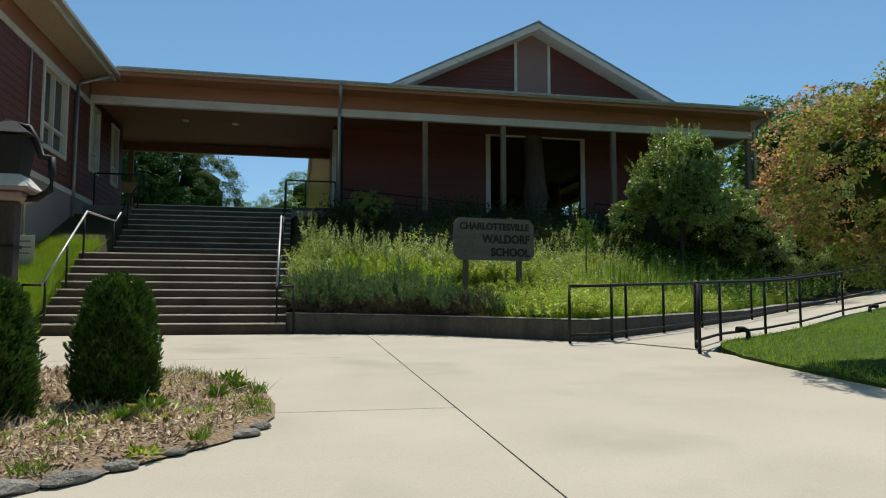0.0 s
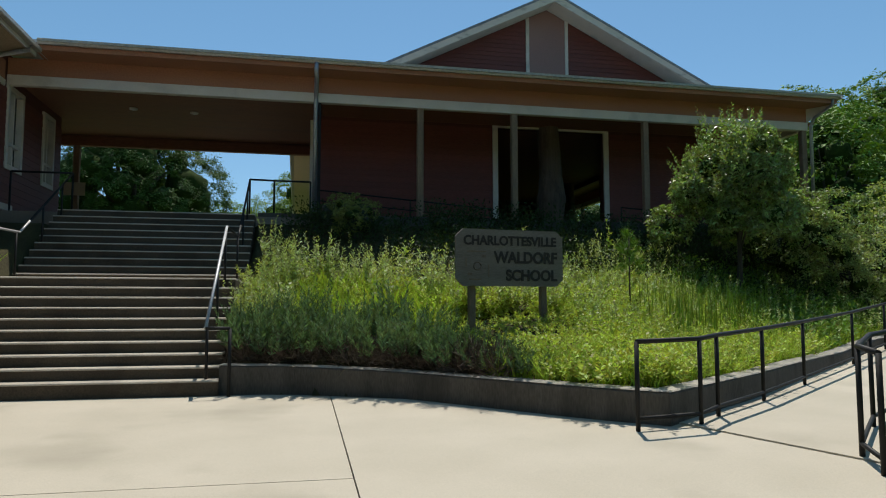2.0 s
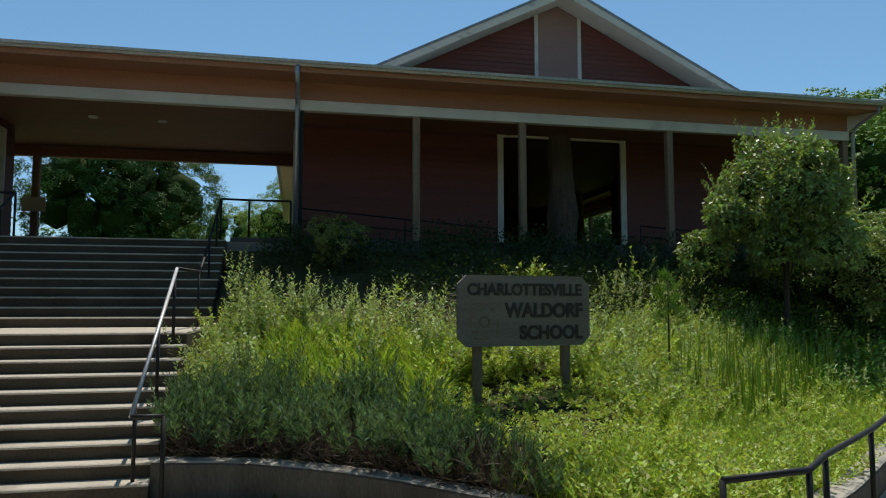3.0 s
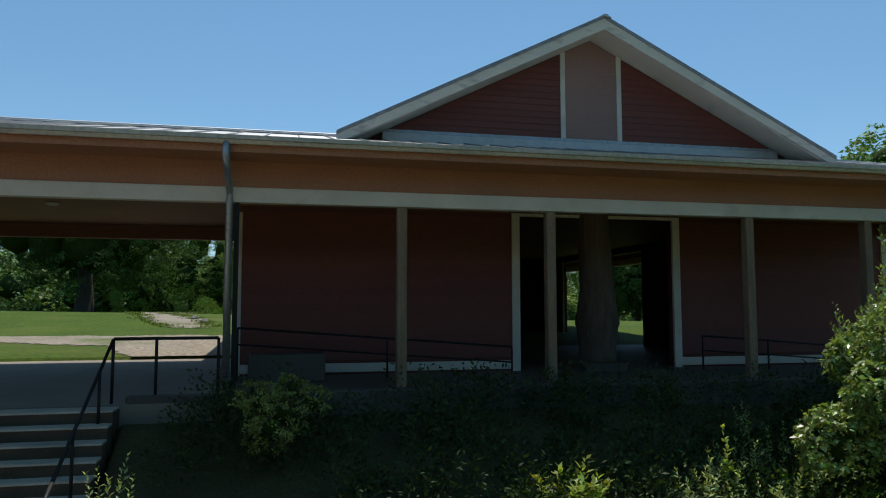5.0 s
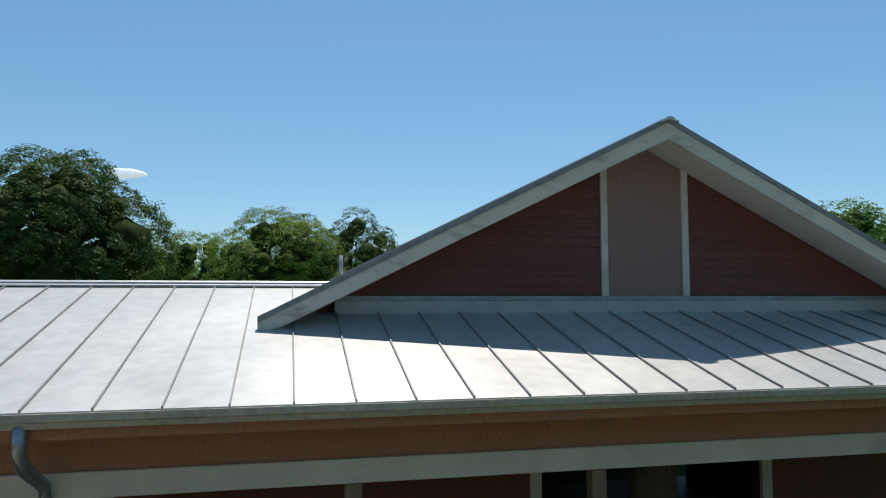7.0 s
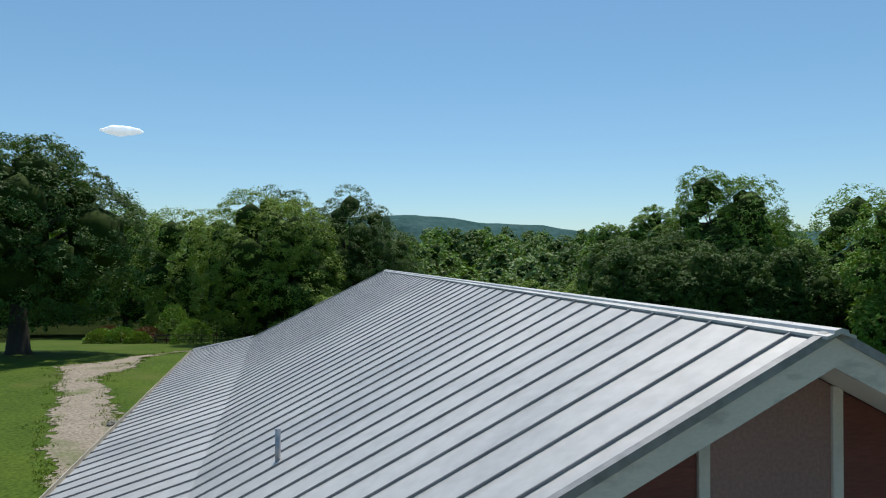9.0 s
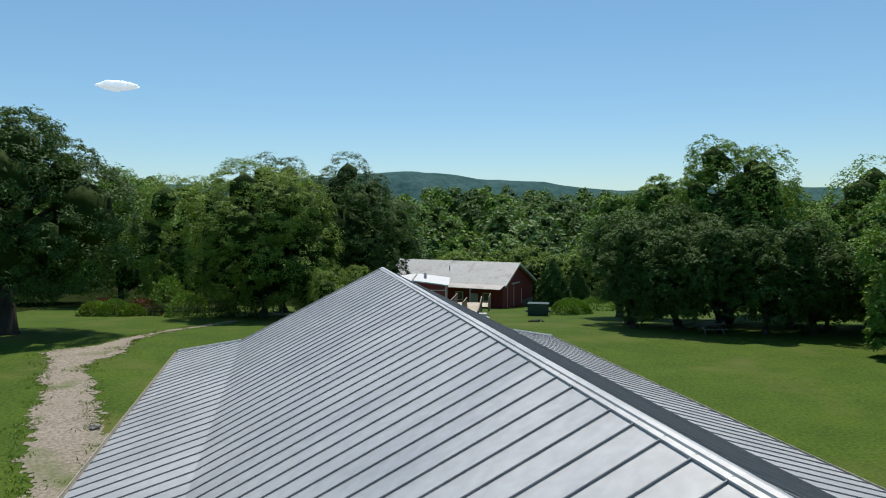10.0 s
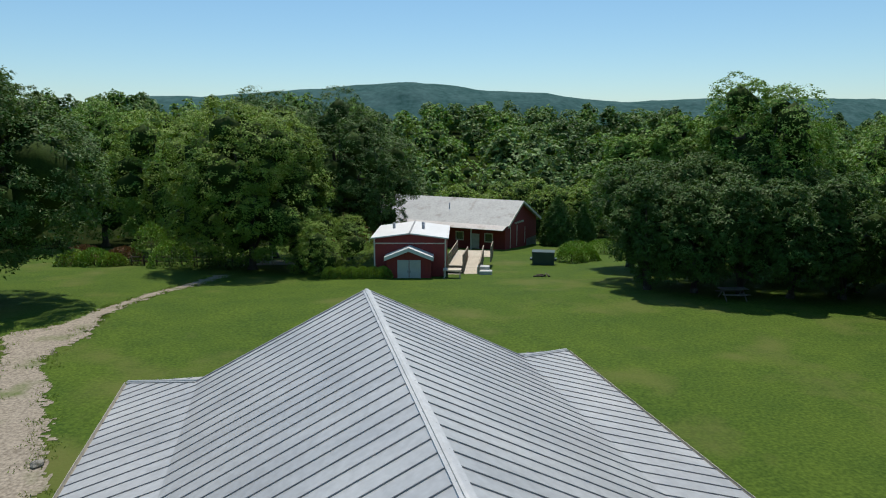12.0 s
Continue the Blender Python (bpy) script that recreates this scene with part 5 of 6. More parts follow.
tree("shrub", "young shrub tree with soft olive and pink leaves", (6.62, 7.35, -0.15), 2.95, 1.3, 0.95, LEAF_OLIVE, 150, 46000, 0.052, 97, r=0.05, category="tree", wild=1.0, quad=True, core=0.3, leaf=0.8)
tree("shrub", "spray of pink-red young leaves in the shrub tree", (6.62, 7.35, -0.15), 3.1, 1.36, 1.15, LEAF_RED, 110, 17000, 0.055, 98, r=0.03, category="tree", wild=1.0, quad=True, core=0.0, leaf=0.8)
for k, (x, y, h, rad) in enumerate(((21.5, 28.5, 6.0, 2.8), (24, 31, 8.0, 3.2), (28.5, 34, 9.5, 4.0), (30, 29, 7.5, 3.6), (34, 37, 10, 4.2), (27, 23, 4.6, 3.0), (38, 30, 8, 4.2), (45, 40, 10, 5))):
    tree("tree", "mid-green tree past the end of the porch", on_ground(x, y), h, rad, 0.2, LEAF, 78, 15000, 0.24, 100 + k, group="side trees", core=0.45)


def sapling(base):
    rng = np.random.default_rng(44)
    t = thing("pine_sapling", "small pine sapling with a tuft of long needles", "sapling", base)
    part("stem", a_tube([Vector(base) - Vector((0, 0, 0.05)), Vector(base) + Vector((0.01, 0, 1.42))], [0.018, 0.008], 6), BARK, t)
    out = []
    for k in range(26):
        h = rng.uniform(0.75, 1.42)
        a, ln = rng.uniform(0, 6.28), 0.26 * (1.65 - h)
        tip = np.array([base[0] + math.cos(a) * ln, base[1] + math.sin(a) * ln, base[2] + h + 0.1])
        root = np.array([base[0], base[1], base[2] + h])
        at = root + (tip - root) * rng.uniform(0.3, 1, (70, 1))
        out.append(leaves(rng, at, np.tile((tip - root) * 3 + np.array([0, 0, 0.25]), (70, 1)), 0.12, 0.05, 0.0, 0.35))
    part("needles", quads_mesh("needles", np.concatenate(out), LEAF), None, t)


sapling(on_ground(6.5, 15.7))


# ==== railings ====
def railing(name, label, line, top=0.84, post_every=None, posts=None, low_rail=True, r=0.022, mat=BLACK, cap=None, group=""):
    """A pipe railing along points of (x, y, z of its foot)."""
    t = thing(name, label, "railing", line[0], group)
    up = Vector((0, 0, top))
    part("top_rail", a_tube([Vector(p) + up for p in line], r * 1.1, 8), cap or mat, t)
    if low_rail:
        part("low_rail", a_tube([Vector(p) + Vector((0, 0, 0.10)) for p in line], r * 0.9, 8), mat, t)
    for p in posts or line:
        part("post", a_tube([Vector(p) - Vector((0, 0, 0.03)), Vector(p) + up], r, 8), mat, t)
    return t


def rail_line(pts):
    return [(x, y, front_z(x, y) + 0.015) for x, y in pts]


railing("ramp_railing", "black pipe railing along the ramp path", rail_line([(4.22, 11.03), (4.92, 11.1), (5.3, 11.4), (6.3, 12.05), (7.6, 13.0), (9.7, 14.5), (11.6, 15.85), (13.6, 16.6), (16, 17.2), (18.0, 17.7)]), 0.82)
railing("ramp_railing", "black pipe railing along the ramp path beside the grass", rail_line([(5.22, 9.25), (5.45, 9.7), (6.4, 10.6), (7.75, 11.42), (8.95, 12.1), (11.05, 13.5), (13.2, 14.4), (16, 15.1), (18.0, 15.6)]), 0.86)

def stair_rail(x, mirror=1):
    t = thing("stair_handrail", "black stair handrail, its worn top coloured bright along the sunlit lengths", "handrail", (x, 14.2, 0))
    y0, y1 = STAIR_Y - 0.08, 16.65
    z0, z1 = 0.86, 2.43
    y2, z2, y3, z3 = LAND - 0.05, 2.50, 21.86, 4.14
    pts = [(x + 0.3 * mirror, y0, z0), (x, y0, z0), (x, y1, z1), (x, y2, z2), (x, y3, z3)]
    # Sun and shade are put into the rail colours: bright lengths, then black.
    part("top_rail", a_tube(pts[1:3], 0.022, 8), RAIL_TOP, t, "worn steel rail coloured bright as in sun")
    part("return_rail", a_tube(pts[:2], 0.022, 8), BLACK, t)
    part("top_rail", a_tube(pts[2:4], 0.022, 8), RAIL_TOP if mirror < 0 else BLACK, t)
    bend = Vector(pts[3]).lerp(Vector(pts[4]), 0.16)
    part("top_rail", a_tube([pts[3], bend], 0.022, 8), RAIL_TOP if mirror < 0 else BLACK, t)
    part("top_rail", a_tube([bend, pts[4]], 0.022, 8), BLACK, t)
    part("post", a_tube([(x + 0.3 * mirror, y0, -0.02), (x + 0.3 * mirror, y0, z0)], 0.022, 8), BLACK, t)
    for y in (STAIR_Y + 0.1, 15.5, 16.5):
        k = int((y - STAIR_Y) / TREAD) + 1
        part("post", a_tube([(x, y, step_z(k) - 0.02), (x, y, z0 + (y - y0) * (z1 - z0) / (y1 - y0))], 0.02, 8), BLACK, t)
    for y, z in ((18.8, step_z(10)), (20.1, step_z(14)), (21.2, step_z(18))):
        part("post", a_tube([(x, y, z - 0.05), (x, y, float(np.interp(y, [y1, y2, y3], [z1, z2, z3])))], 0.02, 8), BLACK, t)


stair_rail(-0.06, 1)
stair_rail(-3.92, -1)
railing("porch_railing", "black pipe railing at the head of the stairs", [(-0.06, 21.88, FLOOR), (0.5, 21.95, FLOOR), (1.35, 21.95, FLOOR)], 0.9, low_rail=False)
railing("porch_railing", "black pipe railing at the head of the stairs", [(-5.2, 21.9, FLOOR), (-3.92, 21.88, FLOOR)], 0.9, low_rail=False)
def wall_rail(pts, posts):
    """A handrail with a lower rail that slopes along the porch wall."""
    t = thing("porch_railing", "thin black handrail sloping along the porch wall", "railing", pts[0])
    part("top_rail", a_tube(pts, 0.02, 8), BLACK, t)
    part("low_rail", a_tube([(x, y, z - 0.28) for x, y, z in pts], 0.016, 8), BLACK, t)
    for x, y, z in posts:
        part("post", a_tube([(x, y, z), (x, y, PORCH)], 0.018, 8), BLACK, t)


wall_rail([(1.5, 23.6, 4.24), (4.05, 23.6, 4.04), (6.35, 23.6, 3.86)], [(1.5, 23.6, 4.24), (4.05, 23.6, 4.04), (6.35, 23.6, 3.86)])
wall_rail([(10.25, 23.6, 4.02), (11.7, 23.6, 3.92), (13.2, 23.6, 3.8)], [(10.25, 23.6, 4.02), (11.7, 23.6, 3.92), (13.2, 23.6, 3.8)])

# ==== sign ====
sign = thing("school_sign", "weathered grey wooden sign board on two posts among the plants", "sign", (4.23, 15.1, 1.0))
sign_m = pose(4.25, 15.1, 1.875, 0, 0, 6.0)


def sign_board():
    bm = bmesh.new()
    w, h, c = 0.88, 0.43, 0.11
    f = poly(bm, [(-w + c, 0, -h), (w - c, 0, -h), (w, 0, -h + c), (w, 0, h - c), (w - c, 0, h), (-w + c, 0, h), (-w, 0, h - c), (-w, 0, -h + c)])
    bm.normal_update()
    r = bmesh.ops.extrude_face_region(bm, geom=[f])
    bmesh.ops.translate(bm, vec=(0, 0.05, 0), verts=[v for v in r["geom"] if isinstance(v, bmesh.types.BMVert)])
    bmesh.ops.recalc_face_normals(bm, faces=bm.faces)
    bm.transform(sign_m)
    return bm


part("board", sign_board(), SIGN, sign)
for dx in (-0.60, 0.58):
    bm = a_box(dx - 0.05, dx + 0.05, 0.052, 0.15, -1.15, 0.3, bevel=0.008)
    bm.transform(sign_m)
    part("sign_post", bm, SIGN_POST, sign)


def lettering(text, x0, x1, z, height):
    """Raised capitals that run from x0 to x1 on the board."""
    cu = bpy.data.curves.new("lettering", "FONT")
    cu.body, cu.size, cu.extrude, cu.offset = text, 1.0, 0.02, 0.034
    tmp = bpy.data.objects.new("lettering", cu)
    me = bpy.data.meshes.new_from_object(tmp)
    bpy.data.objects.remove(tmp)
    me.materials.clear()
    me.materials.append(LETTER)
    xs = [v.co.x for v in me.vertices]
    ys = [v.co.y for v in me.vertices]
    sx_, sy_ = (x1 - x0) / (max(xs) - min(xs)), height / (max(ys) - min(ys))
    me.transform(sign_m @ pose(x0, -0.006, z, 90, 0, 0) @ Matrix.Diagonal((sx_, sy_, 0.3, 1)) @ Matrix.Translation((-min(xs), -min(ys), 0)))
    part("lettering", me, None, sign, "dark raised letters")


lettering("CHARLOTTESVILLE", -0.76, 0.77, 0.185, 0.15)
lettering("WALDORF", -0.28, 0.78, -0.085, 0.185)
lettering("SCHOOL", -0.08, 0.78, -0.35, 0.175)


def emblem_mark(x, z, w, h):
    """One stroke of the faded emblem."""
    bm = a_box(x - w / 2, x + w / 2, -0.006, 0.002, z - h / 2, z + h / 2)
    bm.transform(sign_m)
    return bm


def emblem_ring():
    bm = bmesh.new()
    ring = [(-0.54 + 0.06 * math.cos(a), -0.004, -0.13 + 0.06 * math.sin(a)) for a in np.linspace(0, 2 * math.pi, 15)]
    tube(bm, ring, [0.009] * 15, 5)
    bm.transform(sign_m)
    return bm


for mark in ((-0.55, 0.09, 0.30, 0.02), (-0.58, -0.33, 0.2, 0.02), (-0.72, -0.08, 0.02, 0.12), (-0.36, -0.2, 0.02, 0.18), (-0.66, -0.25, 0.07, 0.03), (-0.44, 0.02, 0.06, 0.04)):
    part("emblem_mark", emblem_mark(*mark), SIGN_POST, sign, "faded dark emblem stroke")
part("emblem_ring", emblem_ring(), SIGN_POST, sign)

# ==== shed and barn ====
def local(m, bm):
    bm.transform(m)
    return bm


def gable_slab(half, y0, z_eave, z_ridge, thick):
    return slab([(-half, y0, 0), (half, y0, 0), (half, y0, z_eave), (0, y0, z_ridge), (-half, y0, z_eave)], Vector((0, thick, 0)))


shed_m = pose(16.0, 84.0, 2.2, 0, 0, -14)
shed = thing("shed", "small red shed with a white low roof and grey double doors", "shed", (16.0, 84.0, 2.2))
part("front_wall", local(shed_m, gable_slab(3.05, 0, 3.35, 3.75, 0.15)), BARN, shed)
part("back_wall", local(shed_m, gable_slab(3.05, 6.85, 3.35, 3.75, 0.15)), BARN, shed)
for s in (-1, 1):
    part("side_wall", local(shed_m, a_box(s * 3.05, s * 2.9, 0.15, 6.85, -0.3, 3.35)), BARN, shed)
    part("roof", local(shed_m, slab([(0, -0.35, 3.92), (0, 7.2, 3.92), (3.3 * s, 7.2, 3.5), (3.3 * s, -0.35, 3.5)], Vector((0, 0, -0.1)))), WHITE_ROOF, shed, "white metal roof plane")
    part("corner_board", local(shed_m, a_box(s * 3.08, s * 2.96, -0.03, 0.05, -0.3, 3.35)), TRIM, shed)
    part("entry_roof", local(shed_m, slab([(0, -1.5, 2.85), (0, 0.0, 2.85), (2.05 * s, 0.0, 2.05), (2.05 * s, -1.5, 2.05)], Vector((0, 0, -0.32)))), WHITE_ROOF, shed, "white entry roof")
    leaf_ = part("door", local(shed_m, a_box(0.03 if s > 0 else -0.98, 0.98 if s > 0 else -0.03, -1.16, -1.1, -0.25, 1.75, bevel=0.01)), GREY_DOOR, shed, "pale grey door leaf")
    part("handle", local(shed_m, a_box(0.1 * s - 0.02, 0.1 * s + 0.02, -1.2, -1.16, 0.7, 0.85)), BLACK, leaf_)
part("entry_wall", local(shed_m, gable_slab(1.85, -1.1, 1.85, 2.6, 0.12)), BARN, shed)
for s in (-1, 1):
    part("entry_side", local(shed_m, a_box(s * 1.85, s * 1.75, -0.98, 0, -0.3, 1.9)), BARN, shed)
part("ridge_cap", local(shed_m, a_box(-0.07, 0.07, -0.36, 7.2, 3.91, 3.97)), SEAM, shed)
part("band", local(shed_m, a_box(-3.05, 3.05, -0.05, 0, 2.95, 3.03)), TRIM, shed, "thin white band")
for x, y in ((0.9, 4.5), (1.0, 3.0), (-1.7, 4.0)):
    part("roof_vent", local(shed_m, a_tube([(x, y, 3.6), (x, y, 4.2)], 0.13, 8)), SPOUT, shed)

barn_m = pose(30.9, 106.3, -0.45, 0, 0, -40)
barn = thing("barn", "long red barn with a weathered tin roof and lean-to eave", "barn", (30.9, 106.3, -0.45))
BL, BW = 30.0, 12.5
for x in (0.0, -BL):
    bm = slab([(x, 1.6, -0.6), (x, BW, -0.6), (x, BW, 3.2), (x, 6.3, 5.8), (x, 1.6, 3.35)], Vector((-0.15, 0, 0)))
    part("gable_wall", local(barn_m, bm), BARN, barn)
part("front_wall", local(barn_m, a_box(-BL, -0.15, 1.6, 1.75, -0.6, 3.35)), BARN, barn)
part("back_wall", local(barn_m, a_box(-BL, -0.15, BW - 0.15, BW, -0.6, 3.2)), BARN, barn)
part("roof", local(barn_m, slab([(0.55, 1.3, 3.35), (0.55, 6.3, 6.0), (-BL - 0.5, 6.3, 6.0), (-BL - 0.5, 1.3, 3.35)], TH)), BARN_ROOF, barn, "weathered tin roof plane")
part("roof", local(barn_m, slab([(0.55, BW + 0.4, 3.1), (-BL - 0.5, BW + 0.4, 3.1), (-BL - 0.5, 6.3, 6.0), (0.55, 6.3, 6.0)], TH)), BARN_ROOF, barn, "weathered tin roof plane")
part("lean_to_roof", local(barn_m, slab([(0.3, 0.0, 2.95), (0.3, 1.32, 3.36), (-BL - 0.3, 1.32, 3.36), (-BL - 0.3, 0.0, 2.95)], TH)), LEAN_ROOF, barn, "paler tin lean-to roof")
for ya, za, yb, zb in ((6.3, 6.02, 1.3, 3.37), (6.3, 6.02, BW + 0.4, 3.12)):
    part("barge_board", local(barn_m, slab([(0.5, ya, za), (0.5, yb, zb), (0.5, yb, zb - 0.3), (0.5, ya, za - 0.3)], Vector((0.08, 0, 0)))), TRIM, barn)
part("door", local(barn_m, a_box(-4.6, -3.5, 1.5, 1.6, -0.3, 2.1, bevel=0.02)), TRIM, barn, "white door with a glass pane")
part("stone_base", local(barn_m, a_box(-0.02, 0.05, 8.8, BW, -0.6, 0.7)), STONE, barn, "grey stone base")
for y in (3.2, 5.4, 8.2):
    part("white_strip", local(barn_m, a_box(0.0, 0.05, y - 0.05, y + 0.05, 0.3, 3.0 if y < 8 else 2.4)), TRIM, barn)
for k in range(4):
    part("flood_lamp", local(barn_m, a_box(0.0, 0.25, 4.6 + k * 0.75, 4.85 + k * 0.75, 3.2, 3.4)), TRIM, barn, "white flood lamp")
for x in (-2.2, -6.2, -10.8, -14.5, -18.5):
    wd = part("window", local(barn_m, a_box(x - 0.45, x + 0.45, 1.52, 1.6, 1.25, 2.15)), GLASS, barn)
    for a, b, c_, d_ in ((x - 0.57, x - 0.45, 1.25, 2.15), (x + 0.45, x + 0.57, 1.25, 2.15), (x - 0.57, x + 0.57, 2.15, 2.27), (x - 0.57, x + 0.57, 1.12, 1.25)):
        part("window_frame", local(barn_m, a_box(a, b, 1.48, 1.56, c_, d_)), TRIM, wd)
for x in np.arange(-BL + 1, 0, 5.0):
    part("porch_post", local(barn_m, a_box(x - 0.07, x + 0.07, 0.15, 0.29, -0.6, 2.95)), TRIM, barn)
for x, y, z in ((-9, 4.2, 4.8), (-16, 4.4, 4.9)):
    part("roof_pipe", local(barn_m, a_tube([(x, y, z - 0.3), (x, y, z + 0.7)], 0.07, 8)), SPOUT, barn)

# Timber deck, steps and ramp between the shed and the barn.
deck_m = pose(21.6, 85.0, 2.0, 0, 0, -20)
deck = thing("deck", "pale timber deck with steps, a ramp and curved railings", "deck", (21.6, 85.0, 2.0))
for k in range(26):
    part("deck_board", local(deck_m, a_box(-2.0, 1.5 if k > 14 else -0.75, k * 0.3, k * 0.3 + 0.27, 0.75, 0.8)), DECK, deck)
for k in range(14):
    y = -0.6 + k * 0.37
    za, zb = 0.1 + 0.16 * y + 0.1, 0.1 + 0.16 * (y + 0.34) + 0.1
    part("ramp_board", local(deck_m, slab([(-0.55, y, za), (0.75, y, za), (0.75, y + 0.34, zb), (-0.55, y + 0.34, zb)], Vector((0, 0, -0.05)))), DECK, deck)
for x in (-0.6, 0.76):
    part("skirt_board", local(deck_m, slab([(x, -0.6, -0.3), (x, 4.5, -0.3), (x, 4.5, 0.86), (x, -0.6, 0.06)], Vector((0.05, 0, 0)))), OLD_WOOD, deck, "dark weathered skirt board")
part("skirt_board", local(deck_m, a_box(-2.02, -0.62, -0.04, 0.0, -0.3, 0.74)), OLD_WOOD, deck, "dark weathered skirt board")
for k in range(4):
    part("step", local(deck_m, a_box(-1.95, -0.75, -0.32 - 0.3 * k, -0.03 - 0.3 * k, 0.53 - 0.2 * k, 0.59 - 0.2 * k)), DECK, deck)
    part("riser", local(deck_m, a_box(-1.93, -0.77, -0.06 - 0.3 * k, -0.04 - 0.3 * k, 0.33 - 0.2 * k, 0.53 - 0.2 * k)), OLD_WOOD, deck)
for x, a, b, za, zb in ((-2.0, 0, 7.6, 0.8, 0.8), (-0.66, 0, 4.2, 0.8, 0.8), (0.8, -0.6, 4.5, 0.1, 0.9), (1.5, 4.5, 7.6, 0.8, 0.8)):
    n_ = 7
    along = [(x, a + (b - a) * k / n_, za + (zb - za) * k / n_) for k in range(n_ + 1)]
    dip = [0.0 if za == zb else -0.16 * math.sin(math.pi * k / n_) for k in range(n_ + 1)]
    for h in (0.95, 0.62, 0.32):
        part("rail", local(deck_m, a_tube([(p[0], p[1], p[2] + h + e) for p, e in zip(along, dip)], 0.055 if h > 0.9 else 0.035, 6)), DECK_RAIL, deck)
    for p, e in zip(along, dip):
        part("rail_post", local(deck_m, a_box(p[0] - 0.05, p[0] + 0.05, p[1] - 0.05, p[1] + 0.05, p[2] - 0.5, p[2] + 0.98 + e)), DECK_RAIL, deck)
barn_steps = thing("barn_steps", "wide pale timber steps before the barn door", "steps", barn_m @ Vector((-4.5, 0.3, -0.5)))
for k in range(4):
    part("step", local(barn_m, a_box(-6.3, -3.2, -0.9 + 0.34 * k, -0.5 + 0.34 * k, -0.45 + 0.17 * k, -0.38 + 0.17 * k)), DECK, barn_steps)
    part("riser", local(barn_m, a_box(-6.28, -3.22, -0.86 + 0.34 * k, -0.83 + 0.34 * k, -0.62 + 0.17 * k, -0.45 + 0.17 * k)), OLD_WOOD, barn_steps)
table = thing("work_table", "weathered wooden table beside the shed", "table", (19.5, 82.2, 2.4))
part("tabletop", local(pose(19.3, 82.3, 2.35, 0, 0, -14), a_box(-0.75, 0.75, -0.5, 0.5, 0.72, 0.8)), DECK, table)
for dx in (-0.65, 0.65):
    for dy in (-0.4, 0.4):
        part("leg", local(pose(19.3, 82.3, 2.35, 0, 0, -14), a_box(dx - 0.05, dx + 0.05, dy - 0.05, dy + 0.05, -0.1, 0.72)), DECK, table)
bench = thing("low_bench", "low grey wooden blocks on the grass", "bench", (22.8, 84.4, 2.2))
for k in range(2):
    part("block", local(pose(22.75, 84.1 + 0.8 * k, 2.2, 0, 0, -18), a_box(-0.55, 0.55, -0.35, 0.35, -0.1, 0.3 + 0.25 * k, bevel=0.02)), GREY_DOOR, bench)

bin_m = pose(30.6, 90.8, 1.35, 0, 0, -22)
skip = thing("dumpster", "dark green steel dumpster with a flat lid", "dumpster", (30.6, 90.8, 1.35))
part("body", local(bin_m, slab([(-1.05, -0.7, 0), (1.05, -0.7, 0), (1.1, -0.8, 1.35), (-1.1, -0.8, 1.35)], Vector((0, 1.5, 0)))), DUMPSTER, skip)
part("lid", local(bin_m, a_box(-1.12, 1.12, -0.82, 0.72, 1.35, 1.42, bevel=0.02)), DUMPSTER, skip)
for s in (-1, 1):
    part("lifting_pocket", local(bin_m, a_box(s * 1.05, s * 1.3, -0.5, 0.4, 0.5, 0.7)), DUMPSTER, skip)
logs = thing("log_pile", "small scatter of logs on the grass", "logs", (27.0, 81.6, 2.3))
for k in range(5):
    part("log", local(pose(26.6 + 0.25 * k, 81.5 + 0.15 * (k % 2), 2.36 + 0.06 * (k % 2), 0, 0, 20 * k), a_tube([(-0.35, 0, 0), (0.35, 0, 0)], 0.08, 8)), BARK, logs)
picnic = thing("picnic_table", "wooden picnic table coloured dark for the grove's shade", "picnic table", on_ground(36.1, 68.2))
pm = pose(*on_ground(36.1, 68.2), 0, 0, -10)
part("tabletop", local(pm, a_box(-0.95, 0.95, -0.38, 0.38, 0.72, 0.77)), OLD_WOOD, picnic)
for s in (-1, 1):
    part("seat", local(pm, a_box(-0.95, 0.95, s * 0.62 - 0.13, s * 0.62 + 0.13, 0.42, 0.46)), OLD_WOOD, picnic)
    part("leg", local(pm, a_tube([(0.7 * s, -0.7, 0), (0.7 * s, 0.1, 0.75)], 0.05, 6)), OLD_WOOD, picnic)
    part("leg", local(pm, a_tube([(0.7 * s, 0.7, 0), (0.7 * s, -0.1, 0.75)], 0.05, 6)), OLD_WOOD, picnic)


# ==== garden edge ====
def mound(name, label, x, y, h, r, mat, seed, leaf=0.16, per=3200, group="", flat=0.3):
    rng = np.random.default_rng(seed)
    base = on_ground(x, y)
    t = thing(name, label, "shrub", base, group)
    part("trunk", a_tube([Vector(base) - Vector((0, 0, 0.1)), Vector(base) + Vector((0, 0, h * 0.6))], [0.06, 0.03], 6), BARK, t)
    a, u = rng.uniform(0, 6.28, per), rng.uniform(0.02, 1, per)
    q = np.sqrt(1 - u * u) * rng.uniform(0.6, 1, per) ** 0.4 * (1 + 0.12 * np.sin(a * 4 + seed))
    at = np.stack([base[0] + np.cos(a) * q * r, base[1] + np.sin(a) * q * r, base[2] + u * h * rng.uniform(0.6, 1, per) ** 0.3], 1)
    o = np.stack([np.cos(a) * q, np.sin(a) * q, u + 0.3], 1)
    part("foliage", quads_mesh("foliage", leaves(rng, at, o, leaf, 0.5, 0.1, 0.6, flat), mat), None, t)


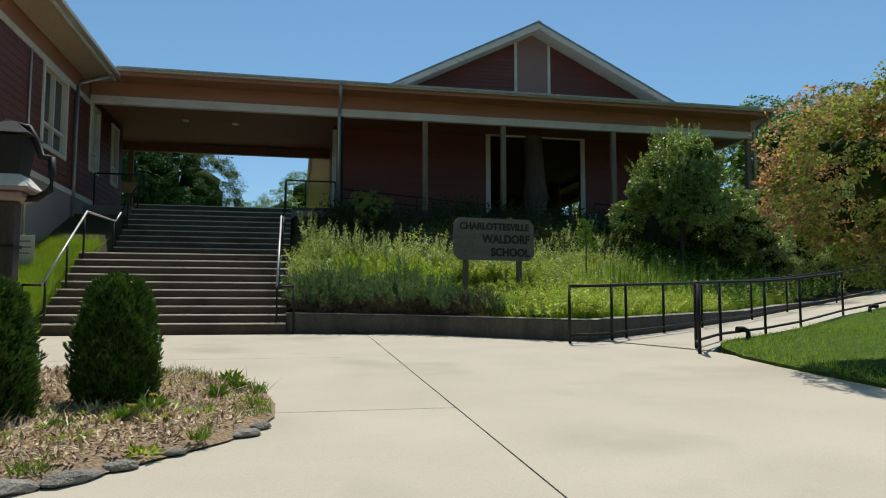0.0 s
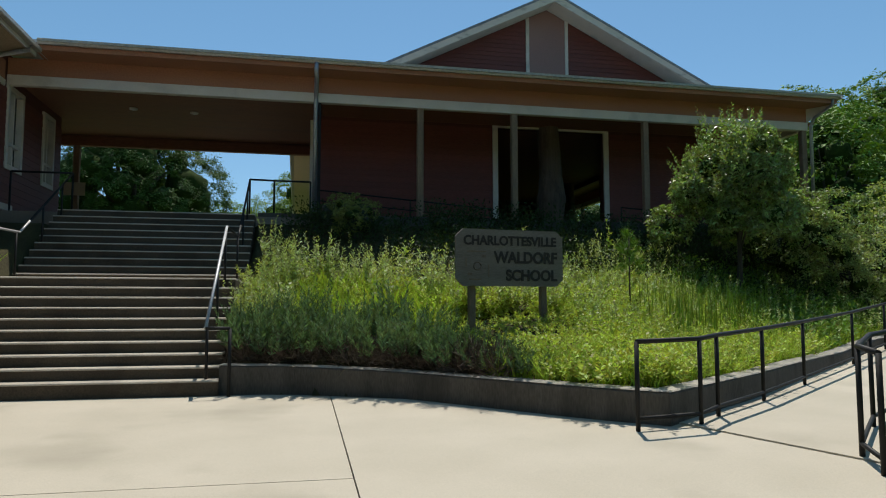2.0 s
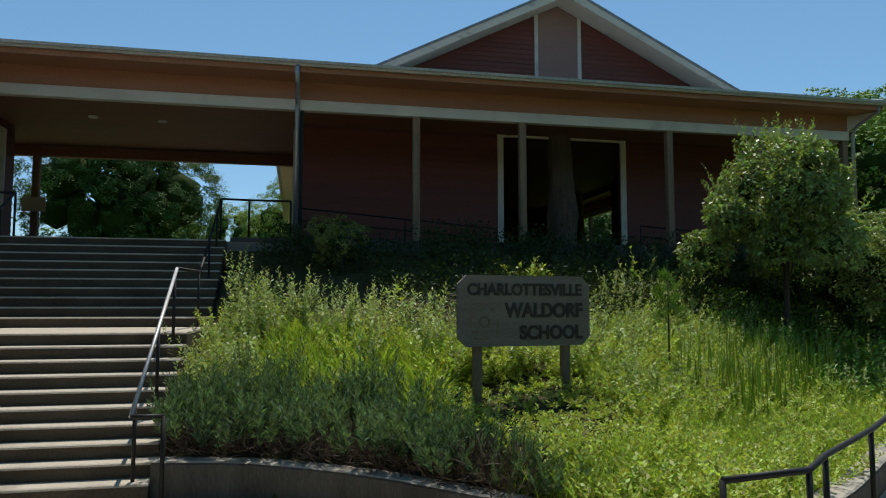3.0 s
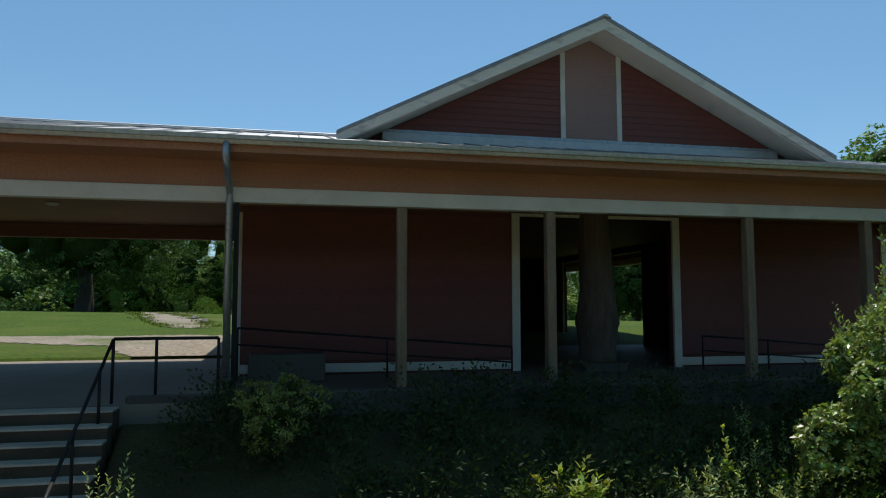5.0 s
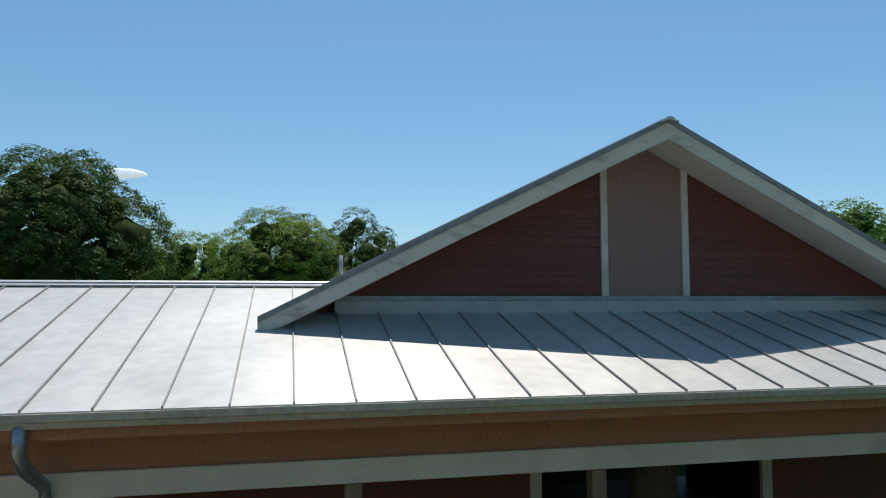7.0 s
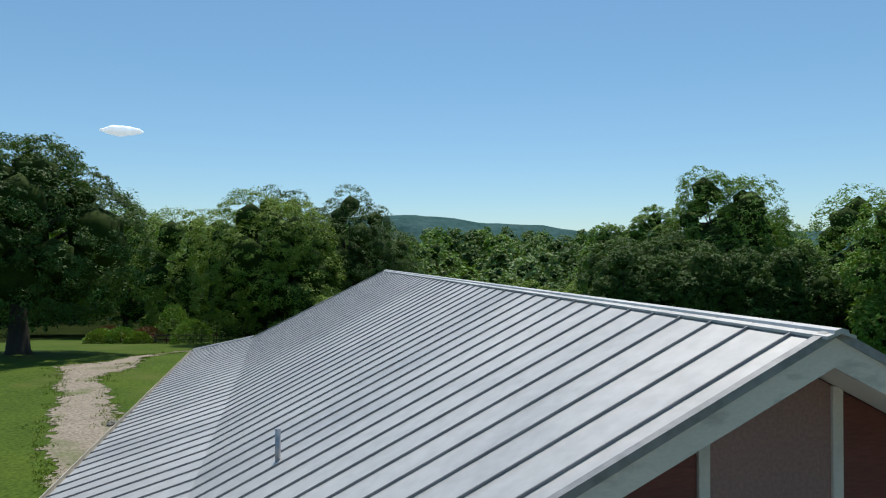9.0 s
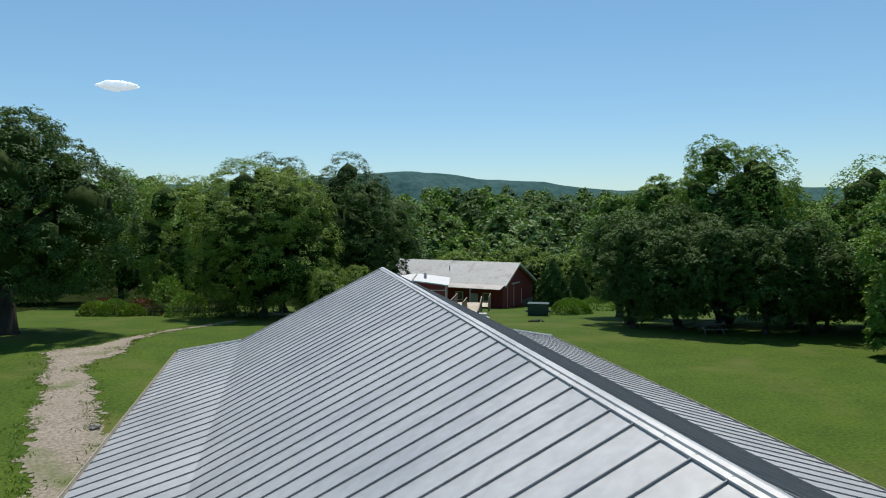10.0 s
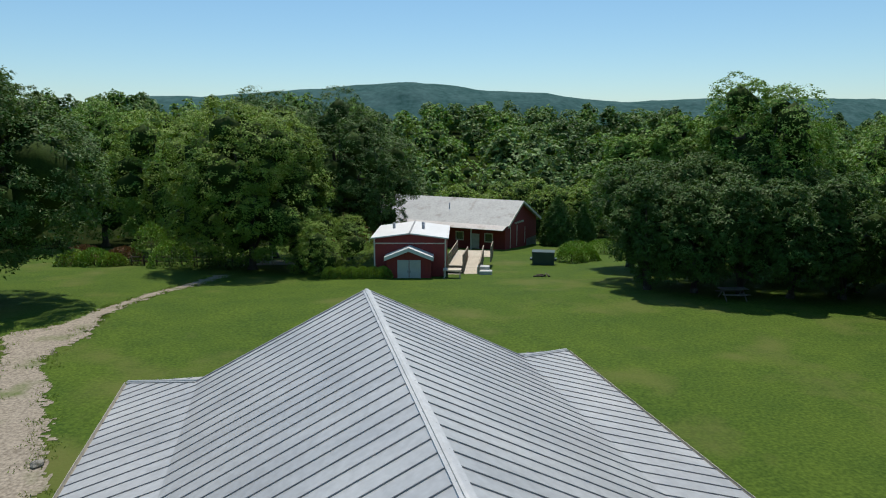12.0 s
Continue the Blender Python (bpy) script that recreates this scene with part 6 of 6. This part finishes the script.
for k, (x, y) in enumerate(((9.2, 84.1), (10.1, 83.9), (11.0, 83.8), (11.9, 83.7), (12.8, 83.6), (13.6, 83.4))):
    mound("hedge_shrub", "low clipped green shrub in the hedge before the shed", x, y, 0.95, 0.75, LEAF_LIGHT, 200 + k, 0.13, 2600, "hedge shrubs")
for k, (x, y, h, r, m) in enumerate(((-14.5, 99, 1.5, 1.6, LEAF_LIGHT), (-12.5, 98.5, 1.7, 1.7, LEAF), (-10.7, 98, 1.2, 1.3, LEAF_LIGHT), (-10.0, 99.5, 1.7, 2.0, LEAF_COPPER), (-14.2, 101, 1.8, 2.2, LEAF_COPPER),
                                  (-5.0, 96, 2.6, 2.2, LEAF), (-2.6, 94.8, 3.4, 2.5, LEAF_DARK), (0.0, 94.5, 3.0, 2.2, LEAF_DARK), (-7.4, 99.5, 4.2, 1.9, LEAF), (34.2, 92.2, 1.5, 1.5, LEAF), (36.4, 93.5, 1.3, 1.3, LEAF),
                                  (38.2, 100, 1.5, 2.2, LEAF), (42, 101, 1.6, 2.4, LEAF))):
    mound("garden_shrub", "rounded garden shrub at the lawn's far edge", x, y, h, r, m, 220 + k, 0.2, 2300, "garden shrubs")
fence = thing("garden_fence", "dark rustic rail fence along the garden", "fence", on_ground(-6, 97))
for k in range(9):
    x, y = -9.0 + k * 1.2, 97.8 - k * 0.35
    part("post", a_tube([Vector(on_ground(x, y)) - Vector((0, 0, 0.1)), Vector(on_ground(x, y)) + Vector((0, 0, 1.0))], 0.07, 6), BARK, fence)
for h in (0.45, 0.85):
    part("rail", a_tube([Vector(on_ground(-9.0, 97.8)) + Vector((0, 0, h)), Vector(on_ground(0.6, 95.0)) + Vector((0, 0, h))], 0.05, 6), BARK, fence)
play = thing("play_frame", "pale timber rail frame by a sandy patch under the trees", "play frame", on_ground(2.6, 96))
for k in range(4):
    b0 = Vector(on_ground(1.6 + 0.9 * k, 95.5 + 0.3 * k))
    part("post", a_tube([b0 - Vector((0, 0, 0.1)), b0 + Vector((0, 0, 1.3))], 0.07, 6), DECK, play)
part("rail", a_tube([Vector(on_ground(1.6, 95.5)) + Vector((0, 0, 0.9)), Vector(on_ground(4.3, 96.4)) + Vector((0, 0, 1.5))], 0.06, 6), DECK, play)
part("sand", slab([(*on_ground(2.6, 95.6)[:2], ground_z(2.6, 95.6) + 0.04), (*on_ground(6.4, 95.2)[:2], ground_z(6.4, 95.2) + 0.04), (*on_ground(6.8, 99)[:2], ground_z(6.8, 99) + 0.04), (*on_ground(3.2, 100)[:2], ground_z(3.2, 100) + 0.04)], Vector((0, 0, -0.1))), GRAVEL, play, "sandy patch")


# ==== small cloud ====
def cloud():
    rng = np.random.default_rng(3)
    bm = bmesh.new()
    for k in range(60):
        u = rng.uniform(-1, 1)
        r = 15 * (1 - 0.8 * u * u) * rng.uniform(0.7, 1.05)
        m = Matrix.LocRotScale((-462 + 54 * u, 2200 + rng.uniform(-20, 20), 374 + rng.uniform(-3, 4) * (1 - abs(u))), None, (r * 1.7, r, r * 0.85))
        bmesh.ops.create_icosphere(bm, subdivisions=2, radius=1, matrix=m)
    for f in bm.faces:
        f.smooth = True
    return bm


CLOUD = bpy.data.materials.new("glowing_white_cloud")
CLOUD.use_nodes = True
CLOUD.node_tree.nodes["Principled BSDF"].inputs["Base Color"].default_value = (0.9, 0.9, 0.92, 1)
CLOUD.node_tree.nodes["Principled BSDF"].inputs["Roughness"].default_value = 1.0
# Emission stands in for sunlight that the cloud would scatter.
CLOUD.node_tree.nodes["Principled BSDF"].inputs["Emission Color"].default_value = (0.8, 0.9, 1.0, 1)
CLOUD.node_tree.nodes["Principled BSDF"].inputs["Emission Strength"].default_value = 0.6
tagged(part("cloud", cloud(), CLOUD), "single small white cloud in the clear sky", "cloud", kind="structure")

# ==== gravel path ====
PATH_LINE = [(-1.6, 42.0, 0.3), (-1.9, 43.3, 0.9), (-3.6, 50.2, 1.2), (-5.6, 57.6, 0.95), (-6.7, 61.6, 1.0), (-7.0, 66.0, 1.7), (-5.6, 68.8, 0.7), (-4.8, 73.0, 0.45), (-3.4, 78.2, 0.5), (-1.2, 83, 0.55), (0.2, 88, 0.75)]


def patchy(spots, step, depth):
    """Loose gravel as a sheet of small uneven cells, thinned out to patches towards its edges."""
    bm = bmesh.new()
    cells, corner = {}, {}
    for x, y, inside in spots:
        key = (round(x / step), round(y / step))
        cells[key] = max(inside, cells.get(key, -9))

    def vert(i, j):
        if (i, j) not in corner:
            x, y = i * step + 0.4 * step * noise.noise((i * 0.7, j * 0.7, 1)), j * step + 0.4 * step * noise.noise((i * 0.7, j * 0.7, 5))
            corner[(i, j)] = bm.verts.new((x, y, ground_z(x, y) + depth))
        return corner[(i, j)]

    for (i, j), inside in sorted(cells.items()):
        x, y = i * step, j * step
        ragged = 0.55 * noise.noise((x * 0.5, y * 0.5, 3)) + 0.45 * noise.noise((x * 1.7, y * 1.7, 8)) + 0.35 * noise.noise((x * 5, y * 5, 4))
        if inside + ragged > 0:
            bm.faces.new((vert(i, j), vert(i + 1, j), vert(i + 1, j + 1), vert(i, j + 1)))
    return bm


def gravel_strip():
    spots = []
    for a, b in zip(PATH_LINE, PATH_LINE[1:]):
        n_ = int(math.hypot(b[0] - a[0], b[1] - a[1]) / 0.1)
        for k in range(n_):
            x, y, w = [p + (q - p) * k / n_ for p, q in zip(a, b)]
            w *= 1.05 + 0.3 * noise.noise((y * 0.3, 2, 0))
            for v in np.arange(-w - 0.7, w + 0.7, 0.1):
                spots.append((x + v, y, 1.1 * (w - abs(v)) / (0.4 + 0.5 * w)))
    return patchy(spots, 0.12, 0.02)


tagged(part("gravel_path", gravel_strip(), GRAVEL), "worn pale gravel path crossing the lawn", "path", kind="structure")


def gravel_yard():
    spots = []
    for x in np.arange(-10.5, 1.4, 0.11):
        lo = float(np.interp(x, [-9.5, -6, -2.9, -1.6, 1.4], [36.0, 35.2, 33.6, 30.2, 29.0]))
        hi = float(np.interp(x, [-9.5, -6.5, -0.7, 1.4], [38.6, 38.0, 37.6, 37.4]))
        for y in np.arange(30.4, 39.4, 0.11):
            spots.append((x, y, 1.3 * min(y - lo, hi - y, 0.8)))
    return patchy(spots, 0.12, 0.02)


tagged(part("gravel_yard", gravel_yard(), GRAVEL), "bare gravelly earth behind the breezeway", "path", kind="structure")

# ==== mulch bed ====
BED = [(0.15, 6.4), (0.14, 6.9), (0.05, 7.45), (-0.18, 8.02), (-0.7, 8.6), (-2.05, 9.05), (-3.6, 9.2), (-4.6, 7.6), (-3.4, 5.6), (-1.6, 4.85), (-1.0, 4.85), (-0.66, 5.05), (-0.38, 5.38), (-0.1, 5.7), (0.06, 6.05)]


def in_bed(x, y, grow=0.0):
    cx, cy = -1.6, 7.0
    x, y = cx + (x - cx) / (1 + grow), cy + (y - cy) / (1 + grow)
    inside = False
    for (x0, y0), (x1, y1) in zip(BED, BED[1:] + BED[:1]):
        if (y0 > y) != (y1 > y) and x < (x1 - x0) * (y - y0) / (y1 - y0) + x0:
            inside = not inside
    return inside


def bed_z(x, y):
    d = min(math.hypot(x - a, y - b) for a, b in BED)
    return front_z(x, y) + 0.03 + 0.06 * clamp(d / 0.5) + 0.02 * noise.noise((x * 3, y * 3, 1))


def bed_mesh():
    bm = bmesh.new()
    rim = [bm.verts.new((x, y, front_z(x, y) + 0.012)) for x, y in BED]
    prev = rim
    for s in (0.93, 0.85, 0.7, 0.45):
        ring = []
        for x, y in BED:
            px, py = -1.6 + (x + 1.6) * s, 7.0 + (y - 7.0) * s
            ring.append(bm.verts.new((px, py, bed_z(px, py))))
        for k in range(len(BED)):
            bm.faces.new((prev[k], prev[(k + 1) % len(BED)], ring[(k + 1) % len(BED)], ring[k]))
        prev = ring
    c = bm.verts.new((-1.6, 7.0, bed_z(-1.6, 7.0)))
    for k in range(len(BED)):
        bm.faces.new((prev[k], prev[(k + 1) % len(BED)], c))
    bmesh.ops.recalc_face_normals(bm, faces=bm.faces)
    return bm


tagged(part("mulch_bed", bed_mesh(), MULCH), "bark mulch bed set into the forecourt", "flower bed", kind="structure")
rm = np.random.default_rng(77)


def bed_spots(count, x0=-3.0, x1=0.2, y0=4.8, y1=9.1, shrink=-0.06):
    got = []
    while len(got) < count:
        x, y = rm.uniform(x0, x1), rm.uniform(y0, y1)
        if in_bed(x, y, shrink):
            got.append((x, y, bed_z(x, y)))
    return np.array(got)


cp = bed_spots(12000)
stuff("bark_chips", leaves(rm, cp + np.array([0, 0, 0.006]), np.tile([0.0, 0.0, 0.12], (len(cp), 1)), 0.055, 0.3, 0.0, 1.0, 0.8), CHIP, "loose bark chips and dry straw covering the bed", "mulch")
STRAW = material("straw", (0.46, 0.37, 0.23), (0.66, 0.57, 0.40), 0.9, 3, 30, 0, island=0.35)
stuff("dry_straw", np.concatenate([leaves(rm, bed_spots(1500) + np.array([0, 0, 0.012]), np.tile([0.6, 0.3, 0.05], (1500, 1)), 0.15, 0.045, 0.05, 0.6, 0.9), leaves(rm, bed_spots(500) + np.array([0, 0, 0.01]), np.tile([0.0, 0.0, 0.5], (500, 1)), 0.12, 0.05, 0.4, 0.7, 0.0)]), STRAW, "pale dry grass straw in the bed", "mulch")
sp, lv = [], []
for k in range(46):
    if k < 12:
        cx, cy = ((-0.28, 7.76), (0.0, 6.6), (-0.15, 6.95), (-0.25, 5.6), (-0.6, 7.9), (0.02, 7.1), (-0.5, 5.35), (-0.95, 5.0), (-0.45, 7.3), (-1.1, 5.9), (-0.85, 6.0), (-1.5, 5.6))[k]
    else:
        cx, cy = bed_spots(1, -1.5, 0.15, 4.9, 8.6, -0.02)[0][:2]
    n_, r = int(rm.integers(20, 60)), rm.uniform(0.05, 0.16)
    a, q = rm.uniform(0, 6.28, n_), np.sqrt(rm.uniform(0, 1, n_))
    at = np.stack([cx + np.cos(a) * q * r, cy + np.sin(a) * q * r, np.array([bed_z(cx, cy)] * n_)], 1)
    if k % 2:
        sp.append(at)
    else:
        lv.append(leaves(rm, at, np.stack([np.cos(a) * 0.7, np.sin(a) * 0.7, np.full(n_, 0.5)], 1), 0.055, 0.35, 0.15, 0.4, 0.5))
stuff("bed_weeds", blades(rm, np.concatenate(sp), 0.085, 0.010, 0.7), LEAF_LIGHT, "thin grass tufts sprouting from the mulch", "weeds", 3)
stuff("bed_weeds", np.concatenate(lv), WEED, "small leafy yellow-green weeds in the mulch", "weeds")


def flower(x, y, s):
    base = Vector((x, y, bed_z(x, y)))
    t = thing("dandelion", "yellow dandelion with narrow green leaves", "flower", base, "dandelions")
    rng = np.random.default_rng(s)
    part("stem", a_tube([base - Vector((0, 0, 0.01)), base + Vector((0.01, 0, 0.085))], 0.0035, 5), GRASS, t)
    k = 46
    a = rng.uniform(0, 6.28, k)
    at = np.tile(np.array(base) + np.array([0.01, 0, 0.085]), (k, 1))
    part("petals", quads_mesh("petals", leaves(rng, at, np.stack([np.cos(a), np.sin(a), np.full(k, 0.55)], 1), 0.026, 0.3, 0.0, 0.15), YELLOW), None, t)
    k = 60
    a = rng.uniform(0, 6.28, k)
    at = np.stack([x + np.cos(a) * 0.03, y + np.sin(a) * 0.03, np.full(k, base.z)], 1)
    part("leaves", quads_mesh("leaves", leaves(rng, at, np.stack([np.cos(a) * 0.5, np.sin(a) * 0.5, np.full(k, 0.7)], 1), 0.11, 0.22, 0.1, 0.3), LEAF), None, t)


for k, (x, y) in enumerate(((-0.74, 6.05), (-0.67, 6.4), (-0.29, 6.93), (-0.16, 7.35), (-0.27, 7.7))):
    flower(x, y, k)


def stone(x, y, r, s):
    rng = random.Random(s)
    bm = bmesh.new()
    bmesh.ops.create_icosphere(bm, subdivisions=2, radius=1)
    for v in bm.verts:
        n_ = noise.noise(v.co * 1.6 + Vector((s, 0, 0)))
        v.co = Vector((v.co.x * r * 1.4, v.co.y * r * 0.8, max(v.co.z, -0.4) * r * 0.42)) * (1 + 0.3 * n_)
    bm.transform(pose(x, y, front_z(x, y) + 0.02, 0, 0, rng.uniform(-15, 15) + math.degrees(math.atan2(0.3, 0.5))))
    t = tagged(part("edging_stone", bm, STONE), "flat grey edging stone at the rim of the bed", "stone", "edging stones")


for k, (x, y, r) in enumerate(((-1.0, 4.84, 0.10), (-0.76, 4.98, 0.10), (-0.58, 5.17, 0.07), (-0.36, 5.42, 0.05), (0.0, 5.85, 0.07), (0.07, 6.05, 0.06), (-1.28, 4.8, 0.11), (-1.55, 4.85, 0.11), (-1.75, 7.6, 0.12), (-1.45, 7.45, 0.1))):
    stone(x, y, r, k + 1)


def bush(base, h, r0, r1, seed):
    """A clipped shrub: small leaves over a blunt barrel shape."""
    rng = np.random.default_rng(seed)
    th = thing("boxwood", "clipped dark green boxwood shrub in the mulch bed", "shrub", base, "boxwood shrubs")
    part("trunk", a_tube([Vector(base) - Vector((0, 0, 0.05)), Vector(base) + Vector((0.01, 0, h * 0.7))], [0.03, 0.012], 6), BARK, th)
    k = 26000
    t = rng.uniform(0, 1, k)
    a = rng.uniform(0, 2 * math.pi, k)
    ring = [Vector(base) + Vector((0, 0, z * h)) for z in (0.03, 0.12, 0.45, 0.8, 0.93)]
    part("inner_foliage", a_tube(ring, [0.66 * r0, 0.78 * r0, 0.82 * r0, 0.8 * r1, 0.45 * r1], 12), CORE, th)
    prof = np.interp(t, [0, 0.1, 0.45, 0.8, 0.95, 1.0], [r0 * 0.82, r0 * 0.95, r0, r1, r1 * 0.7, 0.04])
    lump = 1 + 0.07 * np.sin(a * 5 + t * 9) + 0.07 * np.sin(a * 13 - t * 21) + 0.05 * np.sin(a * 7 + t * 37)
    rr = prof * lump * rng.uniform(0.3, 1.0, k) ** 0.3
    top = 1 + 0.05 * np.sin(a * 4 + seed)
    p = np.stack([base[0] + np.cos(a) * rr, base[1] + np.sin(a) * rr, base[2] + t * h * top], 1)
    o = np.stack([np.cos(a) * 0.6, np.sin(a) * 0.6, np.full(k, 0.9)], 1)
    part("foliage", quads_mesh("foliage", leaves(rng, p, o, 0.042, 0.26, 0.05, 0.32), BOX), None, th)


bush((-0.99, 6.78, front_z(-1, 6.8) + 0.05), 0.9, 0.285, 0.215, 1)
bush((-1.62, 6.15, front_z(-1.6, 6.1) + 0.05), 0.88, 0.30, 0.225, 2)

# ==== post lantern, plaque, small fixtures ====
LXP, LYP = -1.78, 6.85
lamp = thing("post_lantern", "dark lantern with scrolled arms on a timber post", "lamp", (LXP, LYP, -0.2))
DARK_WOOD = material("dark_timber", (0.03, 0.024, 0.02), (0.06, 0.048, 0.04), 0.8, 3, 40, 0.4, stretch=(3, 3, 0.4))


def pyramid(z0, z1, r0, r1):
    bm = bmesh.new()
    a = [bm.verts.new((LXP + sx * r0, LYP + sy * r0, z0)) for sx, sy in ((-1, -1), (1, -1), (1, 1), (-1, 1))]
    b = [bm.verts.new((LXP + sx * r1, LYP + sy * r1, z1)) for sx, sy in ((-1, -1), (1, -1), (1, 1), (-1, 1))]
    for k in range(4):
        bm.faces.new((a[k], a[(k + 1) % 4], b[(k + 1) % 4], b[k]))
    bm.faces.new(a[::-1])
    bm.faces.new(b)
    return bm


part("post", a_box(LXP - 0.07, LXP + 0.07, LYP - 0.07, LYP + 0.07, -0.25, 1.26, bevel=0.01), DARK_WOOD, lamp)
part("collar", a_box(LXP - 0.08, LXP + 0.08, LYP - 0.08, LYP + 0.08, 0.92, 0.945), BLACK, lamp)
part("cap_block", a_box(LXP - 0.13, LXP + 0.13, LYP - 0.13, LYP + 0.13, 1.26, 1.33, bevel=0.02), STUCCO, lamp, "pale weathered cap block")
part("base_plate", pyramid(1.33, 1.35, 0.20, 0.20), STUCCO, lamp, "pale base plate")
part("base_slope", pyramid(1.35, 1.45, 0.19, 0.105), TRIM, lamp, "white sloped base")
part("lantern", pyramid(1.45, 1.73, 0.10, 0.13), BLACK, lamp, "black lantern body")
part("lantern_roof", pyramid(1.74, 1.85, 0.175, 0.035), BLACK, lamp)
part("arm", a_tube([(LXP + 0.02, LYP, 1.28), (LXP + 0.19, LYP, 1.29), (LXP + 0.28, LYP, 1.36), (LXP + 0.29, LYP, 1.46), (LXP + 0.28, LYP, 1.60)], 0.026, 8), BLACK, lamp)
part("arm", a_tube([(LXP + 0.28, LYP, 1.59), (LXP + 0.21, LYP, 1.60), (LXP + 0.17, LYP, 1.72), (LXP + 0.12, LYP, 1.81), (LXP - 0.05, LYP, 1.85)], 0.026, 8), BLACK, lamp)

plaque = thing("notice_board", "small white notice board low by the wall", "sign", (-5.1, 16.6, 1.15))
part("stake", a_box(-5.12, -5.06, 16.68, 16.72, 0.9, 1.95), TRIM, plaque)
part("panel", a_box(-5.33, -4.87, 16.66, 16.68, 1.3, 1.92, bevel=0.004), TRIM, plaque)
for z, w in ((1.8, 0.3), (1.68, 0.34), (1.56, 0.26)):
    part("text_bar", a_box(-5.1 - w / 2, -5.1 + w / 2, 16.653, 16.662, z - 0.015, z + 0.015), STUCCO, plaque)


def spotlight(x, y, z, turn):
    t = thing("lawn_spotlight", "small black spotlight staked in the grass", "spotlight", (x, y, z), "lawn spotlights")
    m = pose(x, y, z, 0, 0, turn)
    part("stake", local(m, a_tube([(0, 0, -0.05), (0, 0, 0.12)], 0.035, 8)), BLACK, t)
    part("head", local(m, a_tube([(0.0, 0, 0.13), (-0.1, 0, 0.16), (-0.2, 0, 0.15)], [0.03, 0.04, 0.05], 8)), BLACK, t)


spotlight(6.75, 10.45, front_z(6.75, 10.45) + 0.03, 10)
spotlight(11.4, 13.2, front_z(11.4, 13.2) + 0.03, 190)
for x, y in ((-3.28, 24.5), (-1.75, 24.6)):
    cl = thing("ceiling_light", "small round light fixture on the breezeway ceiling", "ceiling light", (x, y, 6.42), "ceiling lights")
    part("rim", a_tube([(x, y, 6.42), (x, y, 6.39)], 0.11, 14), TRIM, cl)
    part("diffuser", a_tube([(x, y, 6.39), (x, y, 6.375)], [0.09, 0.06], 14), WHITE_ROOF, cl)
cond = thing("conduit", "thin pale conduit pipe on the stucco wall", "pipe", (-5.4, 17.0, 2.2))
part("pipe", a_tube([(-5.40, 17.55, 2.0), (-5.40, 17.55, 6.05)], 0.022, 8), TRIM, cond)
hang = thing("wall_notice", "small cream notice on the breezeway post", "sign", (-5.65, 27.95, 5.0))
part("panel", a_box(-5.95, -5.35, 27.96, 27.99, 4.55, 4.95), CREAM, hang)
for k, (x, y) in enumerate(((-1.6, 46.5), (-2.5, 50.2))):
    bm = bmesh.new()
    bmesh.ops.create_icosphere(bm, subdivisions=2, radius=0.22)
    for v in bm.verts:
        v.co *= 1 + 0.35 * noise.noise(v.co * 6 + Vector((k, 0, 0)))
        v.co.z *= 0.6
    bm.transform(Matrix.Translation((x, y, ground_z(x, y) + 0.08)))
    tagged(part("field_stone", bm, STONE), "rough grey stone lying by the path", "stone", "path stones")


# ==== grass growing into the gravel ====
def path_grass():
    rng = np.random.default_rng(77)
    spots = []
    for (xa, ya, wa), (xb, yb, wb) in zip(PATH_LINE, PATH_LINE[1:]):
        for _ in range(int(14 * math.hypot(xb - xa, yb - ya))):
            t = rng.uniform()
            x, y, w = xa + (xb - xa) * t, ya + (yb - ya) * t, wa + (wb - wa) * t
            cx = x + w * rng.choice([-1, 1]) * abs(rng.normal(1.05, 0.28))
            if noise.noise((cx * 0.9, y * 0.6, 9)) > -0.15:
                for _ in range(9):
                    spots.append((cx + rng.normal(0, 0.16), y + rng.normal(0, 0.16)))
    at = np.array([(x, y, ground_z(x, y) + 0.01) for x, y in spots])
    return blades(rng, at, 0.09, 0.05, 0.7)


stuff("path_grass", path_grass(), LAWN_BLADE, "ragged grass tufts growing into the gravel's edges", "grass", 3)
